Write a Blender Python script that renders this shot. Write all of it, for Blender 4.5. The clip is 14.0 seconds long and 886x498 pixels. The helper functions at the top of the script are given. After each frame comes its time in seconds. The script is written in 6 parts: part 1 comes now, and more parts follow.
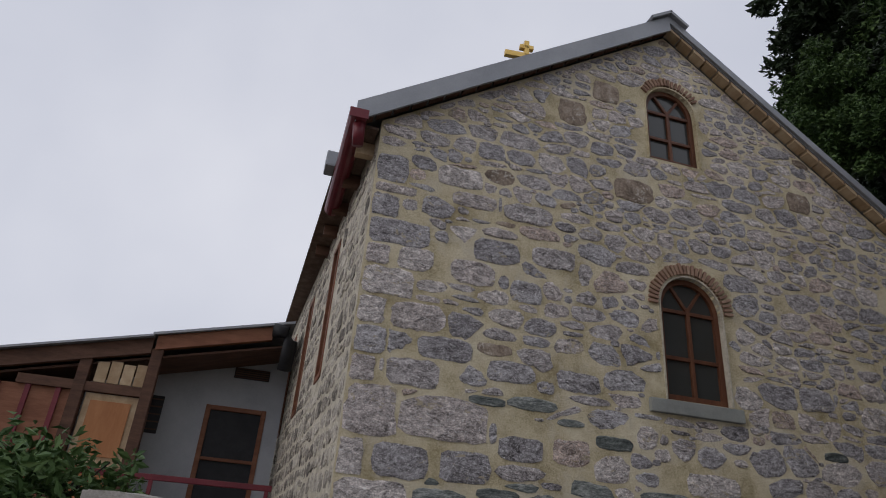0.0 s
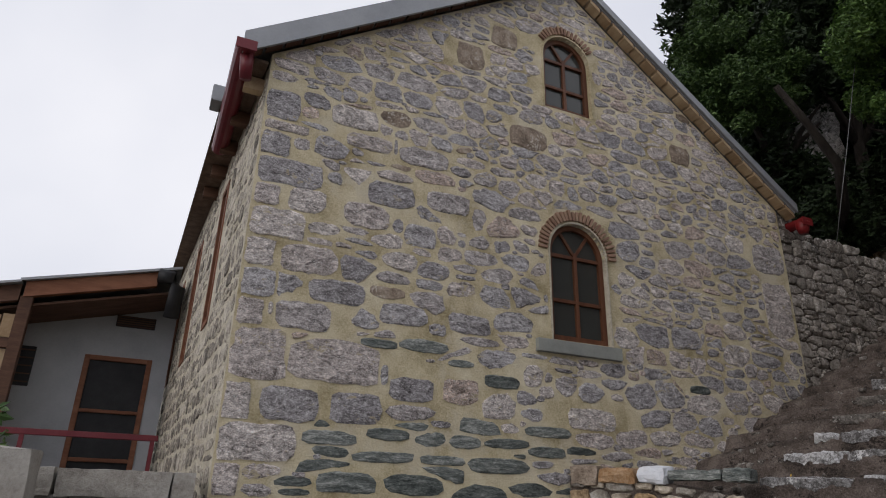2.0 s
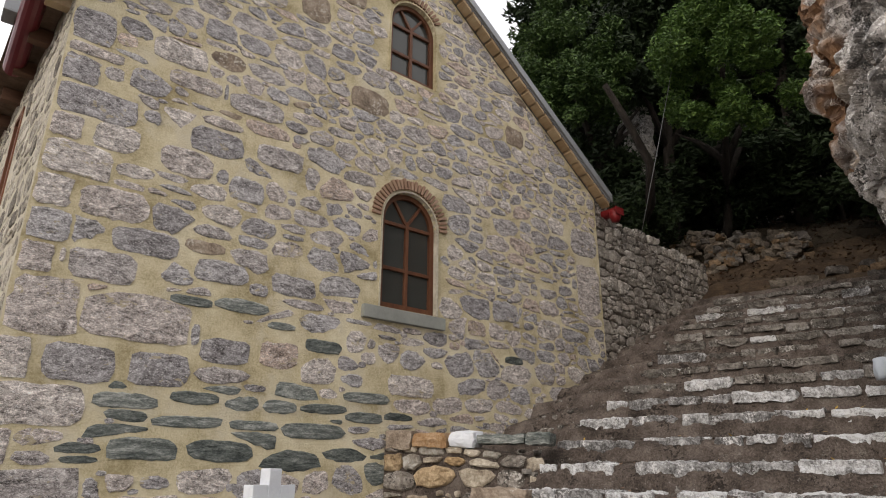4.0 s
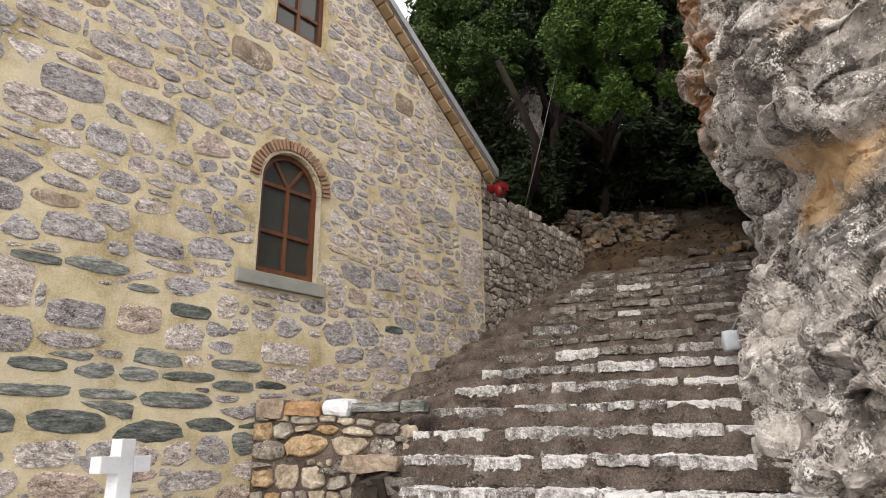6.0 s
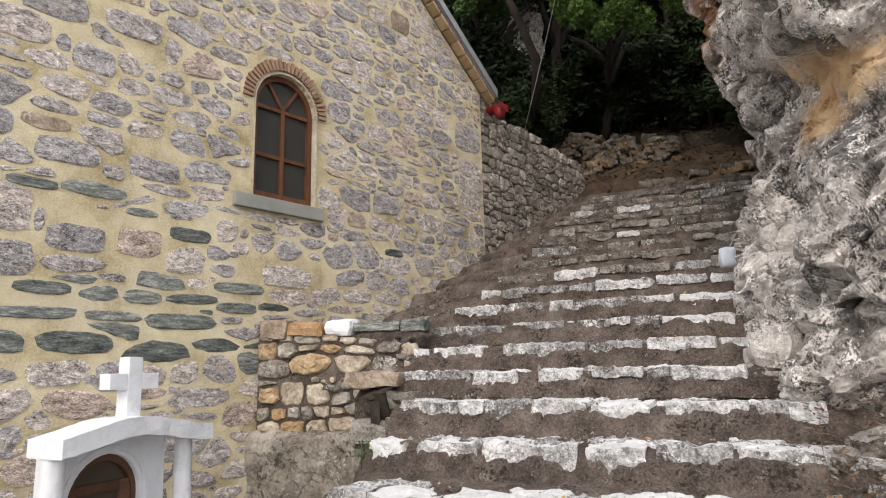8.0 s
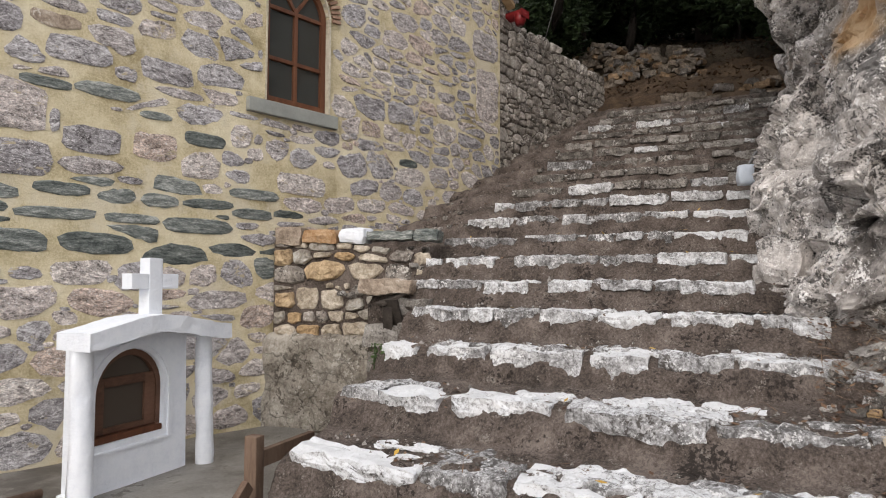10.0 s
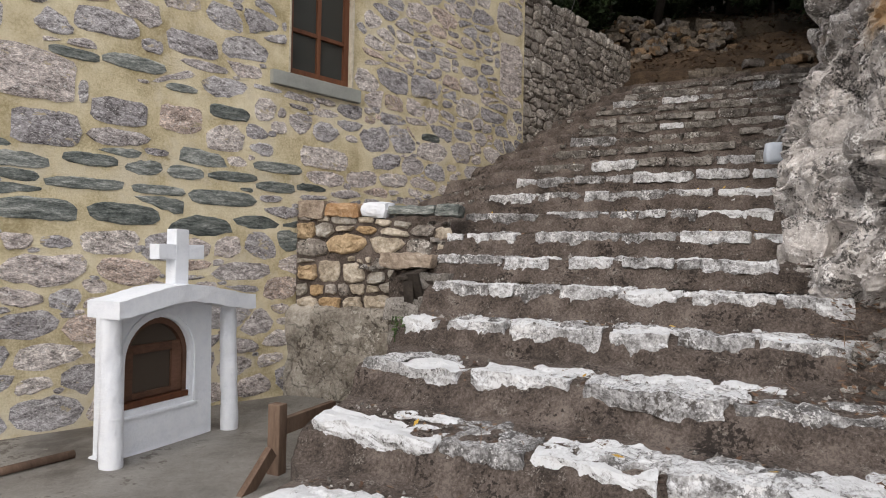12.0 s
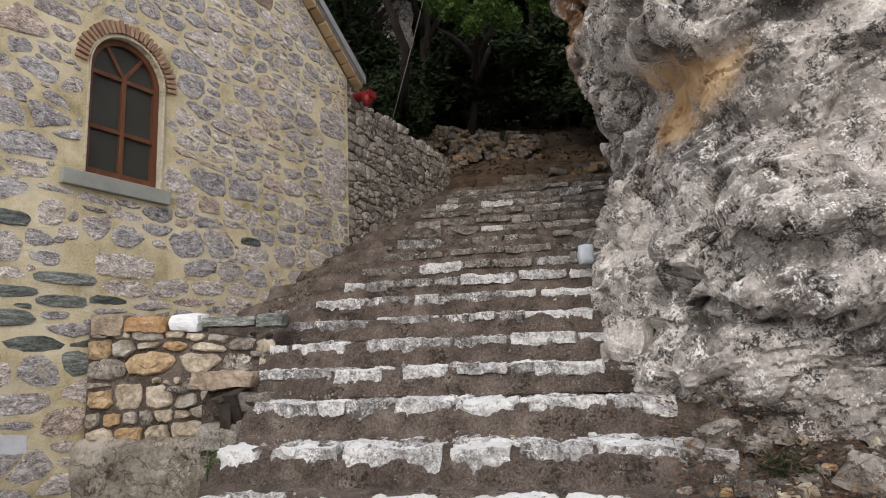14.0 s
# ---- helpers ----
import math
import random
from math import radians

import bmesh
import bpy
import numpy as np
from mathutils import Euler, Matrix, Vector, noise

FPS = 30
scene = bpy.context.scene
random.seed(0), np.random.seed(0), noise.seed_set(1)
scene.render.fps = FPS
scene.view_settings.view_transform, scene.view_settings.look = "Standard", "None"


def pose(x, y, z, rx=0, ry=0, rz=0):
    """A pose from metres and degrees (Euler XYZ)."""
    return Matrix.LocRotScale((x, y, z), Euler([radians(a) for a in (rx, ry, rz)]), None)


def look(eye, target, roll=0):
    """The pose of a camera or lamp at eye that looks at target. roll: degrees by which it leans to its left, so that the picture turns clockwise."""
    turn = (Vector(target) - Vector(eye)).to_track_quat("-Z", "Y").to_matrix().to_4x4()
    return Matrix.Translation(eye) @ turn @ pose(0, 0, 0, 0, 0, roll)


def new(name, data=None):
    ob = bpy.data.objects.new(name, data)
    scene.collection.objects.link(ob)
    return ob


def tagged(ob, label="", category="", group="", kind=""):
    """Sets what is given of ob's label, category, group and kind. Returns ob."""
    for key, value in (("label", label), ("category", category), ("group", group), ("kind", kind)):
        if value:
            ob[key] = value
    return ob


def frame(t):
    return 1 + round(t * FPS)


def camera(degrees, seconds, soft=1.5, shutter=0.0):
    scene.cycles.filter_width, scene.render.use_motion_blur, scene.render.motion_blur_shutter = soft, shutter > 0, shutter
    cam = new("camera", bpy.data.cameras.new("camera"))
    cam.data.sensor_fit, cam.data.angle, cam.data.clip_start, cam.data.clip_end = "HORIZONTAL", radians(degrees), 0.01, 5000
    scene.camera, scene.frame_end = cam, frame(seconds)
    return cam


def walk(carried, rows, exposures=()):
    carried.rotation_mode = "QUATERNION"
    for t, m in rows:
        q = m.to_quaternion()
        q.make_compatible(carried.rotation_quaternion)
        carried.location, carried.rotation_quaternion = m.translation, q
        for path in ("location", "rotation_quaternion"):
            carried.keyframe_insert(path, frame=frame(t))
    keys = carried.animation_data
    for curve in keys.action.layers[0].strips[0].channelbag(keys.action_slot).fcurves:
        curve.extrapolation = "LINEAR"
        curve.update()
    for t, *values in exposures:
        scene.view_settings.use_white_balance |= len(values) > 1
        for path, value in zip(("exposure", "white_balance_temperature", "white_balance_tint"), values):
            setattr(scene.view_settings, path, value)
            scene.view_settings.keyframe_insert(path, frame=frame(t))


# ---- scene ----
cam = camera(69.2, 14.0, soft=1.08)
PATH = [
    (0, (-0.578, -4.911, 1.481), (-0.13, -3.166, 2.35), 4.6),
    (0.5, (-0.594, -4.899, 1.477), (-0.066, -3.177, 2.347), 3.1),
    (1, (-0.568, -4.882, 1.468), (0.035, -3.168, 2.304), 2.6),
    (1.5, (-0.529, -4.877, 1.466), (0.158, -3.169, 2.246), 2.6),
    (2, (-0.483, -4.875, 1.454), (0.275, -3.179, 2.194), 1.4),
    (2.5, (-0.481, -4.865, 1.454), (0.327, -3.186, 2.179), 1.9),
    (3, (-0.441, -4.86, 1.447), (0.481, -3.236, 2.163), 3.5),
    (3.5, (-0.393, -4.83, 1.441), (0.715, -3.316, 2.133), 1.4),
    (4, (-0.359, -4.812, 1.431), (0.837, -3.353, 2.096), 0.3),
    (4.2, (-0.362, -4.811, 1.436), (0.884, -3.389, 2.088), -0.1),
    (6.3, (-0.231, -4.779, 1.399), (1.257, -3.572, 1.972), -1.8),
    (6.5, (-0.231, -4.776, 1.377), (1.269, -3.583, 1.948), -2.9),
    (7, (-0.226, -4.79, 1.387), (1.296, -3.615, 1.938), -1.5),
    (7.5, (-0.221, -4.788, 1.371), (1.27, -3.548, 1.859), -2.1),
    (8, (-0.207, -4.796, 1.351), (1.284, -3.515, 1.72), -1.3),
    (8.5, (-0.213, -4.811, 1.353), (1.29, -3.524, 1.643), -1.2),
    (9, (-0.215, -4.812, 1.336), (1.291, -3.517, 1.568), -1.0),
    (9.2, (-0.216, -4.802, 1.319), (1.289, -3.5, 1.516), -0.5),
    (11.5, (-0.226, -4.825, 1.329), (1.214, -3.438, 1.367), 0.1),
    (12, (-0.236, -4.818, 1.319), (1.208, -3.435, 1.346), 1.1),
    (12.5, (-0.212, -4.817, 1.319), (1.277, -3.481, 1.339), 0.3),
    (13, (-0.178, -4.815, 1.353), (1.499, -3.735, 1.492), -0.7),
    (13.5, (-0.08, -4.739, 1.383), (1.631, -3.737, 1.644), -4.5),
    (14, (-0.063, -4.671, 1.399), (1.673, -3.735, 1.726), -2.1),
]
# Brightness of the clip's camera along the way
EXPOSURES = [(0, -0.77, 6300, 14), (1, -0.76, 6350, 14), (2, -0.44, 6500, 13), (3, -0.17, 6800, 12), (4, 0.18, 7100, 12), (6.5, 0.80, 7300, 12), (9, 0.73, 6850, 12), (11.5, 0.5, 6850, 12), (14, 0.55, 6900, 12)]
walk(cam, [(t, look(eye, target, roll)) for t, eye, target, roll in PATH], EXPOSURES)

# ---- world, sun ----
world = bpy.data.worlds.new("overcast_sky")
scene.world = world
world.use_nodes = True
wt = world.node_tree
wt.nodes.clear()
w_out = wt.nodes.new("ShaderNodeOutputWorld")
w_bg = wt.nodes.new("ShaderNodeBackground")
w_sky = wt.nodes.new("ShaderNodeTexSky")
w_sky.sky_type, w_sky.sun_disc = "NISHITA", False
w_sky.sun_elevation, w_sky.sun_rotation = radians(30.5), radians(248)
w_sky.air_density, w_sky.dust_density = 1.0, 4.0
w_geo = wt.nodes.new("ShaderNodeTexCoord")
w_noise = wt.nodes.new("ShaderNodeTexNoise")
w_noise.inputs["Scale"].default_value, w_noise.inputs["Detail"].default_value = 1.6, 5
w_ramp = wt.nodes.new("ShaderNodeValToRGB")
w_ramp.color_ramp.elements[0].position, w_ramp.color_ramp.elements[0].color = 0.3, (7.6, 8.0, 8.9, 1)
w_ramp.color_ramp.elements[1].position, w_ramp.color_ramp.elements[1].color = 0.72, (10.4, 10.6, 11.0, 1)
w_mix = wt.nodes.new("ShaderNodeMix")
w_mix.data_type = "RGBA"
w_mix.inputs["Factor"].default_value = 0.88
wt.links.new(w_geo.outputs["Generated"], w_noise.inputs["Vector"])
wt.links.new(w_noise.outputs["Fac"], w_ramp.inputs["Fac"])
wt.links.new(w_sky.outputs["Color"], w_mix.inputs["A"])
wt.links.new(w_ramp.outputs["Color"], w_mix.inputs["B"])
wt.links.new(w_mix.outputs["Result"], w_bg.inputs["Color"])
wt.links.new(w_bg.outputs["Background"], w_out.inputs["Surface"])
w_bg.inputs["Strength"].default_value = 0.127

sun = new("sun", bpy.data.lights.new("sun", "SUN"))
sun.data.energy, sun.data.angle, sun.data.color = 0.62, radians(30), (1.0, 0.96, 0.9)
sun.matrix_world = look((-11, -4.5, 7), (0, 0, 0))


# ---- materials ----
def mineral(name, colors, scale=6.0, fine=60.0, rough=0.9, bump=0.5, bump_size=0.02, speck=None, speck_scale=40.0,
            speck_at=0.62, vary=0.25, spread=None, metal=0.0, stretch=(1, 1, 1), stain=None, stain_scale=1.5, stain_at=0.6, weight=0.45, contrast=1.7, crack=0.0, crack_scale=3.0, warp=0.0, pale_tops=None, flecks=()):
    """A weathered surface: a ramp over coarse and fine noise, shifted piece by piece, with flecks, stains and relief."""
    m = bpy.data.materials.new(name)
    m.use_nodes = True
    nt = m.node_tree
    nd, ln = nt.nodes, nt.links
    bs = nd["Principled BSDF"]
    tc = nd.new("ShaderNodeTexCoord")
    mp = nd.new("ShaderNodeMapping")
    mp.inputs["Scale"].default_value = stretch
    ln.new(tc.outputs["Object"], mp.inputs["Vector"])
    oi, gm = nd.new("ShaderNodeObjectInfo"), nd.new("ShaderNodeNewGeometry")
    rnd = nd.new("ShaderNodeMath")
    rnd.operation = "ADD"
    ln.new(oi.outputs["Random"], rnd.inputs[0])
    ln.new(gm.outputs["Random Per Island"], rnd.inputs[1])
    fr = nd.new("ShaderNodeMath")
    fr.operation = "FRACT"
    ln.new(rnd.outputs[0], fr.inputs[0])
    off = nd.new("ShaderNodeVectorMath")
    off.operation = "MULTIPLY_ADD"
    off.inputs[1].default_value = (1, 1, 1)
    sc = nd.new("ShaderNodeVectorMath")
    sc.operation = "SCALE"
    sc.inputs[0].default_value = (13.0, 7.0, 21.0)
    ln.new(fr.outputs[0], sc.inputs["Scale"])
    ln.new(mp.outputs["Vector"], off.inputs[0])
    if vary > 0:
        ln.new(sc.outputs["Vector"], off.inputs[2])

    def tex(s, detail, roughness=0.6):
        n = nd.new("ShaderNodeTexNoise")
        n.inputs["Scale"].default_value, n.inputs["Detail"].default_value, n.inputs["Roughness"].default_value = s, detail, roughness
        n.inputs["Distortion"].default_value = warp
        ln.new(off.outputs["Vector"], n.inputs["Vector"])
        return n.outputs["Fac"]

    def mth(op, a, b, c=None):
        n = nd.new("ShaderNodeMath")
        n.operation = op
        for i, v in enumerate((a, b, c)):
            if v is None:
                continue
            if isinstance(v, (int, float)):
                n.inputs[i].default_value = v
            else:
                ln.new(v, n.inputs[i])
        return n.outputs[0]

    coarse, fin = tex(scale, 7, 0.65), tex(fine, 8, 0.78)
    val = mth("MULTIPLY_ADD", fin, weight, mth("MULTIPLY", coarse, 1.35 - weight))
    val = mth("MULTIPLY_ADD", mth("SUBTRACT", val, 0.675), contrast, 0.5)
    if spread is None:
        val = mth("MULTIPLY_ADD", mth("SUBTRACT", fr.outputs[0], 0.5), vary, val)
    ramp = nd.new("ShaderNodeValToRGB")
    el = ramp.color_ramp.elements
    while len(el) < len(colors):
        el.new(0.5)
    for i, c in enumerate(colors):
        el[i].position, el[i].color = 0.08 + 0.84 * i / (len(colors) - 1), (*c, 1)
    ln.new(val, ramp.inputs["Fac"])
    col = ramp.outputs["Color"]

    def blend(fac, a, b):
        n = nd.new("ShaderNodeMix")
        n.data_type = "RGBA"
        ln.new(fac, n.inputs["Factor"])
        ln.new(a, n.inputs["A"])
        if isinstance(b, tuple):
            n.inputs["B"].default_value = (*b, 1)
        else:
            ln.new(b, n.inputs["B"])
        return n.outputs["Result"]

    if spread:  # whole pieces of other kinds of stone
        r2 = nd.new("ShaderNodeValToRGB")
        r2.color_ramp.interpolation = "CONSTANT"
        e2 = r2.color_ramp.elements
        while len(e2) < len(spread):
            e2.new(0.5)
        for i, (p, c) in enumerate(spread):
            e2[i].position, e2[i].color = p, (*c, 1)
        ln.new(fr.outputs[0], r2.inputs["Fac"])
        n = nd.new("ShaderNodeMix")
        n.data_type, n.blend_type = "RGBA", "MULTIPLY"
        n.inputs["Factor"].default_value = 1.0
        ln.new(col, n.inputs["A"])
        ln.new(r2.outputs["Color"], n.inputs["B"])
        col = n.outputs["Result"]
    if stain:
        s = tex(stain_scale, 7, 0.7)
        col = blend(mth("SMOOTH_MIN", mth("MAXIMUM", mth("MULTIPLY", mth("SUBTRACT", s, stain_at), 9.0), 0.0), 0.85, 0.1), col, stain)
    if speck:
        s = tex(speck_scale, 3, 0.75)
        col = blend(mth("MINIMUM", mth("MAXIMUM", mth("MULTIPLY", mth("SUBTRACT", s, speck_at), 24.0), 0.0), 0.85), col, speck)
    for f_colour, f_scale, f_at in flecks:  # crisp small spots
        s = mth("MULTIPLY_ADD", mth("SUBTRACT", tex(f_scale * 0.09 + 0.03 * len(nd), 5, 0.6), 0.5), 0.9, tex(f_scale, 5, 0.7))
        col = blend(mth("MINIMUM", mth("MAXIMUM", mth("MULTIPLY", mth("SUBTRACT", s, f_at), 26.0), 0.0), 0.9), col, f_colour)
    relief = mth("MULTIPLY_ADD", fin, 0.5, coarse)
    if pale_tops:  # lime paint worn in patches, plus light from above painted on upper faces
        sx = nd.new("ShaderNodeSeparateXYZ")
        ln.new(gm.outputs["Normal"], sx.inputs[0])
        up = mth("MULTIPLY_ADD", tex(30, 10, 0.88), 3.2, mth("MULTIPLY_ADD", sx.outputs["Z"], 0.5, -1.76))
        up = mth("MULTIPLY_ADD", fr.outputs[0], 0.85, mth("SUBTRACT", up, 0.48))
        col = blend(mth("MINIMUM", mth("MAXIMUM", mth("MULTIPLY", up, 2.4), 0.0), 0.82), col, pale_tops)
    if crack:
        vo = nd.new("ShaderNodeTexVoronoi")
        vo.feature = "DISTANCE_TO_EDGE"
        vo.inputs["Scale"].default_value = crack_scale
        wv = nd.new("ShaderNodeVectorMath")
        wv.operation = "MULTIPLY_ADD"
        wv.inputs[1].default_value = (0.35, 0.35, 0.35)
        nc = nd.new("ShaderNodeTexNoise")
        nc.inputs["Scale"].default_value, nc.inputs["Detail"].default_value = crack_scale * 1.3, 6
        ln.new(off.outputs["Vector"], nc.inputs["Vector"])
        ln.new(nc.outputs["Color"], wv.inputs[0])
        ln.new(off.outputs["Vector"], wv.inputs[2])
        ln.new(wv.outputs["Vector"], vo.inputs["Vector"])
        edge = mth("SMOOTH_MIN", mth("MULTIPLY", vo.outputs["Distance"], 45.0), 1.0, 0.2)
        col = blend(mth("MULTIPLY", mth("SUBTRACT", 1.0, edge), crack), col, (0.03, 0.028, 0.026))
        relief = mth("MULTIPLY_ADD", edge, 0.6 * crack, relief)
    ln.new(col, bs.inputs["Base Color"])
    bs.inputs["Roughness"].default_value, bs.inputs["Metallic"].default_value = rough, metal
    bs.inputs["Specular IOR Level"].default_value = 0.3
    if bump:
        b = nd.new("ShaderNodeBump")
        b.inputs["Strength"].default_value, b.inputs["Distance"].default_value = bump, bump_size
        ln.new(relief, b.inputs["Height"])
        ln.new(b.outputs["Normal"], bs.inputs["Normal"])
    return m


M_mortar = mineral("ochre_mortar", [(0.36, 0.295, 0.165), (0.62, 0.54, 0.355), (0.76, 0.69, 0.51)], 2.2, 60, 0.95, 1.0, 0.022, vary=0, contrast=3.0,
                   stain=(0.66, 0.60, 0.46), stain_scale=1.4, stain_at=0.52)
M_lime = mineral("pale_lime_mortar", [(0.34, 0.30, 0.22), (0.60, 0.55, 0.44), (0.72, 0.68, 0.58)], 5, 40, 0.95, 0.9, 0.03, vary=0)
M_limestone = mineral("lime_smeared_stone", [(0.11, 0.098, 0.085), (0.36, 0.322, 0.27), (0.66, 0.61, 0.52)], 9, 34, 0.9, 0.9, 0.03, vary=0.6, weight=0.75, contrast=3.4)
M_stone = mineral("grey_schist", [(0.07, 0.062, 0.06), (0.26, 0.242, 0.236), (0.48, 0.452, 0.445), (0.82, 0.80, 0.79)], 8, 40, 0.7, 1.0, 0.014, stretch=(1, 1, 1.9),
                  weight=0.85, contrast=3.3, warp=1.2, speck=(0.84, 0.83, 0.82), speck_scale=52, speck_at=0.59, flecks=[((0.47, 0.40, 0.27), 9, 0.665)],
                  spread=[(0.0, (1, 0.97, 0.96)), (0.2, (0.84, 0.84, 0.87)), (0.38, (1.2, 1.13, 1.08)), (0.58, (0.96, 0.97, 1.0)),
                          (0.74, (1.35, 1.3, 1.24)), (0.88, (1.15, 0.98, 0.86)), (0.94, (0.74, 0.74, 0.77))])
M_slate = mineral("green_slate", [(0.032, 0.04, 0.038), (0.105, 0.12, 0.113), (0.20, 0.218, 0.203), (0.44, 0.45, 0.425)], 7, 38, 0.6, 0.9, 0.010, vary=0.3, stretch=(1, 1, 4.5), weight=0.7, contrast=3.0)
M_brownstone = mineral("rusty_brown_stone", [(0.13, 0.10, 0.078), (0.29, 0.228, 0.175), (0.46, 0.385, 0.31)], 8, 44, 0.9, 0.9, 0.014, vary=0.4, weight=0.7, contrast=2.8, flecks=[((0.6, 0.55, 0.48), 40, 0.63)])
M_brick = mineral("thin_red_brick", [(0.20, 0.12, 0.085), (0.32, 0.20, 0.14), (0.40, 0.28, 0.20)], 12, 80, 0.9, 0.6, 0.006, vary=0.5)
M_sill = mineral("grey_sill_stone", [(0.20, 0.21, 0.20), (0.27, 0.28, 0.26), (0.33, 0.34, 0.31)], 5, 60, 0.8, 0.3, 0.006)
M_dry = mineral("drystone", [(0.11, 0.096, 0.083), (0.28, 0.25, 0.22), (0.48, 0.442, 0.397)], 8, 36, 0.95, 0.9, 0.014, vary=0.45, weight=0.65, contrast=2.8, flecks=[((0.62, 0.59, 0.55), 50, 0.63), ((0.05, 0.045, 0.04), 34, 0.62)])
M_tan = mineral("tan_fieldstone", [(0.16, 0.13, 0.10), (0.42, 0.365, 0.29), (0.66, 0.61, 0.53)], 8, 40, 0.95, 0.9, 0.012, weight=0.65, contrast=2.6,
                spread=[(0.0, (1, 0.98, 0.95)), (0.22, (1.0, 0.8, 0.56)), (0.34, (1.12, 1.12, 1.12)), (0.65, (0.8, 0.84, 0.9)), (0.9, (1.0, 0.84, 0.64))])
M_step = mineral("whitened_limestone", [(0.09, 0.086, 0.083), (0.25, 0.245, 0.243), (0.44, 0.437, 0.437), (0.66, 0.66, 0.665)], 11, 60, 0.85, 1.0, 0.014, vary=0.5, pale_tops=(0.70, 0.715, 0.73),
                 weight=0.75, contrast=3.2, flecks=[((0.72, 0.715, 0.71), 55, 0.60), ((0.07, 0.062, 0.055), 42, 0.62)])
# unpainted, yet its upper faces carry painted light from above
M_stepgrey = mineral("unpainted_step_stone", [(0.06, 0.053, 0.047), (0.175, 0.16, 0.143), (0.37, 0.345, 0.312)], 9, 60, 0.9, 1.0, 0.014, vary=0.4, pale_tops=(0.33, 0.31, 0.287),
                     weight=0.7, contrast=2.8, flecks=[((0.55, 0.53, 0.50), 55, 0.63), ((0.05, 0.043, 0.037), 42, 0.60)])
M_earth = mineral("dark_packed_earth", [(0.033, 0.026, 0.021), (0.10, 0.079, 0.067), (0.20, 0.165, 0.143)], 4.5, 70, 0.95, 1.0, 0.022, vary=0, weight=0.75, contrast=3.2,
                  flecks=[((0.24, 0.215, 0.19), 90, 0.67), ((0.022, 0.017, 0.014), 38, 0.63)])
M_bank = mineral("rusty_bank_earth", [(0.025, 0.017, 0.011), (0.06, 0.038, 0.022), (0.12, 0.083, 0.052)], 4, 30, 0.95, 0.9, 0.02, vary=0, weight=0.6, contrast=2.4)
M_hill = mineral("leaf_litter", [(0.025, 0.02, 0.014), (0.06, 0.045, 0.03), (0.11, 0.085, 0.06)], 3, 30, 0.95, 1.0, 0.08, vary=0)
M_concrete = mineral("worn_concrete", [(0.12, 0.11, 0.097), (0.20, 0.187, 0.168), (0.30, 0.283, 0.258)], 2, 50, 0.5, 0.8, 0.012, vary=0, contrast=2.4, flecks=[((0.10, 0.085, 0.07), 14, 0.66), ((0.34, 0.32, 0.29), 60, 0.70)],
                     stain=(0.09, 0.078, 0.066), stain_scale=1.3, stain_at=0.56)
M_plaster = mineral("crumbling_plaster", [(0.15, 0.13, 0.105), (0.30, 0.27, 0.23), (0.47, 0.435, 0.38)], 4, 40, 0.95, 1.0, 0.03, vary=0, weight=0.6, contrast=3.2, crack=0.45, crack_scale=3.4, flecks=[((0.10, 0.085, 0.07), 22, 0.63), ((0.52, 0.49, 0.44), 30, 0.66)],
                    stain=(0.36, 0.22, 0.12), stain_scale=2.5, stain_at=0.64)
M_white = mineral("limewash", [(0.71, 0.745, 0.80), (0.81, 0.84, 0.885), (0.86, 0.885, 0.915)], 9, 45, 0.8, 1.0, 0.014, vary=0,
                  speck=(0.25, 0.24, 0.22), speck_scale=25, speck_at=0.74)
# plaster tone lowered to hold the shade under the porch
M_housewall = mineral("grey_white_plaster_porch_shade", [(0.33, 0.34, 0.355), (0.41, 0.42, 0.435), (0.47, 0.48, 0.495)], 2, 40, 0.9, 0.2, 0.006, vary=0)
M_wood = mineral("brown_stained_wood", [(0.06, 0.022, 0.012), (0.115, 0.045, 0.023), (0.165, 0.072, 0.037)], 9, 60, 0.5, 0.3, 0.004, vary=0.2, stretch=(1, 1, 0.15))
M_darkwood = mineral("weathered_wood_and_soffit_shade", [(0.05, 0.025, 0.016), (0.11, 0.055, 0.034), (0.17, 0.09, 0.06)], 9, 60, 0.7, 0.5, 0.006, vary=0.3, stretch=(0.2, 1, 1))
M_redwood = mineral("red_brown_timber", [(0.12, 0.045, 0.025), (0.20, 0.08, 0.042), (0.28, 0.125, 0.07)], 8, 60, 0.65, 0.4, 0.005, vary=0.4, stretch=(0.2, 1, 1))
M_postwood = mineral("weathered_post_wood", [(0.055, 0.034, 0.024), (0.125, 0.08, 0.056), (0.21, 0.145, 0.105)], 9, 60, 0.8, 0.5, 0.006, vary=0.3, stretch=(1, 1, 0.2))
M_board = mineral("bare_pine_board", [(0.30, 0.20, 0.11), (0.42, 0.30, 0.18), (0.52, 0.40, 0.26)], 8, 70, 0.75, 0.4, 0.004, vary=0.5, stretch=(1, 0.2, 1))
M_orangewood = mineral("orange_plywood", [(0.30, 0.12, 0.045), (0.38, 0.165, 0.065), (0.44, 0.21, 0.09)], 6, 60, 0.6, 0.2, 0.003, vary=0, stretch=(1, 1, 0.2))
M_zinc = mineral("grey_sheet_metal", [(0.22, 0.23, 0.245), (0.29, 0.30, 0.315), (0.36, 0.37, 0.385)], 1.5, 50, 0.45, 0.15, 0.004, vary=0, metal=0.35)
M_gutter = mineral("oxblood_gutter_paint", [(0.10, 0.014, 0.02), (0.15, 0.022, 0.03), (0.19, 0.035, 0.042)], 3, 60, 0.35, 0.1, 0.003, vary=0)
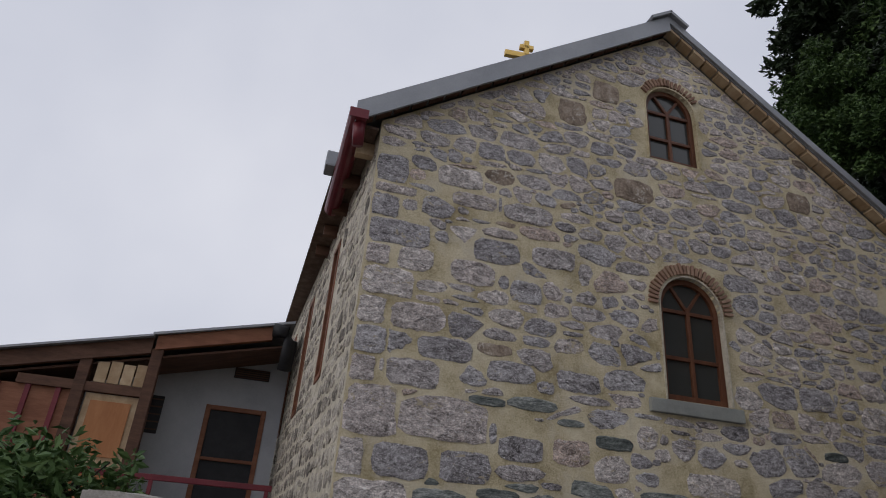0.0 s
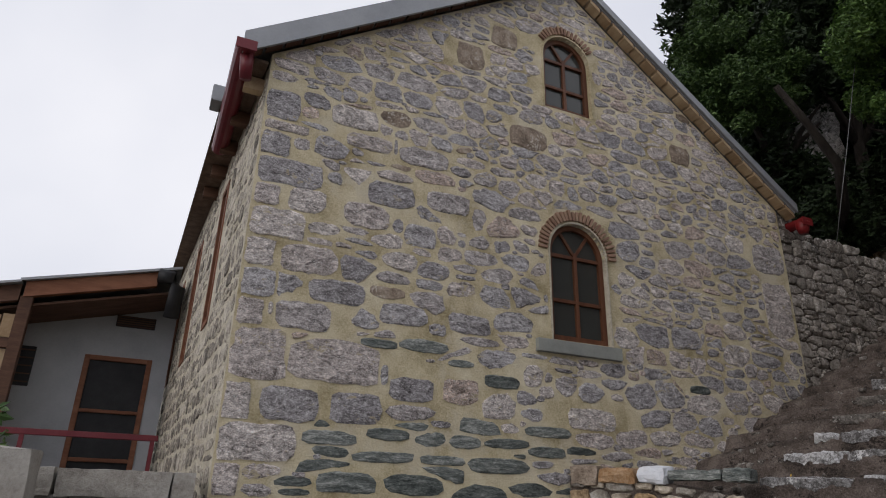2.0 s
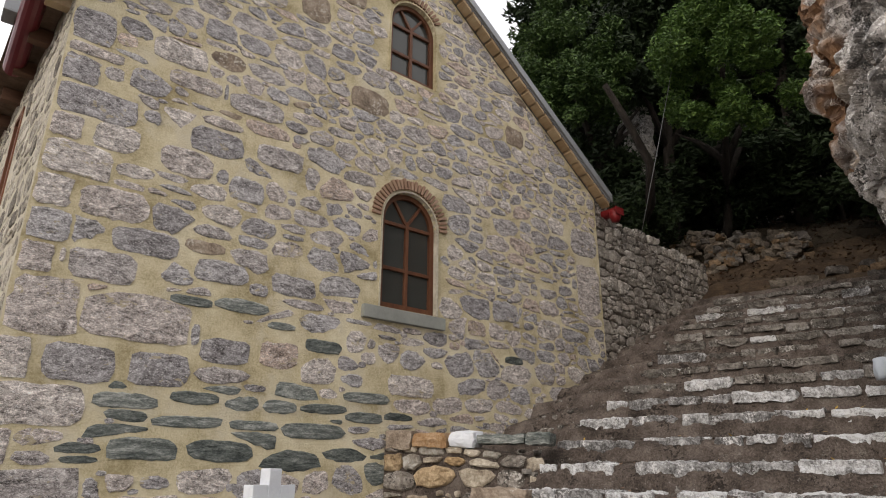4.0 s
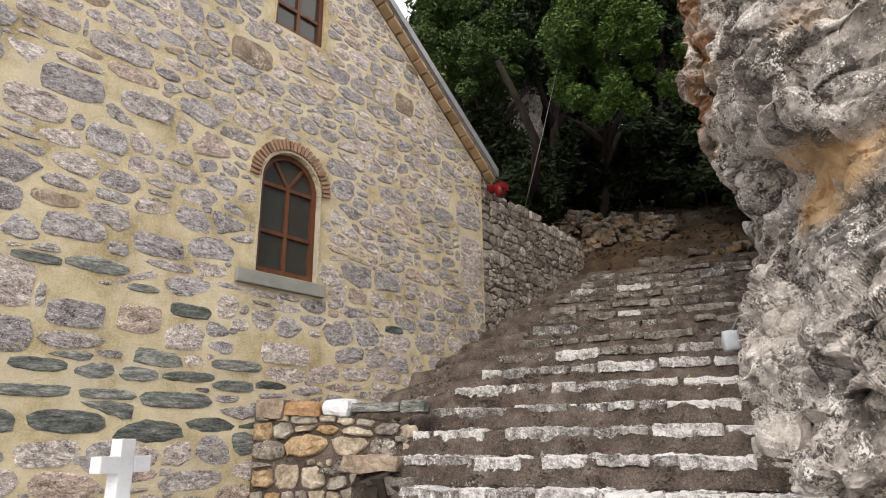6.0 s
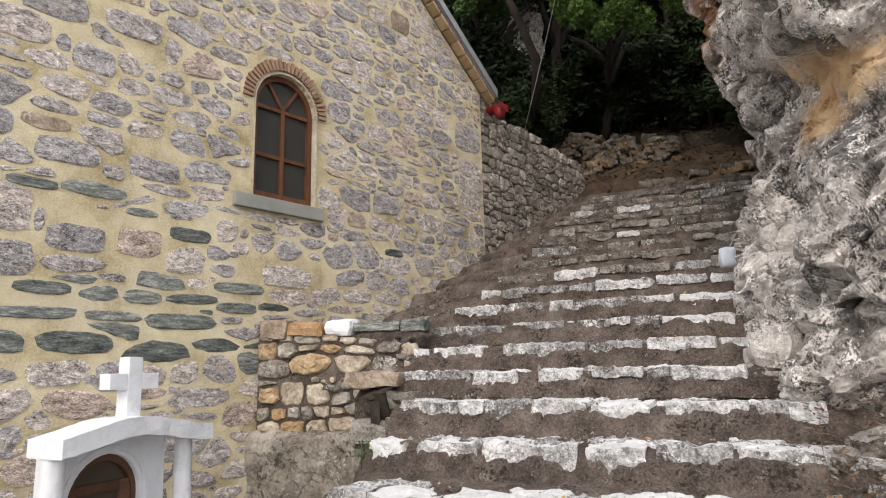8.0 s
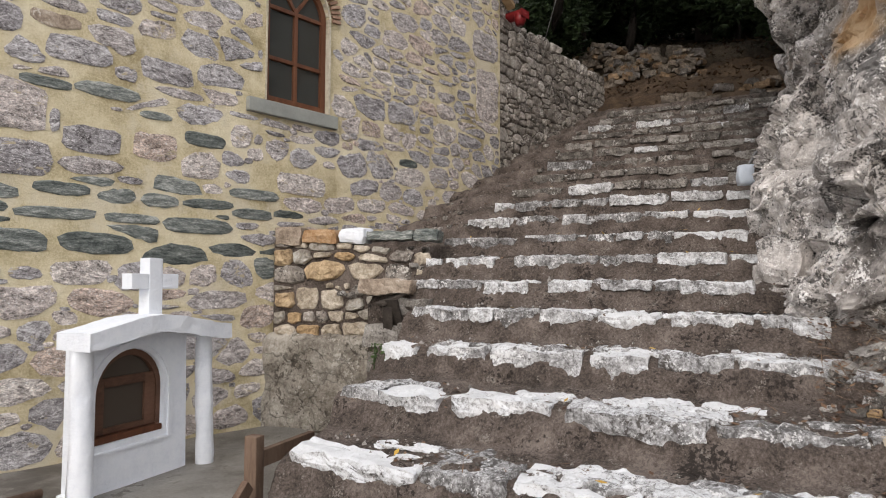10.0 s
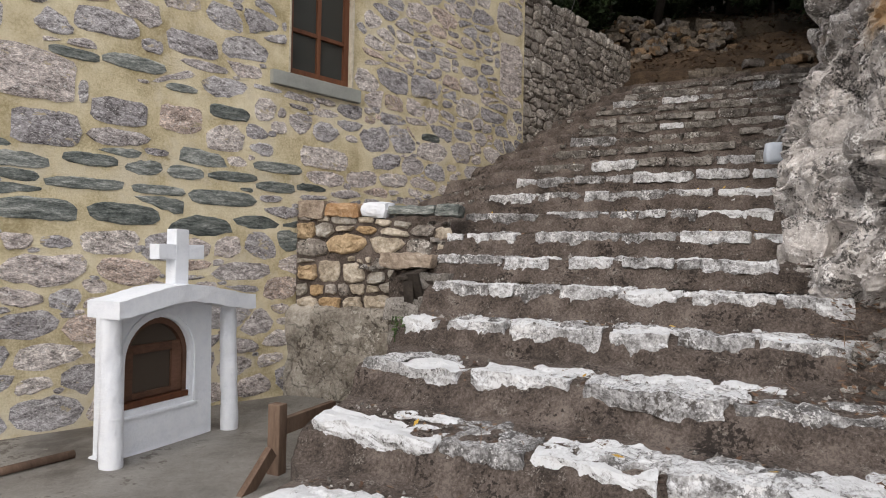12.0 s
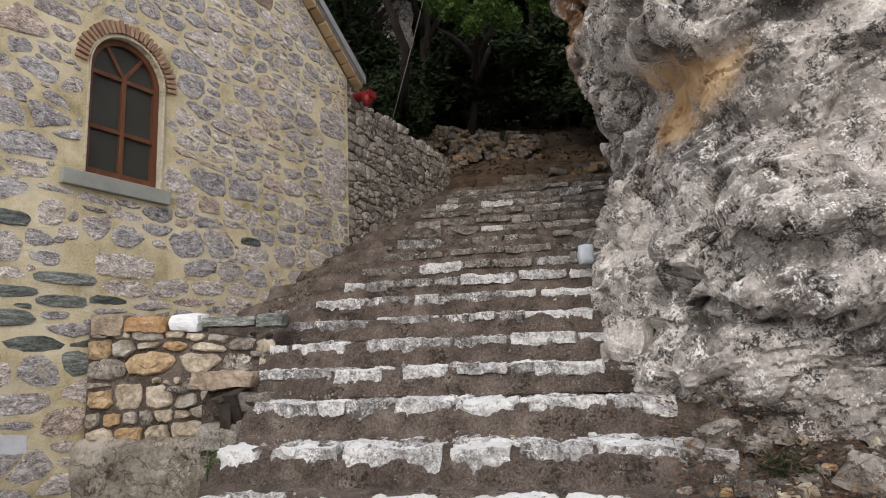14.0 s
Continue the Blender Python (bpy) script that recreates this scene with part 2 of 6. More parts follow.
M_redplastic = mineral("bright_red_paint", [(0.14, 0.010, 0.012), (0.19, 0.014, 0.016), (0.24, 0.025, 0.025)], 3, 60, 0.4, 0.1, 0.003, vary=0)
M_gold = mineral("gilded_metal", [(0.60, 0.38, 0.10), (0.72, 0.48, 0.14), (0.80, 0.56, 0.2)], 5, 60, 0.35, 0.1, 0.003, vary=0, metal=0.7)
M_black = mineral("black_rubber", [(0.012, 0.012, 0.013), (0.022, 0.022, 0.024), (0.035, 0.035, 0.037)], 5, 60, 0.6, 0.2, 0.004, vary=0)
M_bark = mineral("dark_bark", [(0.012, 0.010, 0.008), (0.028, 0.022, 0.018), (0.05, 0.042, 0.034)], 8, 50, 0.95, 1.0, 0.03, vary=0, stretch=(1, 1, 0.3))
M_wire = mineral("grey_steel_wire", [(0.12, 0.12, 0.12), (0.17, 0.17, 0.17), (0.22, 0.22, 0.22)], 9, 60, 0.5, 0.1, 0.002, vary=0, metal=0.5)
# paint on the stone wedged at the cliff's corner, no lamp
M_bluewhite = mineral("bluish_white_stone_paint", [(0.44, 0.50, 0.58), (0.55, 0.61, 0.69), (0.64, 0.69, 0.75)], 5, 60, 0.4, 0.1, 0.003, vary=0)


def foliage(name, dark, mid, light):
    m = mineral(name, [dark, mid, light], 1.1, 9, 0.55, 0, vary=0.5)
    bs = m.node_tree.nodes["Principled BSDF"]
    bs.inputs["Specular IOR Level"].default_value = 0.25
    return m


M_leaf = foliage("evergreen_oak_leaf", (0.017, 0.036, 0.010), (0.05, 0.092, 0.025), (0.115, 0.18, 0.052))
# brighter, yellower green than the other oaks
M_leafbright = foliage("bright_oak_leaf", (0.02, 0.045, 0.010), (0.065, 0.125, 0.026), (0.15, 0.24, 0.055))
M_cap = mineral("pale_cap_stone", [(0.24, 0.22, 0.19), (0.40, 0.375, 0.335), (0.52, 0.50, 0.46)], 5, 40, 0.9, 0.9, 0.02, vary=0.2, contrast=2.0)
# leaf colour darkened to carry the shade inside the trees
M_leafdark = foliage("leaf_with_painted_shade", (0.009, 0.017, 0.007), (0.020, 0.035, 0.013), (0.038, 0.062, 0.023))
M_fig = foliage("fig_leaf", (0.03, 0.065, 0.02), (0.075, 0.135, 0.042), (0.15, 0.235, 0.08))
M_dryleaf = foliage("dry_twigs", (0.04, 0.022, 0.014), (0.12, 0.068, 0.042), (0.26, 0.165, 0.10))
M_yellow = foliage("yellow_fallen_leaf", (0.38, 0.22, 0.03), (0.5, 0.31, 0.05), (0.55, 0.36, 0.08))

M_glass = bpy.data.materials.new("dark_window_glass")
M_glass.use_nodes = True
gb = M_glass.node_tree.nodes["Principled BSDF"]
# grey-green of the panes' reflections put into the base colour
gb.inputs["Base Color"].default_value = (0.045, 0.047, 0.043, 1)
gb.inputs["Roughness"].default_value = 0.06
gb.inputs["Specular IOR Level"].default_value = 0.5


M_dullglass = bpy.data.materials.new("glass_with_brown_reflection")
M_dullglass.use_nodes = True
gb = M_dullglass.node_tree.nodes["Principled BSDF"]
# dull brown interior reflection put into the base colour
gb.inputs["Base Color"].default_value = (0.075, 0.06, 0.048, 1)
gb.inputs["Roughness"].default_value = 0.14
# base colour lowered to stand in for tree shade over the bank
M_pile = mineral("field_stone_with_tree_shade", [(0.05, 0.042, 0.034), (0.13, 0.108, 0.086), (0.26, 0.225, 0.185)], 7, 45, 0.95, 0.9, 0.012, weight=0.6, contrast=2.6,
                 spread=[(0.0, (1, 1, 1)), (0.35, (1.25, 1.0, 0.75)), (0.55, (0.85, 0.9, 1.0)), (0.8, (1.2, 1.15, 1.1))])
M_oldwood = mineral("grey_rotten_wood", [(0.02, 0.016, 0.013), (0.05, 0.041, 0.034), (0.10, 0.085, 0.072)], 9, 60, 0.9, 0.6, 0.006, vary=0.3, stretch=(0.3, 1, 1))
M_orangestone = mineral("orange_sandstone", [(0.20, 0.11, 0.05), (0.36, 0.215, 0.11), (0.50, 0.35, 0.22)], 9, 50, 0.95, 0.9, 0.012, vary=0.2, weight=0.6, contrast=2.6)


def cliff_material():
    """Grey limestone: pale crust, black lichen streaks, and ochre where the mesh says that fresh rock is bare."""
    m = mineral("grey_limestone_cliff", [(0.105, 0.095, 0.088), (0.30, 0.279, 0.262), (0.47, 0.44, 0.416), (0.74, 0.70, 0.668)], 2.2, 32, 0.9, 1.0, 0.012, vary=0,
                weight=0.5, contrast=2.8, warp=0.25, speck=(0.70, 0.69, 0.675), speck_scale=20, speck_at=0.615, stain=(0.10, 0.097, 0.095), stain_scale=1.7, stain_at=0.545,
                crack=0.0, flecks=[((0.10, 0.094, 0.09), 26, 0.60), ((0.04, 0.037, 0.035), 60, 0.60), ((0.82, 0.80, 0.78), 70, 0.61)])
    nt = m.node_tree
    nd, ln = nt.nodes, nt.links
    bs = nd["Principled BSDF"]
    old = bs.inputs["Base Color"].links[0].from_socket
    at = nd.new("ShaderNodeAttribute")
    at.attribute_name = "ochre"
    ns = nd.new("ShaderNodeTexNoise")
    ns.inputs["Scale"].default_value, ns.inputs["Detail"].default_value = 5, 6
    tc = nd.new("ShaderNodeTexCoord")
    ln.new(tc.outputs["Object"], ns.inputs["Vector"])
    rp = nd.new("ShaderNodeValToRGB")
    rp.color_ramp.elements[0].color, rp.color_ramp.elements[0].position = (0.42, 0.25, 0.12, 1), 0.3
    rp.color_ramp.elements[1].color, rp.color_ramp.elements[1].position = (0.68, 0.52, 0.34, 1), 0.7
    ln.new(ns.outputs["Fac"], rp.inputs["Fac"])
    mx = nd.new("ShaderNodeMix")
    mx.data_type = "RGBA"
    ln.new(at.outputs["Fac"], mx.inputs["Factor"])
    ln.new(old, mx.inputs["A"])
    ln.new(rp.outputs["Color"], mx.inputs["B"])
    a2 = nd.new("ShaderNodeAttribute")
    a2.attribute_name = "rust"
    r2 = nd.new("ShaderNodeValToRGB")
    r2.color_ramp.elements[0].color, r2.color_ramp.elements[0].position = (0.11, 0.06, 0.04, 1), 0.35
    r2.color_ramp.elements[1].color, r2.color_ramp.elements[1].position = (0.36, 0.20, 0.10, 1), 0.72
    ln.new(ns.outputs["Fac"], r2.inputs["Fac"])
    m2 = nd.new("ShaderNodeMix")
    m2.data_type = "RGBA"
    ln.new(a2.outputs["Fac"], m2.inputs["Factor"])
    ln.new(mx.outputs["Result"], m2.inputs["A"])
    ln.new(r2.outputs["Color"], m2.inputs["B"])
    ln.new(m2.outputs["Result"], bs.inputs["Base Color"])
    return m


M_cliff = cliff_material()


# ---- building helpers ----
def mesh_ob(name, verts, faces, material, parent=None, label="", smooth=False):
    me = bpy.data.meshes.new(name)
    me.from_pydata([tuple(v) for v in verts], [], faces)
    me.validate()
    me.materials.append(material)
    if smooth:
        me.polygons.foreach_set("use_smooth", [True] * len(me.polygons))
    ob = new(name, me)
    if parent:
        ob.parent = parent
    if label:
        tagged(ob, label)
    return ob


def part(name, bm, material, parent=None, label="", smooth=False):
    """Links a bmesh as one mesh object under a thing or a part."""
    me = bpy.data.meshes.new(name)
    bmesh.ops.recalc_face_normals(bm, faces=bm.faces)
    bm.to_mesh(me)
    bm.free()
    me.materials.append(material)
    if smooth:
        me.polygons.foreach_set("use_smooth", [True] * len(me.polygons))
    ob = new(name, me)
    if parent:
        ob.parent = parent
    if label:
        tagged(ob, label)
    return ob


def thing(name, label, category, group="", kind=""):
    return tagged(new(name), label, category, group, kind)


def box(bm, x0, x1, y0, y1, z0, z1, bevel=0.0, m=None):
    r = bmesh.ops.create_cube(bm, size=1.0)
    vs = r["verts"]
    for v in vs:
        v.co = Vector((x0 + (v.co.x + 0.5) * (x1 - x0), y0 + (v.co.y + 0.5) * (y1 - y0), z0 + (v.co.z + 0.5) * (z1 - z0)))
    if bevel:
        es = list({e for v in vs for e in v.link_edges})
        r = bmesh.ops.bevel(bm, geom=es, offset=bevel, segments=2, affect="EDGES", profile=0.7)
        vs = list({v for f in r["faces"] for v in f.verts} | {v for v in vs if v.is_valid})
    if m is not None:
        for v in vs:
            v.co = m @ v.co
    return vs


def boxed(name, dims, material, parent=None, label="", bevel=0.006, m=None, smooth=False):
    bm = bmesh.new()
    box(bm, *dims, bevel=bevel, m=m)
    return part(name, bm, material, parent, label, smooth)


def tube(name, points, radius, material, parent=None, label="", sides=8, taper=None):
    """A round bar along points; taper: the radius at the end."""
    pts = [Vector(p) for p in points]
    verts, faces = [], []
    for i, p in enumerate(pts):
        d = (pts[min(i + 1, len(pts) - 1)] - pts[max(i - 1, 0)]).normalized()
        a = d.orthogonal().normalized()
        b = d.cross(a)
        r = radius if taper is None else radius + (taper - radius) * i / (len(pts) - 1)
        for k in range(sides):
            w = 2 * math.pi * k / sides
            verts.append(p + r * (math.cos(w) * a + math.sin(w) * b))
    for i in range(len(pts) - 1):
        for k in range(sides):
            k2 = (k + 1) % sides
            faces.append((i * sides + k, i * sides + k2, (i + 1) * sides + k2, (i + 1) * sides + k))
    faces += [tuple(range(sides))[::-1], tuple(range((len(pts) - 1) * sides, len(pts) * sides))]
    return mesh_ob(name, verts, faces, material, parent, label, True)


def sheet_with_holes(name, outline, holes, depth, material, parent, to_world, label=""):
    """A slab from a flat outline with openings cut through it: to_world(u, v, w) places it, w from 0 back to depth."""
    cu = bpy.data.curves.new(name, "CURVE")
    cu.dimensions, cu.fill_mode, cu.extrude = "2D", "BOTH", depth / 2
    for ring in (outline, *holes):
        sp = cu.splines.new("POLY")
        sp.points.add(len(ring) - 1)
        for q, (u, v) in zip(sp.points, ring):
            q.co = (u, v, 0, 1)
        sp.use_cyclic_u = True
    tmp = new(name, cu)
    me = bpy.data.meshes.new_from_object(tmp.evaluated_get(bpy.context.evaluated_depsgraph_get()))
    bpy.data.objects.remove(tmp)
    for v in me.vertices:
        v.co = to_world(v.co.x, v.co.y, v.co.z - depth / 2)
    me.materials.clear()
    me.materials.append(material)
    bm = bmesh.new()
    bm.from_mesh(me)
    bmesh.ops.remove_doubles(bm, verts=bm.verts, dist=0.0005)
    bmesh.ops.recalc_face_normals(bm, faces=bm.faces)
    bm.to_mesh(me)
    bm.free()
    ob = new(name, me)
    ob.parent = parent
    if label:
        tagged(ob, label)
    return ob


def arch_ring(x0, x1, z0, spring, n=14, grow=0.0):
    """The outline of a round-headed opening."""
    cx, r = (x0 + x1) / 2, (x1 - x0) / 2 + grow
    pts = [(cx - r, z0 - grow), (cx + r, z0 - grow)]
    pts += [(cx + r * math.cos(math.pi * i / n), spring + r * math.sin(math.pi * i / n)) for i in range(n + 1)]
    return pts


# ---- stones ----
def stone(rng, corners, gap, depth, n=14, power=3.2, rough=0.09, back=0.02):
    """One rubble stone in a four-cornered cell of a wall: rounded, uneven, domed. Points are (u, v, w)."""
    (a, b, c, d) = [np.array(p[:2], float) for p in corners]
    width, height = np.linalg.norm(b - a), np.linalg.norm(d - a)
    su, sv = max(0.25, 1 - gap / max(width, 1e-3)), max(0.25, 1 - gap / max(height, 1e-3))
    turn, tilt = rng.uniform(-0.25, 0.25), (rng.uniform(-0.35, 0.35), rng.uniform(-0.35, 0.35))
    rim = []
    for k in range(n):
        w = 2 * math.pi * (k + rng.uniform(-0.25, 0.25)) / n
        cs, sn = math.cos(w), math.sin(w)
        r = (abs(cs) ** power + abs(sn) ** power) ** (-1 / power) * (1 + rng.uniform(-rough * 0.75, rough * 0.6))
        rim.append((r * cs, r * sn + turn * 0.2 * r * cs))
    verts, faces = [], []

    def put(s, t, w):
        s, t = 0.5 + 0.5 * s * su, 0.5 + 0.5 * t * sv
        p = (1 - s) * (1 - t) * a + s * (1 - t) * b + s * t * c + (1 - s) * t * d
        verts.append((p[0], p[1], w))

    for scale, lift in ((1.0, -back), (0.97, depth * 0.55), (0.82, depth * 0.95)):
        for s, t in rim:
            jag = rng.uniform(-0.22, 0.22) * depth if lift > 0 else 0
            put(s * scale, t * scale, lift * (1 + (tilt[0] * s + tilt[1] * t) * (lift > 0)) + jag)
    half = n // 2
    for k in range(half):
        s, t = rim[2 * k]
        put(s * 0.45, t * 0.45, depth * (1.05 + tilt[0] * s * 0.4 + tilt[1] * t * 0.4 + rng.uniform(-0.3, 0.3)))
    for ring in (0, 1):
        for k in range(n):
            k2 = (k + 1) % n
            faces.append((ring * n + k, ring * n + k2, (ring + 1) * n + k2, (ring + 1) * n + k))
    for k in range(half):
        o0, o1, o2 = 2 * n + 2 * k, 2 * n + 2 * k + 1, 2 * n + (2 * k + 2) % n
        i0, i1 = 3 * n + k, 3 * n + (k + 1) % half
        faces += [(o0, o1, i0), (o1, o2, i1), (o1, i1, i0)]
    faces.append(tuple(3 * n + k for k in range(half)))
    return verts, faces


def rubble(rng, u0, u1, v0, v1, height, ratio, keep, left=None, wave=0.3):
    """Cells of rough courses: yields four corners each. height(v, rng), ratio(v, rng), keep(u, v); left: where a course begins."""
    v = v0
    phase = rng.uniform(0, 100)
    prev = lambda u, v=v: v
    while v < v1:
        h = height(v, rng)
        seed = rng.uniform(0, 100)
        nxt = lambda u, v=v, h=h, seed=seed: v + h + wave * h * noise.noise((u * 1.7, seed, phase))
        u = left(v + h / 2) if left else u0
        while u < u1:
            w = h * ratio(v, rng)
            e = min(u + w, u1)
            if u1 - e < 0.5 * h:
                e = u1
            lean = rng.uniform(-0.18, 0.18) * h
            cells = [((u, prev(u)), (e, prev(e)), (e + lean, nxt(e)), (u + lean * 0.4, nxt(u)))]
            pick = rng.random()
            if pick < 0.08 and h > 0.13:  # two thin stones, one on the other
                s = rng.uniform(0.35, 0.65)
                (a, b, c, d) = [np.array(q) for q in cells[0]]
                cells = [(a, b, b + s * (c - b), a + s * (d - a)), (a + s * (d - a), b + s * (c - b), c, d)]
            elif pick < 0.22 and (e - u) > 1.5 * h:  # a stone with small ones at its end
                s = rng.uniform(0.68, 0.8)
                (a, b, c, d) = [np.array(q) for q in cells[0]]
                p, q = a + s * (b - a), d + s * (c - d)
                cells = [(a, p, q, d), (p, b, (b + c) / 2, (p + q) / 2), ((p + q) / 2, (b + c) / 2, c, q)]
            for cell in cells:
                cu, cv = np.mean([q[0] for q in cell]), np.mean([q[1] for q in cell])
                if keep(cu, cv, abs(cell[1][0] - cell[0][0]) / 2, abs(cell[3][1] - cell[0][1]) / 2):
                    yield cell
            u = e
        prev = nxt
        v += h


def lay(stones, parent, to_world, material_of, name, limit, rest_name):
    """The first stones become parts, the others one mesh a material."""
    bulk = {}
    for i, (verts, faces) in enumerate(stones):
        cu, cv = np.mean([q[0] for q in verts]), np.mean([q[1] for q in verts])
        mat = material_of(cu, cv, i)
        placed = [to_world(*q) for q in verts]
        if i < limit:
            mesh_ob(name, placed, faces, mat, parent, smooth=False)
        else:
            vs, fs = bulk.setdefault(mat.name, ([], []))
            fs += [tuple(k + len(vs) for k in f) for f in faces]
            vs += placed
    for mat_name, (vs, fs) in bulk.items():
        tagged(mesh_ob(rest_name, vs, fs, bpy.data.materials[mat_name], parent), kind="stuff")


def boulder(rng, sx, sy, sz, cuts=2, rough=0.16, square=0.55, chip=0.0):
    """A rough block of about that size round the origin: verts and faces."""
    verts, faces, index = [], [], {}
    cell = min(sx, sy, sz) / (cuts + 1)
    n = [min(14, max(cuts + 1, round(v / cell * 0.8))) for v in (sx, sy, sz)]

    def corner(q):
        if q not in index:
            index[q] = len(verts)
            verts.append(Vector([2 * q[a] / n[a] - 1 for a in range(3)]))
        return index[q]

    for axis in range(3):
        u, w = (axis + 1) % 3, (axis + 2) % 3
        for side in (0, n[axis]):
            for iu in range(n[u]):
                for iw in range(n[w]):
                    ring = []
                    for du, dw in ((0, 0), (1, 0), (1, 1), (0, 1)):
                        q = [0, 0, 0]
                        q[axis], q[u], q[w] = side, iu + du, iw + dw
                        ring.append(corner(tuple(q)))
                    faces.append(ring if side else ring[::-1])
    seed = Vector((rng.uniform(0, 90), rng.uniform(0, 90), rng.uniform(0, 90)))
    size = min(sx, sy, sz)
    for i, p in enumerate(verts):
        ball = p.normalized() * 1.15
        p = p * square + ball * (1 - square)
        p = Vector((p.x * sx / 2, p.y * sy / 2, p.z * sz / 2))
        d = rough * size * (0.9 * Vector(noise.noise_vector(p * (0.8 / size) + seed)) + 0.5 * Vector(noise.noise_vector(p * (2.1 / size) + seed)))
        verts[i] = p + d + chip * Vector(noise.noise_vector(p * 24 + seed)) + chip * 0.4 * Vector(noise.noise_vector(p * 60 + seed))
    return verts, faces


def bump01(x, c, w):
    return math.exp(-((x - c) / w) ** 2)


def sstep(a, b, x):
    t = min(1.0, max(0.0, (x - a) / (b - a)))
    return t * t * (3 - 2 * t)


# ---- ground ----
NX, NY = math.cos(radians(16.4)), math.sin(radians(16.4))  # the way up the stairs, in plan
TREAD, RISER, D2, Z2 = 0.395, 0.19, 1.85, 0.95


def up_way(x, y):
    return NX * x + NY * y


def slope_z(s):
    return Z2 + RISER * ((s - D2) / TREAD + 2 - 2)


def hill_z(x, y):
    """The height of the natural ground."""
    s = up_way(x, y)
    if s < 5.5:
        base = 0.1
    elif s < 8.9:
        base = 0.1 + (slope_z(8.9) - 0.2 - 0.1) * ((s - 5.5) / 3.4) ** 1.5
    elif s < 60:
        base = slope_z(8.9) - 0.15 + 0.45 * sstep(9.2, 9.8, s) + 0.6 * sstep(9.9, 10.2, s) + max(0, s - 10.2) * 0.5
    else:
        base = slope_z(8.9) + 0.9 + 49.8 * 0.5
    rough = min(1.0, max(0.0, (s - 8.5) / 2))
    return base + rough * 0.35 * noise.fractal((x * 0.6, y * 0.6, 0), 1.0, 2.0, 4)


def build_ground():
    xs = sorted(set([-3000, -600, -120, -40, -20] + [-12 + 0.5 * i for i in range(24)] + [0.35 * i for i in range(75)] + [28, 32, 40, 60, 120, 600, 3000]))
    ys = sorted(set([-3000, -600, -120, -40, -20] + [-12 + 0.4 * i for i in range(56)] + [12, 16, 24, 40, 120, 600, 3000]))
    verts = [(x, y, hill_z(x, y)) for y in ys for x in xs]
    w = len(xs)
    faces = [(j * w + i, j * w + i + 1, (j + 1) * w + i + 1, (j + 1) * w + i) for j in range(len(ys) - 1) for i in range(w - 1)]
    tagged(mesh_ob("ground", verts, faces, M_hill, smooth=True), "dark hillside ground with leaf litter under the trees", "ground", kind="structure")
    # worn concrete of the yard before the shrine, extended unseen behind to bounce light
    verts, faces, n = [], [], 70
    for j in range(n):
        for i in range(n):
            x, y = -9.0 + 12.0 * i / (n - 1), -13.0 + 13.0 * j / (n - 1)
            verts.append((x, y, 0.112 + 0.012 * noise.noise((x * 2, y * 2, 5))))
    faces = [(j * n + i, j * n + i + 1, (j + 1) * n + i + 1, (j + 1) * n + i) for j in range(n - 1) for i in range(n - 1)]
    tagged(mesh_ob("pavement", verts, faces, M_concrete, smooth=True), "worn stained concrete yard beside the church wall, extended unseen to bounce light", "pavement", kind="structure")


build_ground()

# ---- church ----
LW = (2.83, 3.50, 2.90, 3.785)   # lower window: sides, foot, spring of the arch
UW = (2.845, 3.465, 5.455, 6.135)  # upper window
WALL_R, EAVE_L, EAVE_R, RIDGE_X, RIDGE = 6.19, 5.12, 4.92, 3.156, 7.22


def rake(x):
    """The height of the gable's top at x."""
    if x < RIDGE_X:
        return EAVE_L + (RIDGE - EAVE_L) * x / RIDGE_X
    return EAVE_R + (RIDGE - EAVE_R) * (WALL_R - x) / (WALL_R - RIDGE_X)


def gable_w(u, v, w):
    return (u, -w, v)


def side_w(u, v, w):
    """The long wall: u runs back from the corner; it opens out a little."""
    return (-0.045 * u - w, u - 0.045 * w, v)


church = thing("church", "small stone church with a sheet metal gable roof and ochre mortar", "church")
sheet_with_holes("gable_wall", [(0.0, -0.2), (WALL_R, -0.2), (WALL_R, EAVE_R), (RIDGE_X, RIDGE), (0.0, EAVE_L)],
                 [arch_ring(*LW), arch_ring(*UW)], 0.5, M_mortar, church, gable_w, "rubble gable wall with ochre mortar joints")

SIDE_WINDOWS = [(1.62, 2.02, 3.05, 4.62), (3.5, 3.95, 3.0, 4.6), (5.4, 5.8, 3.0, 4.6)]
sheet_with_holes("side_wall", [(0.002, -0.2), (9.0, -0.2), (9.0, EAVE_L - 0.05), (0.002, EAVE_L - 0.05)],
                 [[(a, c), (b, c), (b, d), (a, d)] for a, b, c, d in SIDE_WINDOWS], 0.45, M_lime, church, side_w, "long wall in pale lime mortar")
boxed("back_wall", (-0.3, WALL_R, 8.6, 9.0, 0, EAVE_L), M_lime, church, bevel=0)
boxed("far_side_wall", (WALL_R - 0.4, WALL_R, 0.5, 8.6, 0, EAVE_R - 0.2), M_lime, church, bevel=0)


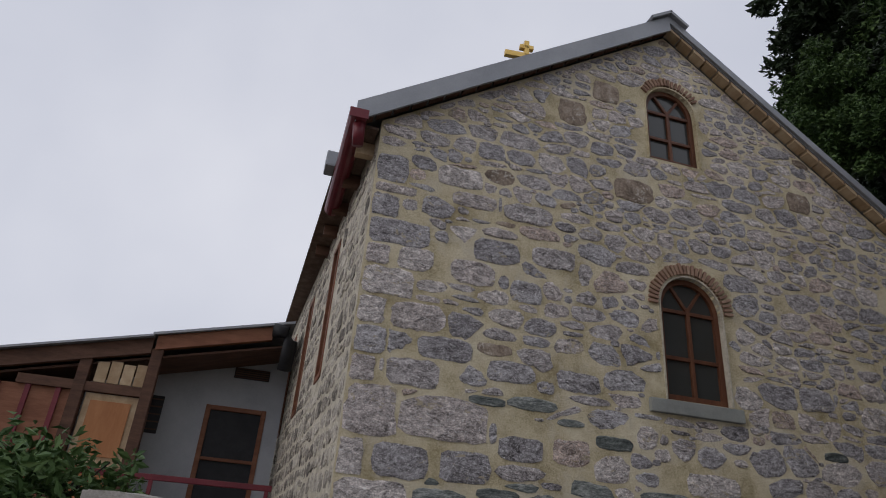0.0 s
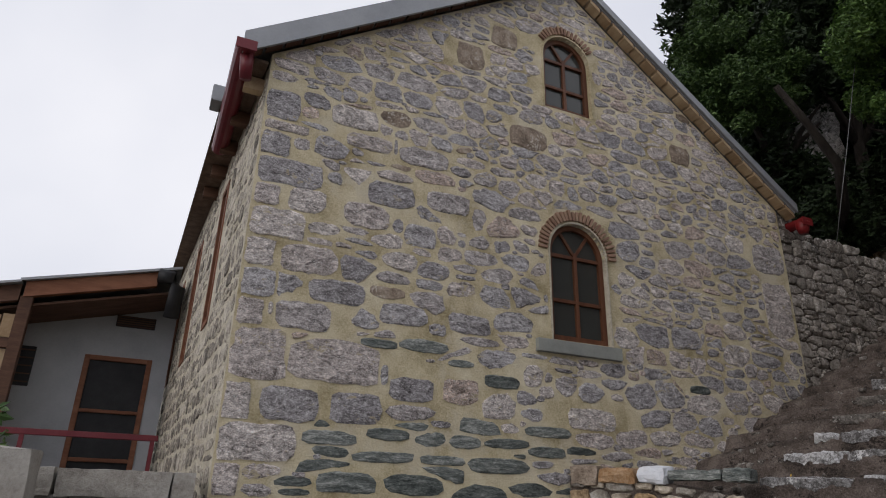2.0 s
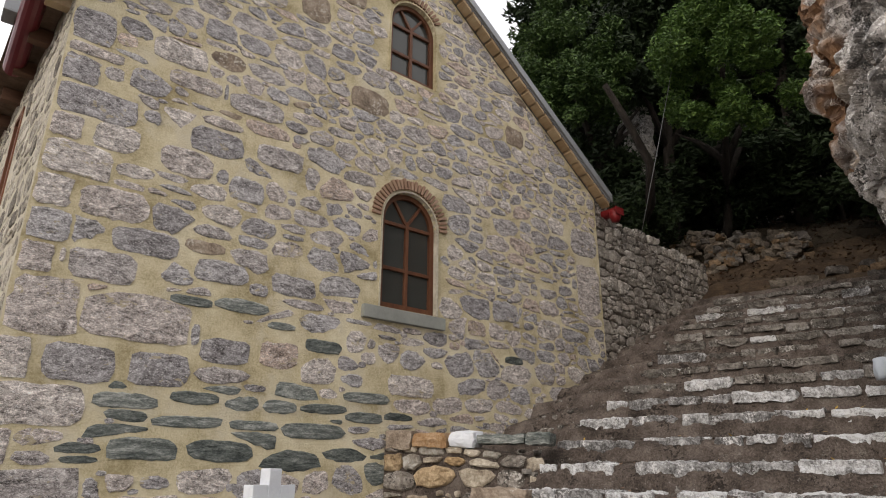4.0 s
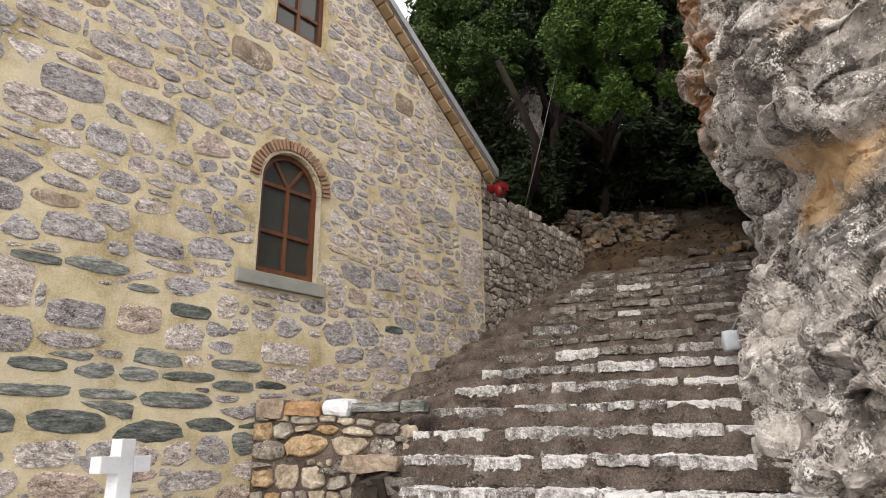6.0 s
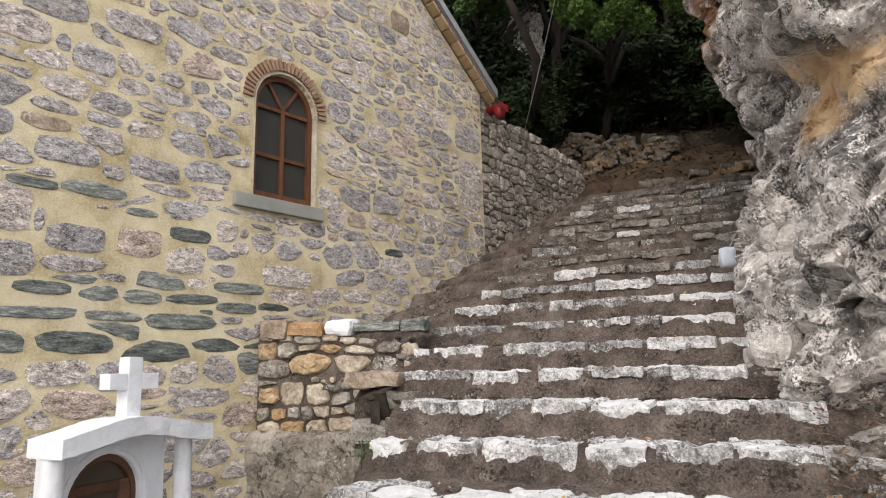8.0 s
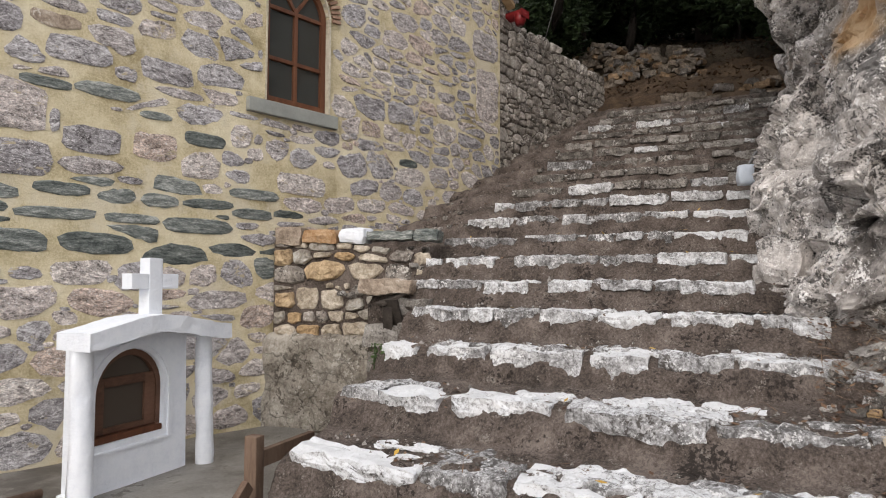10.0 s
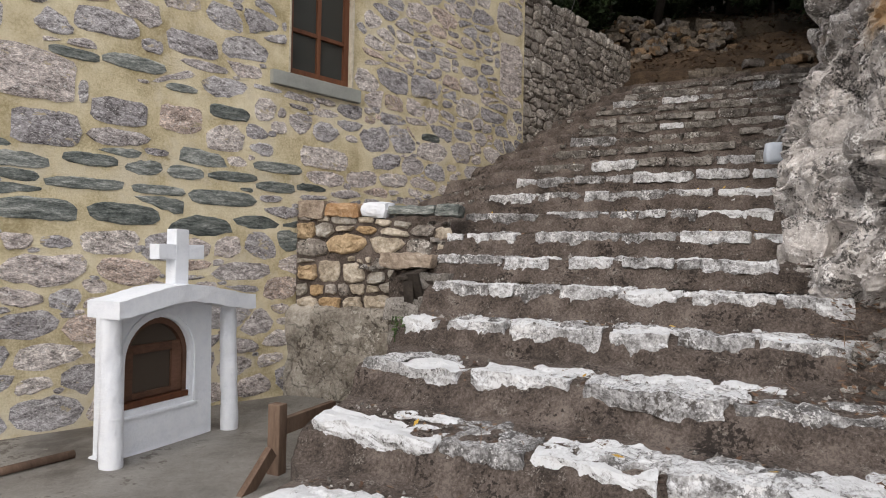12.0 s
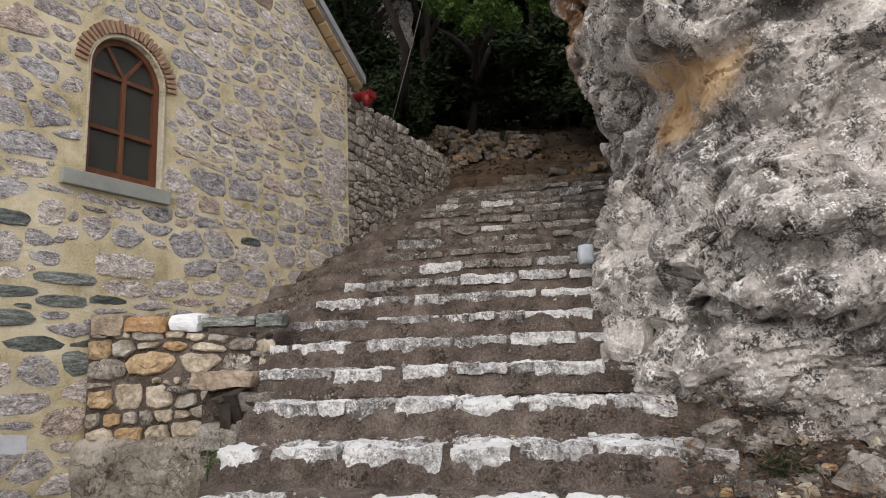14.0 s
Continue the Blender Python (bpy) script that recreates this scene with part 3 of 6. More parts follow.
def build_roof():
    back, over, lift = 9.3, 0.13, 0.05
    for sgn, x_eave, z_eave, nm in ((-1, -0.24, RIDGE + lift - (RIDGE_X + 0.24) * (RIDGE - EAVE_L) / RIDGE_X, "roof"), (1, 6.36, RIDGE + lift - (6.36 - RIDGE_X) * (RIDGE - EAVE_R) / (WALL_R - RIDGE_X), "roof")):
        verts = []
        for y in (-over, back):
            verts += [(x_eave, y, z_eave + 0.03), (RIDGE_X, y, RIDGE + lift + 0.03), (RIDGE_X, y, RIDGE + lift + 0.13), (x_eave, y, z_eave + 0.13)]
        mesh_ob(nm, verts, [(0, 1, 2, 3), (7, 6, 5, 4), (0, 4, 5, 1), (1, 5, 6, 2), (2, 6, 7, 3), (3, 7, 4, 0)], M_zinc, church, "grey sheet metal roof slope")
        # folded metal edge along the gable
        deep = 0.215 if sgn < 0 else 0.10
        verts = []
        for y in (-over - 0.03, -over - 0.002):
            verts += [(x_eave + sgn * 0.02, y, z_eave + 0.145 - deep), (RIDGE_X, y, RIDGE + lift + 0.145 - deep), (RIDGE_X, y, RIDGE + lift + 0.15), (x_eave + sgn * 0.02, y, z_eave + 0.15)]
        mesh_ob("edge_flashing", verts, [(0, 1, 2, 3), (7, 6, 5, 4), (0, 4, 5, 1), (1, 5, 6, 2), (2, 6, 7, 3), (3, 7, 4, 0)], M_zinc, church, "folded grey metal edge strip")
        # boards under the overhang; the left ones coloured dark for the shade there
        count = 21
        for i in range(count):
            t0, t1 = i / count + 0.004, (i + 1) / count - 0.004
            px = [RIDGE_X + (x_eave - RIDGE_X) * t for t in (t0, t1)]
            pz = [RIDGE + lift + (z_eave - RIDGE - lift) * t for t in (t0, t1)]
            drop = 0.006 * (i % 3)
            verts = []
            for y in (-over + 0.005, -0.004):
                verts += [(px[0], y, pz[0] - 0.02 - drop), (px[1], y, pz[1] - 0.02 - drop), (px[1], y, pz[1] + 0.02), (px[0], y, pz[0] + 0.02)]
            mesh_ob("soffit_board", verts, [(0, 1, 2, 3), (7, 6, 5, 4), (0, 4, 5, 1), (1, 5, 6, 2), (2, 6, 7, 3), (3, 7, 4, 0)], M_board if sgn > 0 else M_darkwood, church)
    # ridge cap
    bm = bmesh.new()
    top = RIDGE + lift + 0.03
    box(bm, RIDGE_X - 0.02, RIDGE_X + 0.27, -over - 0.08, back, top + 0.13, top + 0.17, 0.008, Matrix.Translation((RIDGE_X, 0, top + 0.15)) @ Matrix.Rotation(radians(37), 4, "Y") @ Matrix.Translation((-RIDGE_X, 0, -top - 0.15)))
    box(bm, RIDGE_X - 0.31, RIDGE_X + 0.02, -over - 0.08, back, top + 0.13, top + 0.17, 0.008, Matrix.Translation((RIDGE_X, 0, top + 0.15)) @ Matrix.Rotation(radians(-33), 4, "Y") @ Matrix.Translation((-RIDGE_X, 0, -top - 0.15)))
    part("ridge_cap", bm, M_zinc, church, "dark grey metal ridge cap")
    # rafter ends under the long eave
    for i in range(5):
        y = 0.22 + 0.62 * i
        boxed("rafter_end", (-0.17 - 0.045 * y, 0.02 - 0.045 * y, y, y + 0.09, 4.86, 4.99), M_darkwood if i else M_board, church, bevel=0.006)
    boxed("eave_board", (-0.30, -0.02, 0.0, 9.0, 5.0, 5.03), M_postwood, church, bevel=0.004, m=Matrix.Rotation(radians(1.5), 4, "Z"))


build_roof()


def gutter(x, z, y0, y1, tilt, cup):
    g = thing("gutter", "oxblood red half-round metal gutter along the eave", "gutter")
    verts, faces, n = [], [], 9
    for y, zz in ((y0, z), (y1, z + tilt)):
        for k in range(n):
            w = math.pi * (1 + k / (n - 1))
            verts.append((x + 0.085 * math.cos(w), y, zz + 0.085 * math.sin(w)))
        for k in range(n):
            w = math.pi * (2 - k / (n - 1))
            verts.append((x + 0.076 * math.cos(w), y, zz + 0.076 * math.sin(w)))
    m = 2 * n
    faces = [(k, (k + 1) % m, m + (k + 1) % m, m + k) for k in range(m)] + [tuple(range(m))[::-1], tuple(range(m, 2 * m))]
    mesh_ob("trough", verts, faces, M_gutter if not cup else M_redplastic, g)
    if cup:
        tube("outlet_cup", [(x, y0 + 0.07, z - 0.03), (x, y0 + 0.07, z - 0.12), (x, y0 + 0.07, z - 0.17)], 0.088, M_redplastic, g, "red outlet funnel", 12, 0.05)
    else:
        tube("outlet_pipe", [(x + 0.02, y0 + 0.1, z - 0.05), (x + 0.04, y0 + 0.14, z - 0.28)], 0.06, M_gutter, g, "short red outlet pipe", 12, 0.05)
    boxed("end_cap", (x - 0.086, x + 0.086, y0 - 0.012, y0 + 0.0, z - 0.085, z + 0.012), M_gutter if not cup else M_redplastic, g, bevel=0.003)
    return g


gutter(-0.235, 5.03, -0.20, 1.62, -0.07, False)
gutter(6.42, 4.78, -0.22, 6.0, 0.0, True)


def build_window(name, x0, x1, z0, spring, parent):
    """A round-headed brown casement set back in its opening, with glazing bars and a fan of two bars in the head."""
    win = new(name)
    win.parent = parent
    tagged(win, "brown-stained wooden casement window with a rounded head")
    y, cx, r = 0.045, (x0 + x1) / 2, (x1 - x0) / 2
    outer, inner = arch_ring(x0 + 0.004, x1 - 0.004, z0 + 0.004, spring, 20), arch_ring(x0 + 0.055, x1 - 0.055, z0 + 0.06, spring, 20)
    n = len(outer)
    verts = []
    for dy in (0.0, 0.07):
        verts += [(u, y + dy, v) for u, v in outer] + [(u, y + dy, v) for u, v in inner]
    faces = []
    for k in range(n):
        k2 = (k + 1) % n
        faces += [(k, k2, n + k2, n + k), (2 * n + k, 3 * n + k, 3 * n + k2, 2 * n + k2), (n + k, n + k2, 3 * n + k2, 3 * n + k), (k, 2 * n + k, 2 * n + k2, k2)]
    mesh_ob("window_casing", verts, faces, M_wood, win)
    boxed("mullion", (cx - 0.019, cx + 0.019, y + 0.005, y + 0.06, z0 + 0.05, spring + 0.04), M_wood, win, bevel=0.005)
    for z in (z0 + (spring - z0) * 0.46, spring - 0.015):
        boxed("transom", (x0 + 0.05, x1 - 0.05, y + 0.008, y + 0.055, z - 0.018, z + 0.018), M_wood, win, bevel=0.005)
    for s in (-1, 1):
        m = Matrix.Translation((cx, 0, spring)) @ Matrix.Rotation(radians(35 * s), 4, "Y")
        boxed("fan_bar", (-0.015, 0.015, y + 0.01, y + 0.05, 0.0, r - 0.05), M_wood, win, bevel=0.004, m=m)
    ring = arch_ring(x0 + 0.03, x1 - 0.03, z0 + 0.03, spring, 16)
    mesh_ob("pane", [(u, y + 0.035, v) for u, v in ring], [tuple(range(len(ring)))], M_glass, win, "dark reflecting glass")
    # plastered reveal round the opening
    o2, i2 = arch_ring(x0, x1, z0, spring, 20, 0.013), arch_ring(x0, x1, z0, spring, 20, -0.001)
    verts = [(u, -0.016, v) for u, v in o2] + [(u, -0.014, v) for u, v in i2] + [(u, 0.02, v) for u, v in o2] + [(u, 0.07, v) for u, v in i2]
    faces = []
    for k in range(1, n):
        k2 = (k + 1) % n
        faces += [(k, k2, n + k2, n + k), (n + k, n + k2, 3 * n + k2, 3 * n + k), (k, 2 * n + k, 2 * n + k2, k2)]
    mesh_ob("reveal", verts, faces, M_lime if z0 < 4 else M_mortar, win, "pale plaster round the opening")
    return win


build_window("window", *LW, church)
build_window("window", *UW, church)


def build_arch_bricks(x0, x1, spring, count, r_in, r_out, start, rng):
    cx, r = (x0 + x1) / 2, (x1 - x0) / 2
    for i in range(count):
        a = math.pi * (start + (1 - 2 * start) * (i + 0.5) / count)
        w = math.pi * (1 - 2 * start) * (r + r_in) / count * 0.36
        m = Matrix.Translation((cx, 0, spring)) @ Matrix.Rotation(math.pi / 2 - a, 4, "Y")
        boxed("brick", (-w, w, -0.022 - rng.uniform(0, 0.01), 0.02, r + r_in, r + r_out + rng.uniform(-0.012, 0.012)), M_brick, church, bevel=0.005, m=m)


rng = random.Random(4)
build_arch_bricks(LW[0], LW[1], LW[3], 29, 0.03, 0.135, 0.0, rng)
build_arch_bricks(UW[0], UW[1], UW[3], 17, 0.03, 0.12, 0.17, rng)
bm = bmesh.new()
box(bm, 2.64, 3.585, -0.05, 0.12, 2.765, 2.885, 0.010)
part("window_sill", bm, M_sill, church, "thick grey stone sill slab")

for a, b, c, d in SIDE_WINDOWS:
    win = new("side_window")
    win.parent = church
    tagged(win, "tall narrow brown wooden window")
    for u0, u1, v0, v1 in ((a, a + 0.06, c, d), (b - 0.06, b, c, d), (a, b, c, c + 0.06), (a, b, d - 0.06, d)):
        verts = [side_w(u, v, w) for w in (0.012, -0.2) for u, v in ((u0, v0), (u1, v0), (u1, v1), (u0, v1))]
        mesh_ob("casing_bar", verts, [(0, 1, 2, 3), (7, 6, 5, 4), (0, 4, 5, 1), (1, 5, 6, 2), (2, 6, 7, 3), (3, 7, 4, 0)], M_redwood, win)
    mesh_ob("pane", [side_w(u, v, -0.12) for u, v in ((a, c), (b, c), (b, d), (a, d))], [(0, 1, 2, 3)], M_glass, win)

# gilded cross that stands on the roof further back
gc = thing("roof_cross", "small gilded metal cross on the church roof", "cross")
gm4 = Matrix.Translation((3.14, 4.2, 10.2)) @ Matrix.Rotation(radians(-6), 4, "Z")
boxed("upright", (-0.05, 0.05, -0.05, 0.05, -3.0, 0.72), M_gold, gc, bevel=0.01, m=gm4)
boxed("arm", (-0.44, 0.20, -0.05, 0.05, 0.28, 0.40), M_gold, gc, bevel=0.01, m=gm4)
boxed("top_bar", (-0.14, 0.14, -0.05, 0.05, 0.52, 0.61), M_gold, gc, bevel=0.01, m=gm4)
boxed("eave_flashing", (-0.42, -0.30, 0.80, 1.02, 5.02, 5.2), M_zinc, church, "grey metal flashing box on the eave", 0.02)


# ---- the cliff ----
def spline(points, t):
    """A smooth curve through points, t from 0 to 1."""
    n = len(points) - 1
    i = min(int(t * n), n - 1)
    f = t * n - i
    p = [Vector(points[min(max(k, 0), n)]) for k in (i - 1, i, i + 1, i + 2)]
    return 0.5 * ((2 * p[1]) + (p[2] - p[0]) * f + (2 * p[0] - 5 * p[1] + 4 * p[2] - p[3]) * f * f + (3 * p[1] - p[0] - 3 * p[2] + p[3]) * f ** 3)


CLIFF_FOOT = [(11.5, -2.0), (9.9, -2.25), (8.4, -2.55), (6.9, -2.90), (5.75, -3.12), (5.02, -3.24), (4.52, -3.42), (4.12, -3.64), (3.82, -3.9), (3.6, -4.22), (3.46, -4.65), (3.4, -5.3), (3.3, -6.2), (3.1, -7.6), (2.4, -9.5)]


def facets(p, size, tilt):
    """Blocky relief without jumps: the outermost of the tilted faces of the blocks round a point."""
    q = Vector((p.x, p.y, p.z * 1.2)) / size
    q += 0.3 * Vector(noise.noise_vector(q * 0.9))
    dist, pts = noise.voronoi(q)
    best = -9.0
    for d, c in zip(dist, pts):
        h = Vector((noise.cell(c * 13.1), noise.cell(c * 17.7 + Vector((5, 1, 2))), noise.cell(c * 11.3 + Vector((1, 8, 3)))))
        best = max(best, tilt * ((q - c).dot(h) + 0.3 * h.x) - 0.9 * max(0.0, d - 0.35) ** 1.4)
    return size * best


def blocks(p, size, lift, tilt):
    """Broken blocks along the bedding: each stands out by its own measure and faces its own way, with sharp steps between."""
    q = Vector((0.9 * p.x - 0.3 * p.z, p.y, 1.7 * (p.z + 0.3 * p.x + 0.25 * p.y))) / size
    q += 0.35 * Vector(noise.noise_vector(q * 0.8)) + 0.1 * Vector(noise.noise_vector(q * 3.1))
    near, pts = noise.voronoi(q)
    c = pts[0]
    h = Vector((noise.cell(c * 13.1), noise.cell(c * 17.7 + Vector((5, 1, 2))), noise.cell(c * 11.3 + Vector((1, 8, 3)))))
    return size * (lift * h.z + tilt * (q - c).dot(h)) - 0.10 * size * math.exp(-((near[1] - near[0]) / 0.05) ** 2)


# how far the corner of the cliff juts out over the stairs, height by height
JUT = [(0.5, -0.24), (1.05, -0.27), (1.2, -0.24), (1.4, -0.15), (1.7, -0.05), (2.0, 0.02), (2.2, 0.1), (2.6, 0.13), (2.75, 0.09), (2.95, 0.0), (3.08, -0.1), (3.16, -0.27), (3.24, -0.33), (3.36, -0.22), (3.6, -0.12), (3.8, -0.07), (4.2, -0.07), (4.5, -0.03), (5.0, 0.18), (6.0, 0.3), (9.0, 0.35)]


def profile(z):
    for (z0, o0), (z1, o1) in zip(JUT, JUT[1:]):
        if z <= z1:
            f = max(0.0, (z - z0) / (z1 - z0))
            return o0 + (o1 - o0) * f * f * (3 - 2 * f)
    return JUT[-1][1]


def ledges(p, rate, size, seed):
    """Broken bedding: a layer juts out at its lower edge and falls back upwards; it comes and goes along the face."""
    w = p.z * rate + 0.5 * (p.x + p.y) + 1.3 * noise.noise(p * 0.9 + Vector((seed, 0, 0))) + 0.35 * noise.noise(p * 3.7 + Vector((0, seed, 0)))
    f = w - math.floor(w)
    jut = (1 - f) * sstep(0.0, 0.14, f)
    come = sstep(-0.12, 0.35, noise.noise(Vector((p.x * 1.5, p.y * 1.5, math.floor(w) * 3.7 + seed))))
    return size * jut * come - 0.16 * size


def cliff_base(t, z):
    """The large shape of the face: its place in plan, how far it stands out, and how bare and ochre it is."""
    p = spline(CLIFF_FOOT, t)
    near = sstep(0.34, 0.56, t)
    s3 = Vector((p.x, p.y, z))
    zz = z + 0.10 * noise.noise((p.x * 1.1, p.y * 1.1, 5)) + 0.05 * noise.noise((p.x * 4, p.y * 4, 8))
    # the face leans back, is hollowed at head height, and hangs over above
    back = -0.06 - 0.2 * sstep(1.7, 2.3, zz) - 0.2 * sstep(2.3, 2.75, zz) * (1 - sstep(2.72, 2.95, zz)) + 0.06 * sstep(3.0, 3.3, zz)
    front = sstep(0.53, 0.64, t)  # the face towards the yard stands steeper than the corner
    lean = (front * (0.16 * sstep(0.4, 1.7, zz) - 0.40 * sstep(1.6, 2.75, zz)) - (1 - front) * 0.38 * sstep(1.0, 2.75, zz)) * near + back * (1 - near)
    top = 3.27 - 0.23 * sstep(0.50, 0.69, t) + 0.15 * sstep(0.69, 0.76, t)
    cave = sstep(2.66 + 0.8 * max(0.0, t - 0.56), 2.80 + 0.8 * max(0.0, t - 0.56), zz) * (1 - sstep(top - 0.02, top + 0.04, zz))
    hollow = cave * bump01(t, 0.575, 0.09)
    hang = (0.19 + 0.10 * bump01(t, 0.64, 0.06)) * near * sstep(top, top + 0.07, zz) + 0.06 * near * sstep(3.3, 4.6, zz) - 0.7 * sstep(4.2, 7.5, zz)
    o = lean - 0.10 * hollow + hang + 0.2 * bump01(t, 0.345, 0.10) * sstep(3.15, 3.3, zz)
    o += profile(zz) * sstep(0.12, 0.26, t) * (1 - sstep(0.42, 0.50, t))
    o += 0.08 * noise.fractal(s3 * 0.9 + Vector((7, 3, 1)), 1.0, 2.0, 3)
    o += 0.32 * bump01(t, 0.24, 0.05) * sstep(4.0, 4.5, zz)  # the rusty buttress behind
    calm = 1 - 0.9 * hollow
    o += (ledges(s3, 1.7, 0.10, 11) + ledges(s3, 4.2, 0.045, 29)) * calm
    # an upright cleft, and two broken shelves beyond it with a dark recess under each
    o -= 0.13 * bump01(t, 0.603 + 0.008 * math.sin(z * 5), 0.009) * sstep(1.15, 1.5, z) * (1 - sstep(2.45, 2.75, z))
    wav = z + 0.07 * noise.noise((p.y * 3.0, 1.0, 4.0)) + 0.4 * (t - 0.72)
    o += sstep(0.635, 0.67, t) * (0.13 * bump01(wav, 1.98, 0.10) - 0.13 * bump01(wav, 1.80, 0.07) + 0.07 * bump01(wav, 1.62, 0.06) - 0.10 * bump01(wav, 1.49, 0.05))
    ochre = min(1.0, 1.3 * cave * sstep(0.465, 0.51, t) * (1 - sstep(0.66, 0.72, t)))
    ochre += 0.5 * max(0, noise.noise(s3 * 2.3 + Vector((31, 4, 9))) - 0.42) * 3
    ochre *= sstep(-0.75, -0.1, noise.fractal(s3 * 3.0 + Vector((2, 9, 4)), 1.0, 2.0, 4) + 0.1)
    rust = sstep(0.17, 0.24, t) * (1 - sstep(0.44, 0.475, t)) * sstep(4.05, 4.5, z) * sstep(-0.6, 0.1, noise.fractal(s3 * 2.4 + Vector((5, 5, 4)), 1.0, 2.0, 4))
    return o, min(1.0, max(0.0, ochre)), max(hollow, 1.15 * bump01(t, 0.53, 0.06) * bump01(zz, 3.32, 0.26)), rust


def build_cliff():
    nu, nv, fine = 560, 420, 400
    grid, tint, calm, rusty = np.zeros((nv, nu, 3)), np.zeros((nv, nu)), np.zeros((nv, nu)), np.zeros((nv, nu))
    heights = np.linspace(-0.1, 7.5, fine)
    for i in range(nu):
        t = i / (nu - 1)
        t = t + 0.6 * math.sin(2 * math.pi * t) / (2 * math.pi)
        p = spline(CLIFF_FOOT, t)
        q = spline(CLIFF_FOOT, min(1, t + 0.004)) - spline(CLIFF_FOOT, max(0, t - 0.004))
        out = Vector((q.y, -q.x)).normalized()
        if out.x > 0:
            out = -out
        col = np.array([cliff_base(t, z) for z in heights])
        # rows at even steps along the profile, closer below five metres
        run = np.concatenate(([0], np.cumsum(np.hypot(np.diff(col[:, 0]), np.diff(heights)) * np.where(heights[1:] < 5.2, 1.0, 0.4))))
        at = np.linspace(0, run[-1], nv)
        z, o = np.interp(at, run, heights), np.interp(at, run, col[:, 0])
        # the upper block falls back from the yard as it rises
        fall = np.clip((z - 3.25) / 1.5, 0, 1) * 1.25 * bump01(t, 0.43, 0.12)
        grid[:, i, 0], grid[:, i, 1], grid[:, i, 2] = p.x + out.x * o + fall, p.y + out.y * o + 0.3 * fall, z
        tint[:, i], calm[:, i], rusty[:, i] = (np.interp(at, run, col[:, k]) for k in (1, 2, 3))
    for i in range(22):
        if i % 2 == 0:
            grid[1:-1] = (grid[:-2] + 2 * grid[1:-1] + grid[2:]) / 4
        grid[:, 1:-1] = (grid[:, :-2] + 2 * grid[:, 1:-1] + grid[:, 2:]) / 4
    # relief along the normal of the large shape
    soft = grid.copy()
    for _ in range(28):
        soft[1:-1] = (soft[:-2] + 2 * soft[1:-1] + soft[2:]) / 4
        soft[:, 1:-1] = (soft[:, :-2] + 2 * soft[:, 1:-1] + soft[:, 2:]) / 4
    du, dv = np.gradient(soft, axis=1), np.gradient(soft, axis=0)
    nor = np.cross(du, dv)
    nor /= np.maximum(np.linalg.norm(nor, axis=2, keepdims=True), 1e-9)
    if nor[nv // 2, nu // 2, 0] > 0:
        nor = -nor
    verts = []
    for j in range(nv):
        for i in range(nu):
            g = Vector(grid[j, i])
            k = 1 - 0.75 * calm[j, i]
            rough = sstep(-0.25, 0.35, noise.noise(g * 1.5 + Vector((4, 8, 2))))  # worn planes between broken ground
            broken = sstep(-0.3, 0.4, noise.noise(g * 3.1 + Vector((1, 2, 9))))
            d = k * max(-0.12, facets(g, 0.62, 0.32)) + k * (0.5 + 0.5 * rough) * blocks(g + Vector((3, 1, 7)), 0.34, 0.12, 0.34)
            d += (0.25 + 0.75 * k) * ((0.4 + 0.7 * rough) * blocks(g + Vector((9, 4, 2)), 0.13, 0.11, 0.34) + (0.22 + 0.7 * broken * rough) * blocks(g + Vector((2, 7, 5)), 0.05, 0.14, 0.36))
            d += (0.001 + 0.005 * rough * broken) * noise.fractal(g * 16.0, 0.7, 2.2, 4)
            verts.append(g + Vector(nor[j, i]) * d)
    # the upper block is worn round, then broken again along joints
    body = np.array([tuple(v) for v in verts]).reshape(nv, nu, 3)
    worn = np.clip((grid[1:-1, 1:-1, 2:] - 2.95) / 0.4, 0.005, 1) * 0.9
    for _ in range(14):
        around = (body[:-2, 1:-1] + body[2:, 1:-1] + body[1:-1, :-2] + body[1:-1, 2:]) / 4
        body[1:-1, 1:-1] += worn * (around - body[1:-1, 1:-1])
    nor = np.cross(np.gradient(body, axis=1), np.gradient(body, axis=0))
    nor /= np.maximum(np.linalg.norm(nor, axis=2, keepdims=True), 1e-9)
    if nor[nv // 2, nu // 2, 0] > 0:
        nor = -nor
    verts = []
    for j in range(nv):
        for i in range(nu):
            g, n = Vector(body[j, i]), Vector(nor[j, i])
            up = sstep(2.95, 3.35, g.z) * (1 - 0.8 * calm[j, i])
            if up > 0:
                rough = sstep(-0.3, 0.3, noise.noise(g * 1.9 + Vector((6, 3, 2))))
                d = 0.8 * blocks(g + Vector((5, 2, 8)), 0.5, 0.14, 0.30) + (0.15 + 0.55 * rough) * blocks(g + Vector((1, 6, 3)), 0.14, 0.13, 0.36)
                d += (0.08 + 0.5 * rough) * blocks(g + Vector((8, 1, 5)), 0.05, 0.14, 0.36) + 0.003 * noise.fractal(g * 16.0, 0.7, 2.2, 4)
                g = g + n * (up * d)
            verts.append(g)
    tint, rusty = list(tint.ravel()), list(rusty.ravel())
    faces = [(j * nu + i, j * nu + i + 1, (j + 1) * nu + i + 1, (j + 1) * nu + i) for j in range(nv - 1) for i in range(nu - 1)]
    # the top runs back into the hill
    base = len(verts)
    for i in range(nu):
        x, y, z = verts[(nv - 1) * nu + i]
        verts.append((x + 5, y - 2.5, z + 1.0))
        tint.append(0)
        rusty.append(0)
    faces += [((nv - 1) * nu + i, (nv - 1) * nu + i + 1, base + i + 1, base + i) for i in range(nu - 1)]
    ob = mesh_ob("cliff", verts, faces, M_cliff)
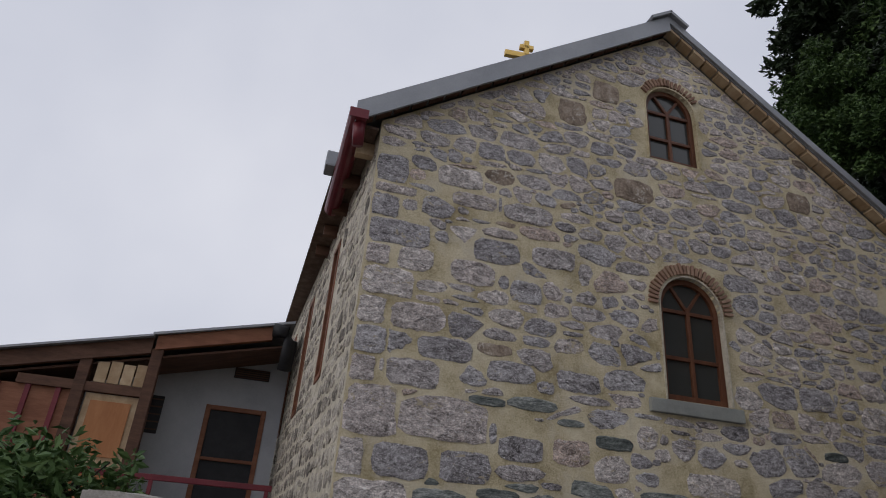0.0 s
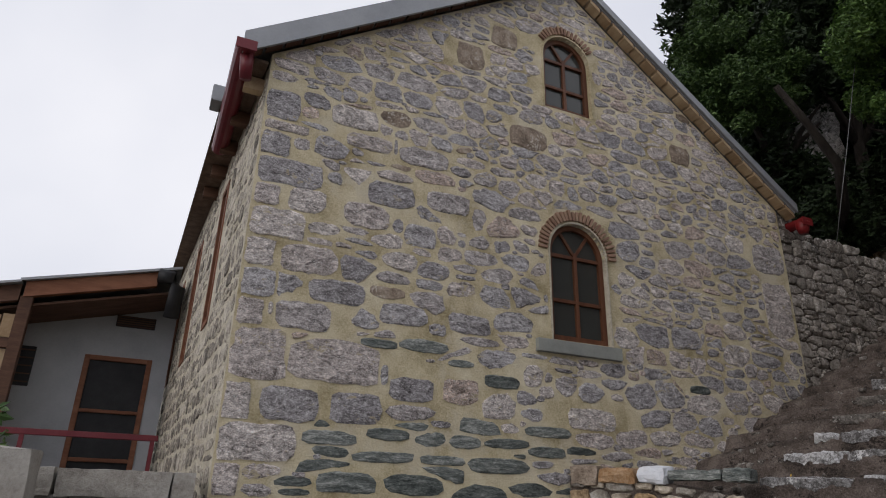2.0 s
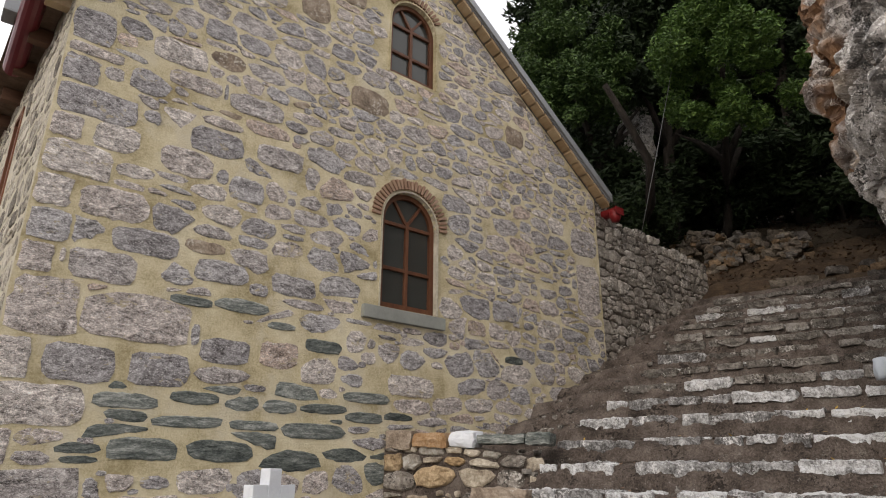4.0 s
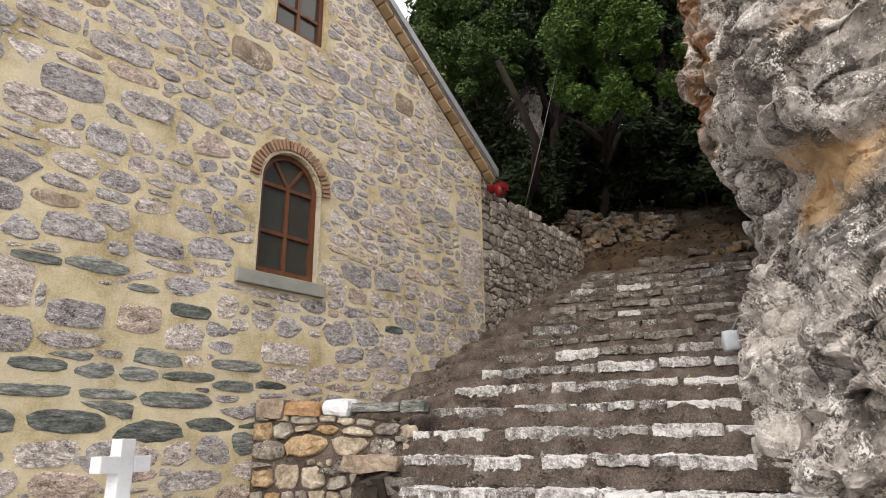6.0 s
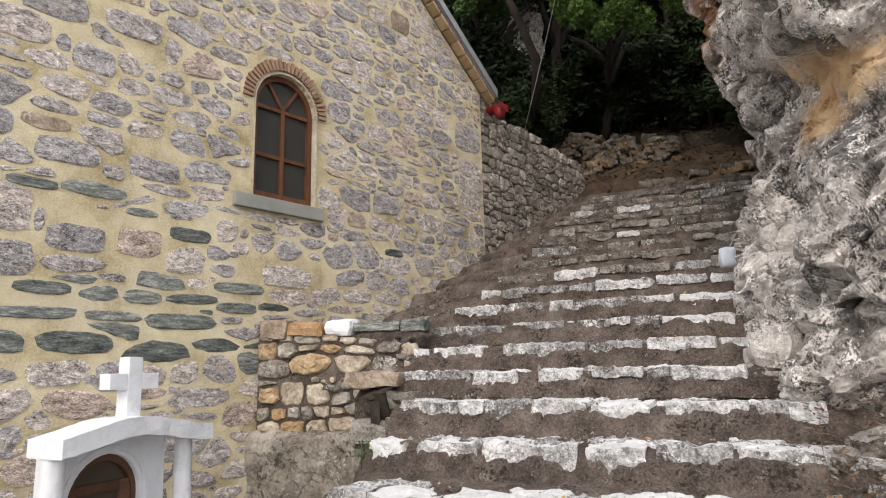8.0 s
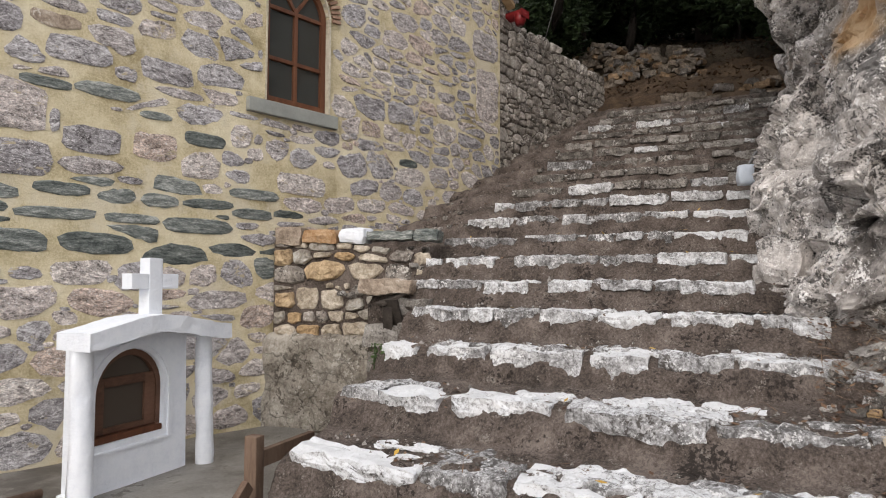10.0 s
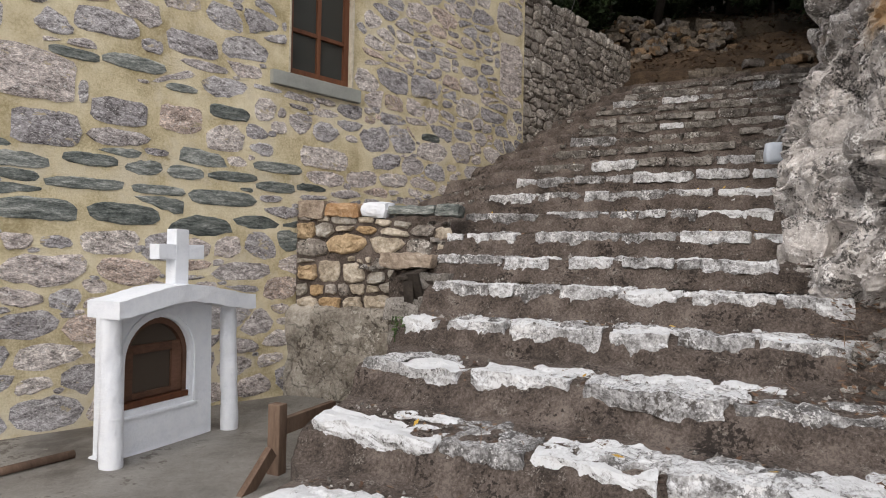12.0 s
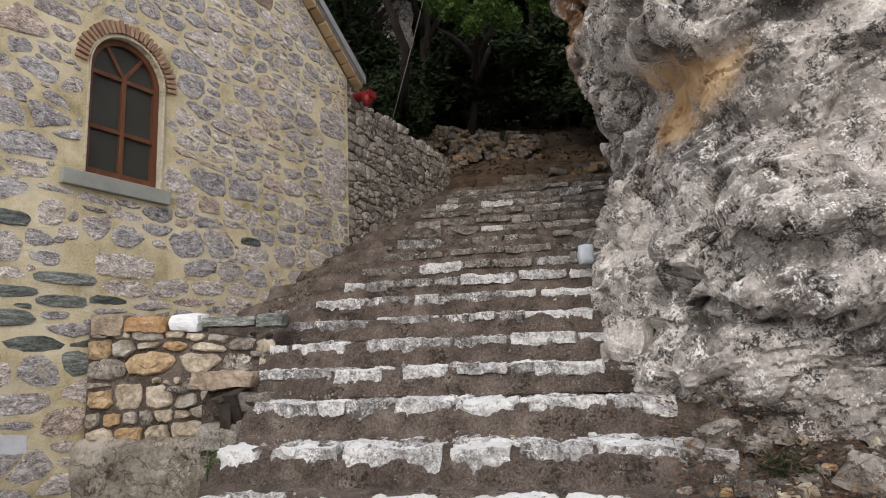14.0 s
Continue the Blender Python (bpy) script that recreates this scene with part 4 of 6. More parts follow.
    at = ob.data.attributes.new("ochre", "FLOAT", "POINT")
    at.data.foreach_set("value", tint)
    at = ob.data.attributes.new("rust", "FLOAT", "POINT")
    at.data.foreach_set("value", rusty)
    tagged(ob, "overhanging grey limestone cliff with ochre patches beside the stairs", "rock", kind="structure")


build_cliff()


# ---- stairs ----
def on_stairs(s, across, z):
    """across runs along the step edges, towards the cliff."""
    return (NX * s + NY * across, NY * s - NX * across, z)


STEP_LEFT = dict(zip(range(-1, 19), (2.82, 2.66, 2.60, 2.49, 2.46, 1.99, 2.18, 2.16, 2.2, 2.32, 2.35, 2.46, 2.5, 2.52, 2.5, 2.49, 2.6, 2.68, 2.7, 2.7)))
STEP_RIGHT = dict(zip(range(-1, 19), (5.6, 5.4, 5.2, 5.1, 4.96, 4.6, 4.55, 4.5, 4.54, 4.58, 4.6, 4.6, 4.62, 4.64, 4.66, 4.7, 4.72, 4.72, 4.75, 4.8)))
STEP_AT = {-1: 0.25, 0: 0.74, 1: 1.25, 2: 1.83}
for k in range(3, 20):
    STEP_AT[k] = D2 + (k - 2) * TREAD


stairs = thing("stone_stairs", "uneven outdoor stairs of whitened limestone edge stones and packed earth", "stairs")


def build_stairs():
    rng = random.Random(11)
    # packed earth: one stepped sheet with side walls
    verts, faces, cols = [], [], 230
    rows = []
    for k in range(-1, 19):
        s0 = STEP_AT[k]
        z = Z2 + (k - 2) * RISER
        rows += [(s0 + ds, z + dz, k) for ds, dz in ((-0.05, -RISER + 0.012), (-0.03, -RISER + 0.025), (-0.012, -0.14), (0.0, -0.115), (0.012, -0.09), (0.028, -0.065), (0.05, -0.042), (0.085, -0.02), (0.14, -0.012), (0.2, -0.008), (0.26, -0.004), (0.32, 0.0))]
    for s, z, k in rows:
        lo = STEP_LEFT[k] - (0.04 if k < 5 else 0.5 + 0.3 * min(k - 5, 4))
        hi = STEP_RIGHT[k] + 0.7
        for c in range(cols):
            a = lo + (hi - lo) * c / (cols - 1)
            j = noise.noise((s * 3.1, a * 3.1, 1)) * 0.035 + noise.noise((s * 9, a * 9, 4)) * 0.028 + noise.noise((s * 21, a * 21, 9)) * 0.012
            ramp = 0.0
            if k >= 5:  # the earth falls away towards the church
                ramp = -0.16 * sstep(STEP_LEFT[k] + 0.05, lo, a) if a < STEP_LEFT[k] else 0.0
            clod = 0.024 * noise.noise((s * 5, a * 7, z * 9)) + 0.016 * noise.noise((s * 17, a * 17, z * 17)) + 0.011 * noise.noise((s * 41, a * 41, z * 41))
            verts.append(on_stairs(s + j * 0.4 - clod, a, z + j * 0.45 + clod * 0.35 + ramp))
    n = len(rows)
    faces = [(r * cols + c, r * cols + c + 1, (r + 1) * cols + c + 1, (r + 1) * cols + c) for r in range(n - 1) for c in range(cols - 1)]
    # flank down to the yard
    base = len(verts)
    for r in range(n):
        x, y, z = verts[r * cols]
        verts.append((x, y, 0.0))
    faces += [(r * cols, (r + 1) * cols, base + r + 1, base + r) for r in range(n - 1)]
    base2 = len(verts)
    for c in range(cols):
        x, y, z = verts[c]
        verts.append((x, y, 0.0))
    faces += [(c + 1, c, base2 + c, base2 + c + 1) for c in range(cols - 1)]
    mesh_ob("packed_earth", verts, faces, M_earth, stairs, "dark packed earth treads and risers", True)
    # edge stones, one row a step
    for k in range(-1, 18):
        z = Z2 + (k - 2) * RISER
        s0 = STEP_AT[k]
        a, end = STEP_LEFT[k], STEP_RIGHT[k] + 0.1
        big = 1.25 if k < 3 else 1.0
        while a < end - 0.1:
            w = (rng.uniform(0.14, 0.34) if rng.random() < 0.55 else rng.uniform(0.3, 0.55)) * big
            w = min(w, end - a + 0.1)
            h = rng.uniform(0.05, 0.09) if k > 8 else rng.uniform(0.05, 0.10) if k > 3 else rng.uniform(0.06, 0.13)
            dp = rng.uniform(0.10, 0.2) if k > 3 else rng.uniform(0.16, 0.30)
            sunk = rng.uniform(-0.005, 0.03) if k > 7 else rng.uniform(0.01, 0.045)
            if rng.random() < (0.11 if k < 9 else 0.04) and a > STEP_LEFT[k] + 0.05:
                a += w * 0.6
                continue
            vs, fs = boulder(rng, w * 0.97, dp, h * 1.1, 4 if k < 5 else 3, 0.22, 0.88, 0.008 if k < 5 else 0.006)
            m = Matrix.Translation(on_stairs(s0 + dp / 2 + sunk, a + w / 2, z - h / 2 + rng.uniform(-0.016, 0.010)))
            m = m @ Matrix.Rotation(radians(16.4 - 90) + rng.uniform(-0.07, 0.07), 4, "Z") @ Matrix.Rotation(rng.uniform(-0.06, 0.06), 4, "X") @ Matrix.Rotation(rng.uniform(-0.04, 0.04), 4, "Y")
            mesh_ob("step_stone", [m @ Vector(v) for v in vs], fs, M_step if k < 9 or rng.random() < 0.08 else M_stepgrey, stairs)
            a += w + (rng.uniform(-0.01, 0.03) if rng.random() < 0.8 else rng.uniform(0.02, 0.08))
        # flat slips of stone trodden into the tread behind the edge
        for _ in range(14 if k < 3 else 8 if k < 5 else 4):
            w = rng.uniform(0.12, 0.4)
            vs, fs = boulder(rng, w, rng.uniform(0.06, 0.2), 0.05, 2, 0.45, 0.75, 0.006)
            m = Matrix.Translation(on_stairs(s0 + rng.uniform(0.14, 0.36), rng.uniform(STEP_LEFT[k] + 0.15, end - 0.2), z - rng.uniform(0.012, 0.026))) @ Matrix.Rotation(radians(16.4 - 90) + rng.uniform(-0.2, 0.2), 4, "Z")
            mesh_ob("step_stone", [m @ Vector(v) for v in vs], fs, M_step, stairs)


def build_cheek():
    """Stones stacked under the left end of the fourth step."""
    rng = random.Random(52)
    for a, z, w, h in ((2.10, 1.29, 0.44, 0.11), (2.34, 1.14, 0.26, 0.12), (2.08, 0.92, 0.3, 0.16), (2.36, 0.95, 0.26, 0.15), (2.12, 0.74, 0.34, 0.16), (2.40, 0.72, 0.22, 0.14), (2.2, 0.5, 0.4, 0.2)):
        vs, fs = boulder(rng, w, 0.16, h, 3, 0.22, 0.8, 0.006)
        m = Matrix.Translation(on_stairs(2.60 + rng.uniform(-0.02, 0.02), a, z)) @ Matrix.Rotation(radians(16.4 - 90) + rng.uniform(-0.1, 0.1), 4, "Z")
        mesh_ob("step_stone", [m @ v for v in vs], fs, M_brownstone if z > 1.2 else M_stepgrey, stairs)
    verts, faces = [], []
    for _ in range(260):
        k = rng.randint(4, 16)
        a = STEP_LEFT[k] - rng.random() ** 1.5 * (0.5 + 0.3 * min(max(k - 5, 0), 4))
        p = Vector(on_stairs(STEP_AT[k] + rng.uniform(0, 0.38), a, Z2 + (k - 2) * RISER - 0.03 - 0.12 * min(1.0, (STEP_LEFT[k] - a) / 1.2) - rng.uniform(0, 0.05)))
        r = rng.uniform(0.012, 0.045)
        vs, fs = boulder(rng, r * 2, r * 1.6, r * 1.2, 1, 0.25, 0.6)
        n = len(verts)
        verts += [p + v for v in vs]
        faces += [tuple(i + n for i in f) for f in fs]
    tagged(mesh_ob("rubble_scatter", verts, faces, M_stepgrey), "small loose stones on the earth ramp beside the stairs", "gravel", kind="stuff")


def build_foot_rocks():
    """Broken rock wedged under the overhang at the right-hand end of the steps."""
    rng = random.Random(71)
    for x, y, z, w in ((4.22, -3.76, 1.44, 0.34), (4.12, -3.70, 1.34, 0.22), (4.34, -3.72, 1.52, 0.26), (3.96, -3.76, 1.22, 0.16)):
        vs, fs = boulder(rng, w, w * 0.9, w * 0.95, 5, 0.28, 0.7, 0.008)
        m = Matrix.Translation((x, y, z)) @ Matrix.Rotation(rng.uniform(0, 6), 4, "Z")
        tagged(mesh_ob("foot_rock", [m @ v for v in vs], fs, M_cliff), "pale grey rock wedged at the foot of the cliff", "rock", "rocks at the foot of the cliff")


def build_foot_rubble():
    """Fallen stones and a pale boulder on the earth under the cliff, at the open end of the first steps."""
    rng = random.Random(73)
    bpy.context.view_layer.update()
    earth = bpy.data.objects["packed_earth"]
    for i in range(70):
        near = i < 34
        x, y = (rng.uniform(3.0, 3.5), rng.uniform(-4.95, -4.15)) if near else (rng.uniform(2.5, 3.5), rng.uniform(-5.6, -4.3))
        hit, p, _, _ = earth.ray_cast((x, y, 4.0), (0, 0, -1))
        if not hit:
            continue
        w = rng.uniform(0.04, 0.10) if near else rng.uniform(0.025, 0.07)
        vs, fs = boulder(rng, w * rng.uniform(1.0, 1.5), w, w * rng.uniform(0.6, 0.9), 2, 0.3, 0.78, 0.004)
        m = Matrix.Translation(p + Vector((0, 0, w * 0.2))) @ Euler((rng.uniform(-0.4, 0.4), rng.uniform(-0.4, 0.4), rng.uniform(0, 6))).to_matrix().to_4x4()
        tagged(mesh_ob("fallen_stone", [m @ v for v in vs], fs, M_stepgrey if rng.random() < 0.8 else M_tan), "loose grey stone fallen at the foot of the cliff", "stone", "fallen stones at the foot of the cliff")
    for x, y, w, h in ((3.30, -4.90, 0.22, 0.18), (3.30, -4.30, 0.18, 0.13)):
        hit, p, _, _ = earth.ray_cast((x, y, 4.0), (0, 0, -1))
        vs, fs = boulder(rng, w, w * 0.8, h, 5, 0.3, 0.8, 0.01)
        m = Matrix.Translation(p + Vector((0, 0, h * 0.3))) @ Euler((0.2, -0.3, rng.uniform(0, 6))).to_matrix().to_4x4()
        tagged(mesh_ob("foot_rock", [m @ v for v in vs], fs, M_stepgrey), "dirty grey angular boulder lying under the cliff", "rock", "rocks at the foot of the cliff")
    # low green weed between them
    weed = thing("ground_weed", "small dark green weed among the fallen stones", "weed")
    hit, p, _, _ = earth.ray_cast((3.24, -4.55, 4.0), (0, 0, -1))
    for k in range(5):
        tube("stem", [p, p + Vector((rng.uniform(-0.1, 0.1), rng.uniform(-0.1, 0.1), rng.uniform(0.06, 0.14)))], 0.004, M_fig, weed, sides=5, taper=0.002)
    vs, fs = leaf_cloud(rng, 14, 26, 0.013, 0.05, lambda r: Vector((r.uniform(-0.12, 0.12), r.uniform(-0.12, 0.12), r.uniform(0.01, 0.1))))
    mesh_ob("leaves", [p + v for v in vs], fs, M_leafdark, weed)


build_stairs()
build_cheek()
build_foot_rocks()


# ---- rubble faces ----
def wall_frame(p0, p1):
    """A vertical plane from p0 to p1 in plan: u along it, v up, w out to its right-hand side."""
    a, b = Vector(p0), Vector(p1)
    d = (b - a).normalized()
    o = Vector((d.y, -d.x))
    return lambda u, v, w: (a.x + d.x * u + o.x * w, a.y + d.y * u + o.y * w, v), (b - a).length


def solid(name, to_w, outline, depth, material, parent, label=""):
    n = len(outline)
    verts = [to_w(u, v, 0) for u, v in outline] + [to_w(u, v, -depth) for u, v in outline]
    faces = [tuple(range(n)), tuple(range(2 * n - 1, n - 1, -1))] + [(k, n + k, n + (k + 1) % n, (k + 1) % n) for k in range(n)]
    return mesh_ob(name, verts, faces, material, parent, label)


def cut(poly, n, c):
    """The part of a convex outline where n . p <= c."""
    out = []
    for k, p in enumerate(poly):
        q = poly[(k + 1) % len(poly)]
        a, b = n[0] * p[0] + n[1] * p[1] - c, n[0] * q[0] + n[1] * q[1] - c
        if a <= 0:
            out.append(p)
        if a * b < 0:
            f = a / (a - b)
            out.append((p[0] + f * (q[0] - p[0]), p[1] + f * (q[1] - p[1])))
    return out


def edge_lines(poly):
    """The outward normal and offset of each edge of a convex outline that runs anticlockwise."""
    lines = []
    for k, p in enumerate(poly):
        q = poly[(k + 1) % len(poly)]
        dx, dy = q[0] - p[0], q[1] - p[1]
        ln = math.hypot(dx, dy)
        if ln > 1e-5:
            lines.append(((dy / ln, -dx / ln), (dy * p[0] - dx * p[1]) / ln))
    return lines


def packed_cells(sites, bounds, obstacles):
    """One convex cell a site (u, v, height, length / height), each up to its neighbours, the bounds and the obstacles."""
    arr = np.array(sites)
    walls = [edge_lines(o) for o in obstacles]
    for i, (u, v, h, k) in enumerate(sites):
        if any(max(n[0] * u + n[1] * v - c for n, c in w) < 0.01 for w in walls):
            continue
        poly = [(u - 0.75 * h * k, v - 0.8 * h), (u + 0.75 * h * k, v - 0.8 * h), (u + 0.75 * h * k, v + 0.8 * h), (u - 0.75 * h * k, v + 0.8 * h)]
        far = np.hypot((arr[:, 0] - u) / k, arr[:, 1] - v)
        for j in np.argsort(far)[1:22]:
            u2, v2, h2, k2 = sites[j]
            km = (k + k2) / 2
            nx, ny = (u2 - u) / km, v2 - v
            c = ((u2 / km) ** 2 + v2 ** 2 - (u / km) ** 2 - v ** 2 - 0.2 * (h2 ** 2 - h ** 2)) / 2
            poly = cut(poly, (nx / km, ny), c)
            if len(poly) < 3:
                break
        for n, c in edge_lines(bounds):
            poly = cut(poly, n, c) if len(poly) > 2 else []
        for w in walls:
            n, c = max(w, key=lambda e: e[0][0] * u + e[0][1] * v - e[1])
            if len(poly) < 3 or n[0] * u + n[1] * v - c > 1.2:
                continue
            both = poly
            for n2, c2 in w:
                both = cut(both, n2, c2) if len(both) > 2 else []
            if len(both) > 2:
                poly = cut(poly, (-n[0], -n[1]), -c)
        if len(poly) > 2:
            yield i, poly


def cell_stone(rng, poly, gap, depth, n=16, rough=0.05, soft=0.24, back=0.02):
    """A rubble stone that fills a convex cell but for the joint: worn corners, a ragged rim and an uneven face. None if too small."""
    for nrm, c in edge_lines(poly):
        poly = cut(poly, nrm, c - gap * rng.uniform(0.25, 0.75)) if len(poly) > 2 else []
    if len(poly) < 3:
        return None
    pts = np.array(poly)
    for _ in range(2):
        nxt = np.roll(pts, -1, 0)
        pts = np.stack([pts + soft * (nxt - pts), nxt - soft * (nxt - pts)], 1).reshape(-1, 2)
    step = np.linalg.norm(np.roll(pts, -1, 0) - pts, axis=1)
    run = np.concatenate(([0], np.cumsum(step)))
    size = np.ptp(pts, axis=0)
    if size.min() < 0.028 or size.max() < 0.045:
        return None
    closed = np.vstack([pts, pts[:1]])
    at = (np.arange(n) + np.array([rng.uniform(-0.3, 0.3) for _ in range(n)])) / n * run[-1] % run[-1]
    at.sort()
    rim = np.stack([np.interp(at, run, closed[:, a]) for a in (0, 1)], 1)
    mid = rim.mean(0)
    small = size.min()
    seed = rng.uniform(0, 90)
    verts, faces = [], []
    tilt = (rng.uniform(-0.5, 0.5), rng.uniform(-0.5, 0.5))
    rim += np.array([[rng.uniform(-rough, rough) * small, rng.uniform(-rough, rough) * small] for _ in range(n)])
    for scale, lift in ((1.0, -back), (0.985, 0.45), (0.84, 0.95)):
        for q in rim:
            p = mid + (q - mid) * scale
            w = lift
            if lift > 0:
                w = depth * (lift * (1 + (tilt[0] * (q[0] - mid[0]) / size[0] + tilt[1] * (q[1] - mid[1]) / size[1])) + 0.5 * noise.noise((p[0] * 14, p[1] * 14, seed)))
            verts.append((p[0], p[1], w))
    half = n // 2
    for k in range(half):
        p = mid + (rim[2 * k] - mid) * 0.45
        verts.append((p[0], p[1], depth * (1.1 + rng.uniform(-0.35, 0.35))))
    for ring in (0, 1):
        for k in range(n):
            k2 = (k + 1) % n
            faces.append((ring * n + k, ring * n + k2, (ring + 1) * n + k2, (ring + 1) * n + k))
    for k in range(half):
        o0, o1, o2 = 2 * n + 2 * k, 2 * n + 2 * k + 1, 2 * n + (2 * k + 2) % n
        i0, i1 = 3 * n + k, 3 * n + (k + 1) % half
        faces += [(o0, o1, i0), (o1, o2, i1), (o1, i1, i0)]
    faces.append(tuple(3 * n + k for k in range(half)))
    return verts, faces


def chipped_box(rng, u, v, w, h, corner=0.3):
    """A convex outline with uneven corners that fills a box of that middle and size, anticlockwise."""
    c = [rng.uniform(0.4, 1.3) * corner for _ in range(8)]
    x0, x1, y0, y1 = u - w / 2, u + w / 2, v - h / 2, v + h / 2
    d = min(w, h)
    return [(x0 + c[0] * w / 2, y0), (x1 - c[1] * w / 2, y0), (x1, y0 + c[2] * d / 2), (x1, y1 - c[3] * d / 2),
            (x1 - c[4] * w / 2, y1), (x0 + c[5] * w / 2, y1), (x0, y1 - c[6] * d / 2), (x0, y0 + c[7] * d / 2)]


# stones of the gable that one would know again: middle, length, height
BIG_STONES = [(0.79, 2.47, 0.75, 0.34), (0.52, 2.80, 0.46, 0.23), (0.48, 2.12, 0.45, 0.26), (1.0, 2.13, 0.42, 0.24), (0.52, 3.27, 0.48, 0.25), (0.77, 3.03, 0.49, 0.2),
              (0.45, 3.78, 0.32, 0.22), (1.19, 4.0, 0.45, 0.24), (1.74, 4.04, 0.45, 0.21), (0.97, 3.75, 0.43, 0.23), (1.35, 2.92, 0.44, 0.19), (1.45, 2.31, 0.4, 0.2),
              (1.89, 2.33, 0.34, 0.22), (1.97, 2.92, 0.43, 0.19), (1.47, 3.66, 0.31, 0.21), (0.8, 4.69, 0.45, 0.22), (0.95, 4.47, 0.45, 0.16), (3.22, 2.2, 0.54, 0.2),
              (5.94, 3.61, 0.44, 0.66), (5.90, 4.22, 0.52, 0.36), (1.48, 4.45, 0.51, 0.2)]
SLATES = [(0.81, 1.9, 0.44, 0.11), (1.27, 1.95, 0.37, 0.1), (1.24, 1.78, 0.53, 0.09), (0.96, 1.59, 0.48, 0.16), (1.5, 1.59, 0.52, 0.16), (1.74, 1.78, 0.42, 0.08),
          (1.94, 1.93, 0.31, 0.11), (2.33, 1.94, 0.46, 0.09), (2.25, 1.76, 0.61, 0.13), (1.54, 2.68, 0.47, 0.12), (2.29, 2.45, 0.36, 0.12), (2.74, 2.06, 0.5, 0.1),
          (2.72, 1.89, 0.4, 0.1), (1.15, 2.655, 0.34, 0.08), (1.89, 2.57, 0.26, 0.07), (4.57, 2.585, 0.28, 0.09)]
RUSTY = [(1.955, 5.785, 0.33, 0.32), (2.63, 4.985, 0.46, 0.26), (4.70, 5.315, 0.31, 0.26), (2.36, 6.16, 0.32, 0.27)]
QUOINS = [(4.79, 0.30), (4.48, 0.40), (4.37, 0.25), (4.13, 0.56), (3.87, 0.22), (3.67, 0.46), (3.40, 0.24), (3.145, 0.27), (2.90, 0.21), (2.67, 0.42), (2.26, 0.20), (1.98, 0.56), (1.70, 0.19), (1.47, 0.62), (1.2, 0.3), (0.92, 0.55), (0.66, 0.3), (0.40, 0.58)]


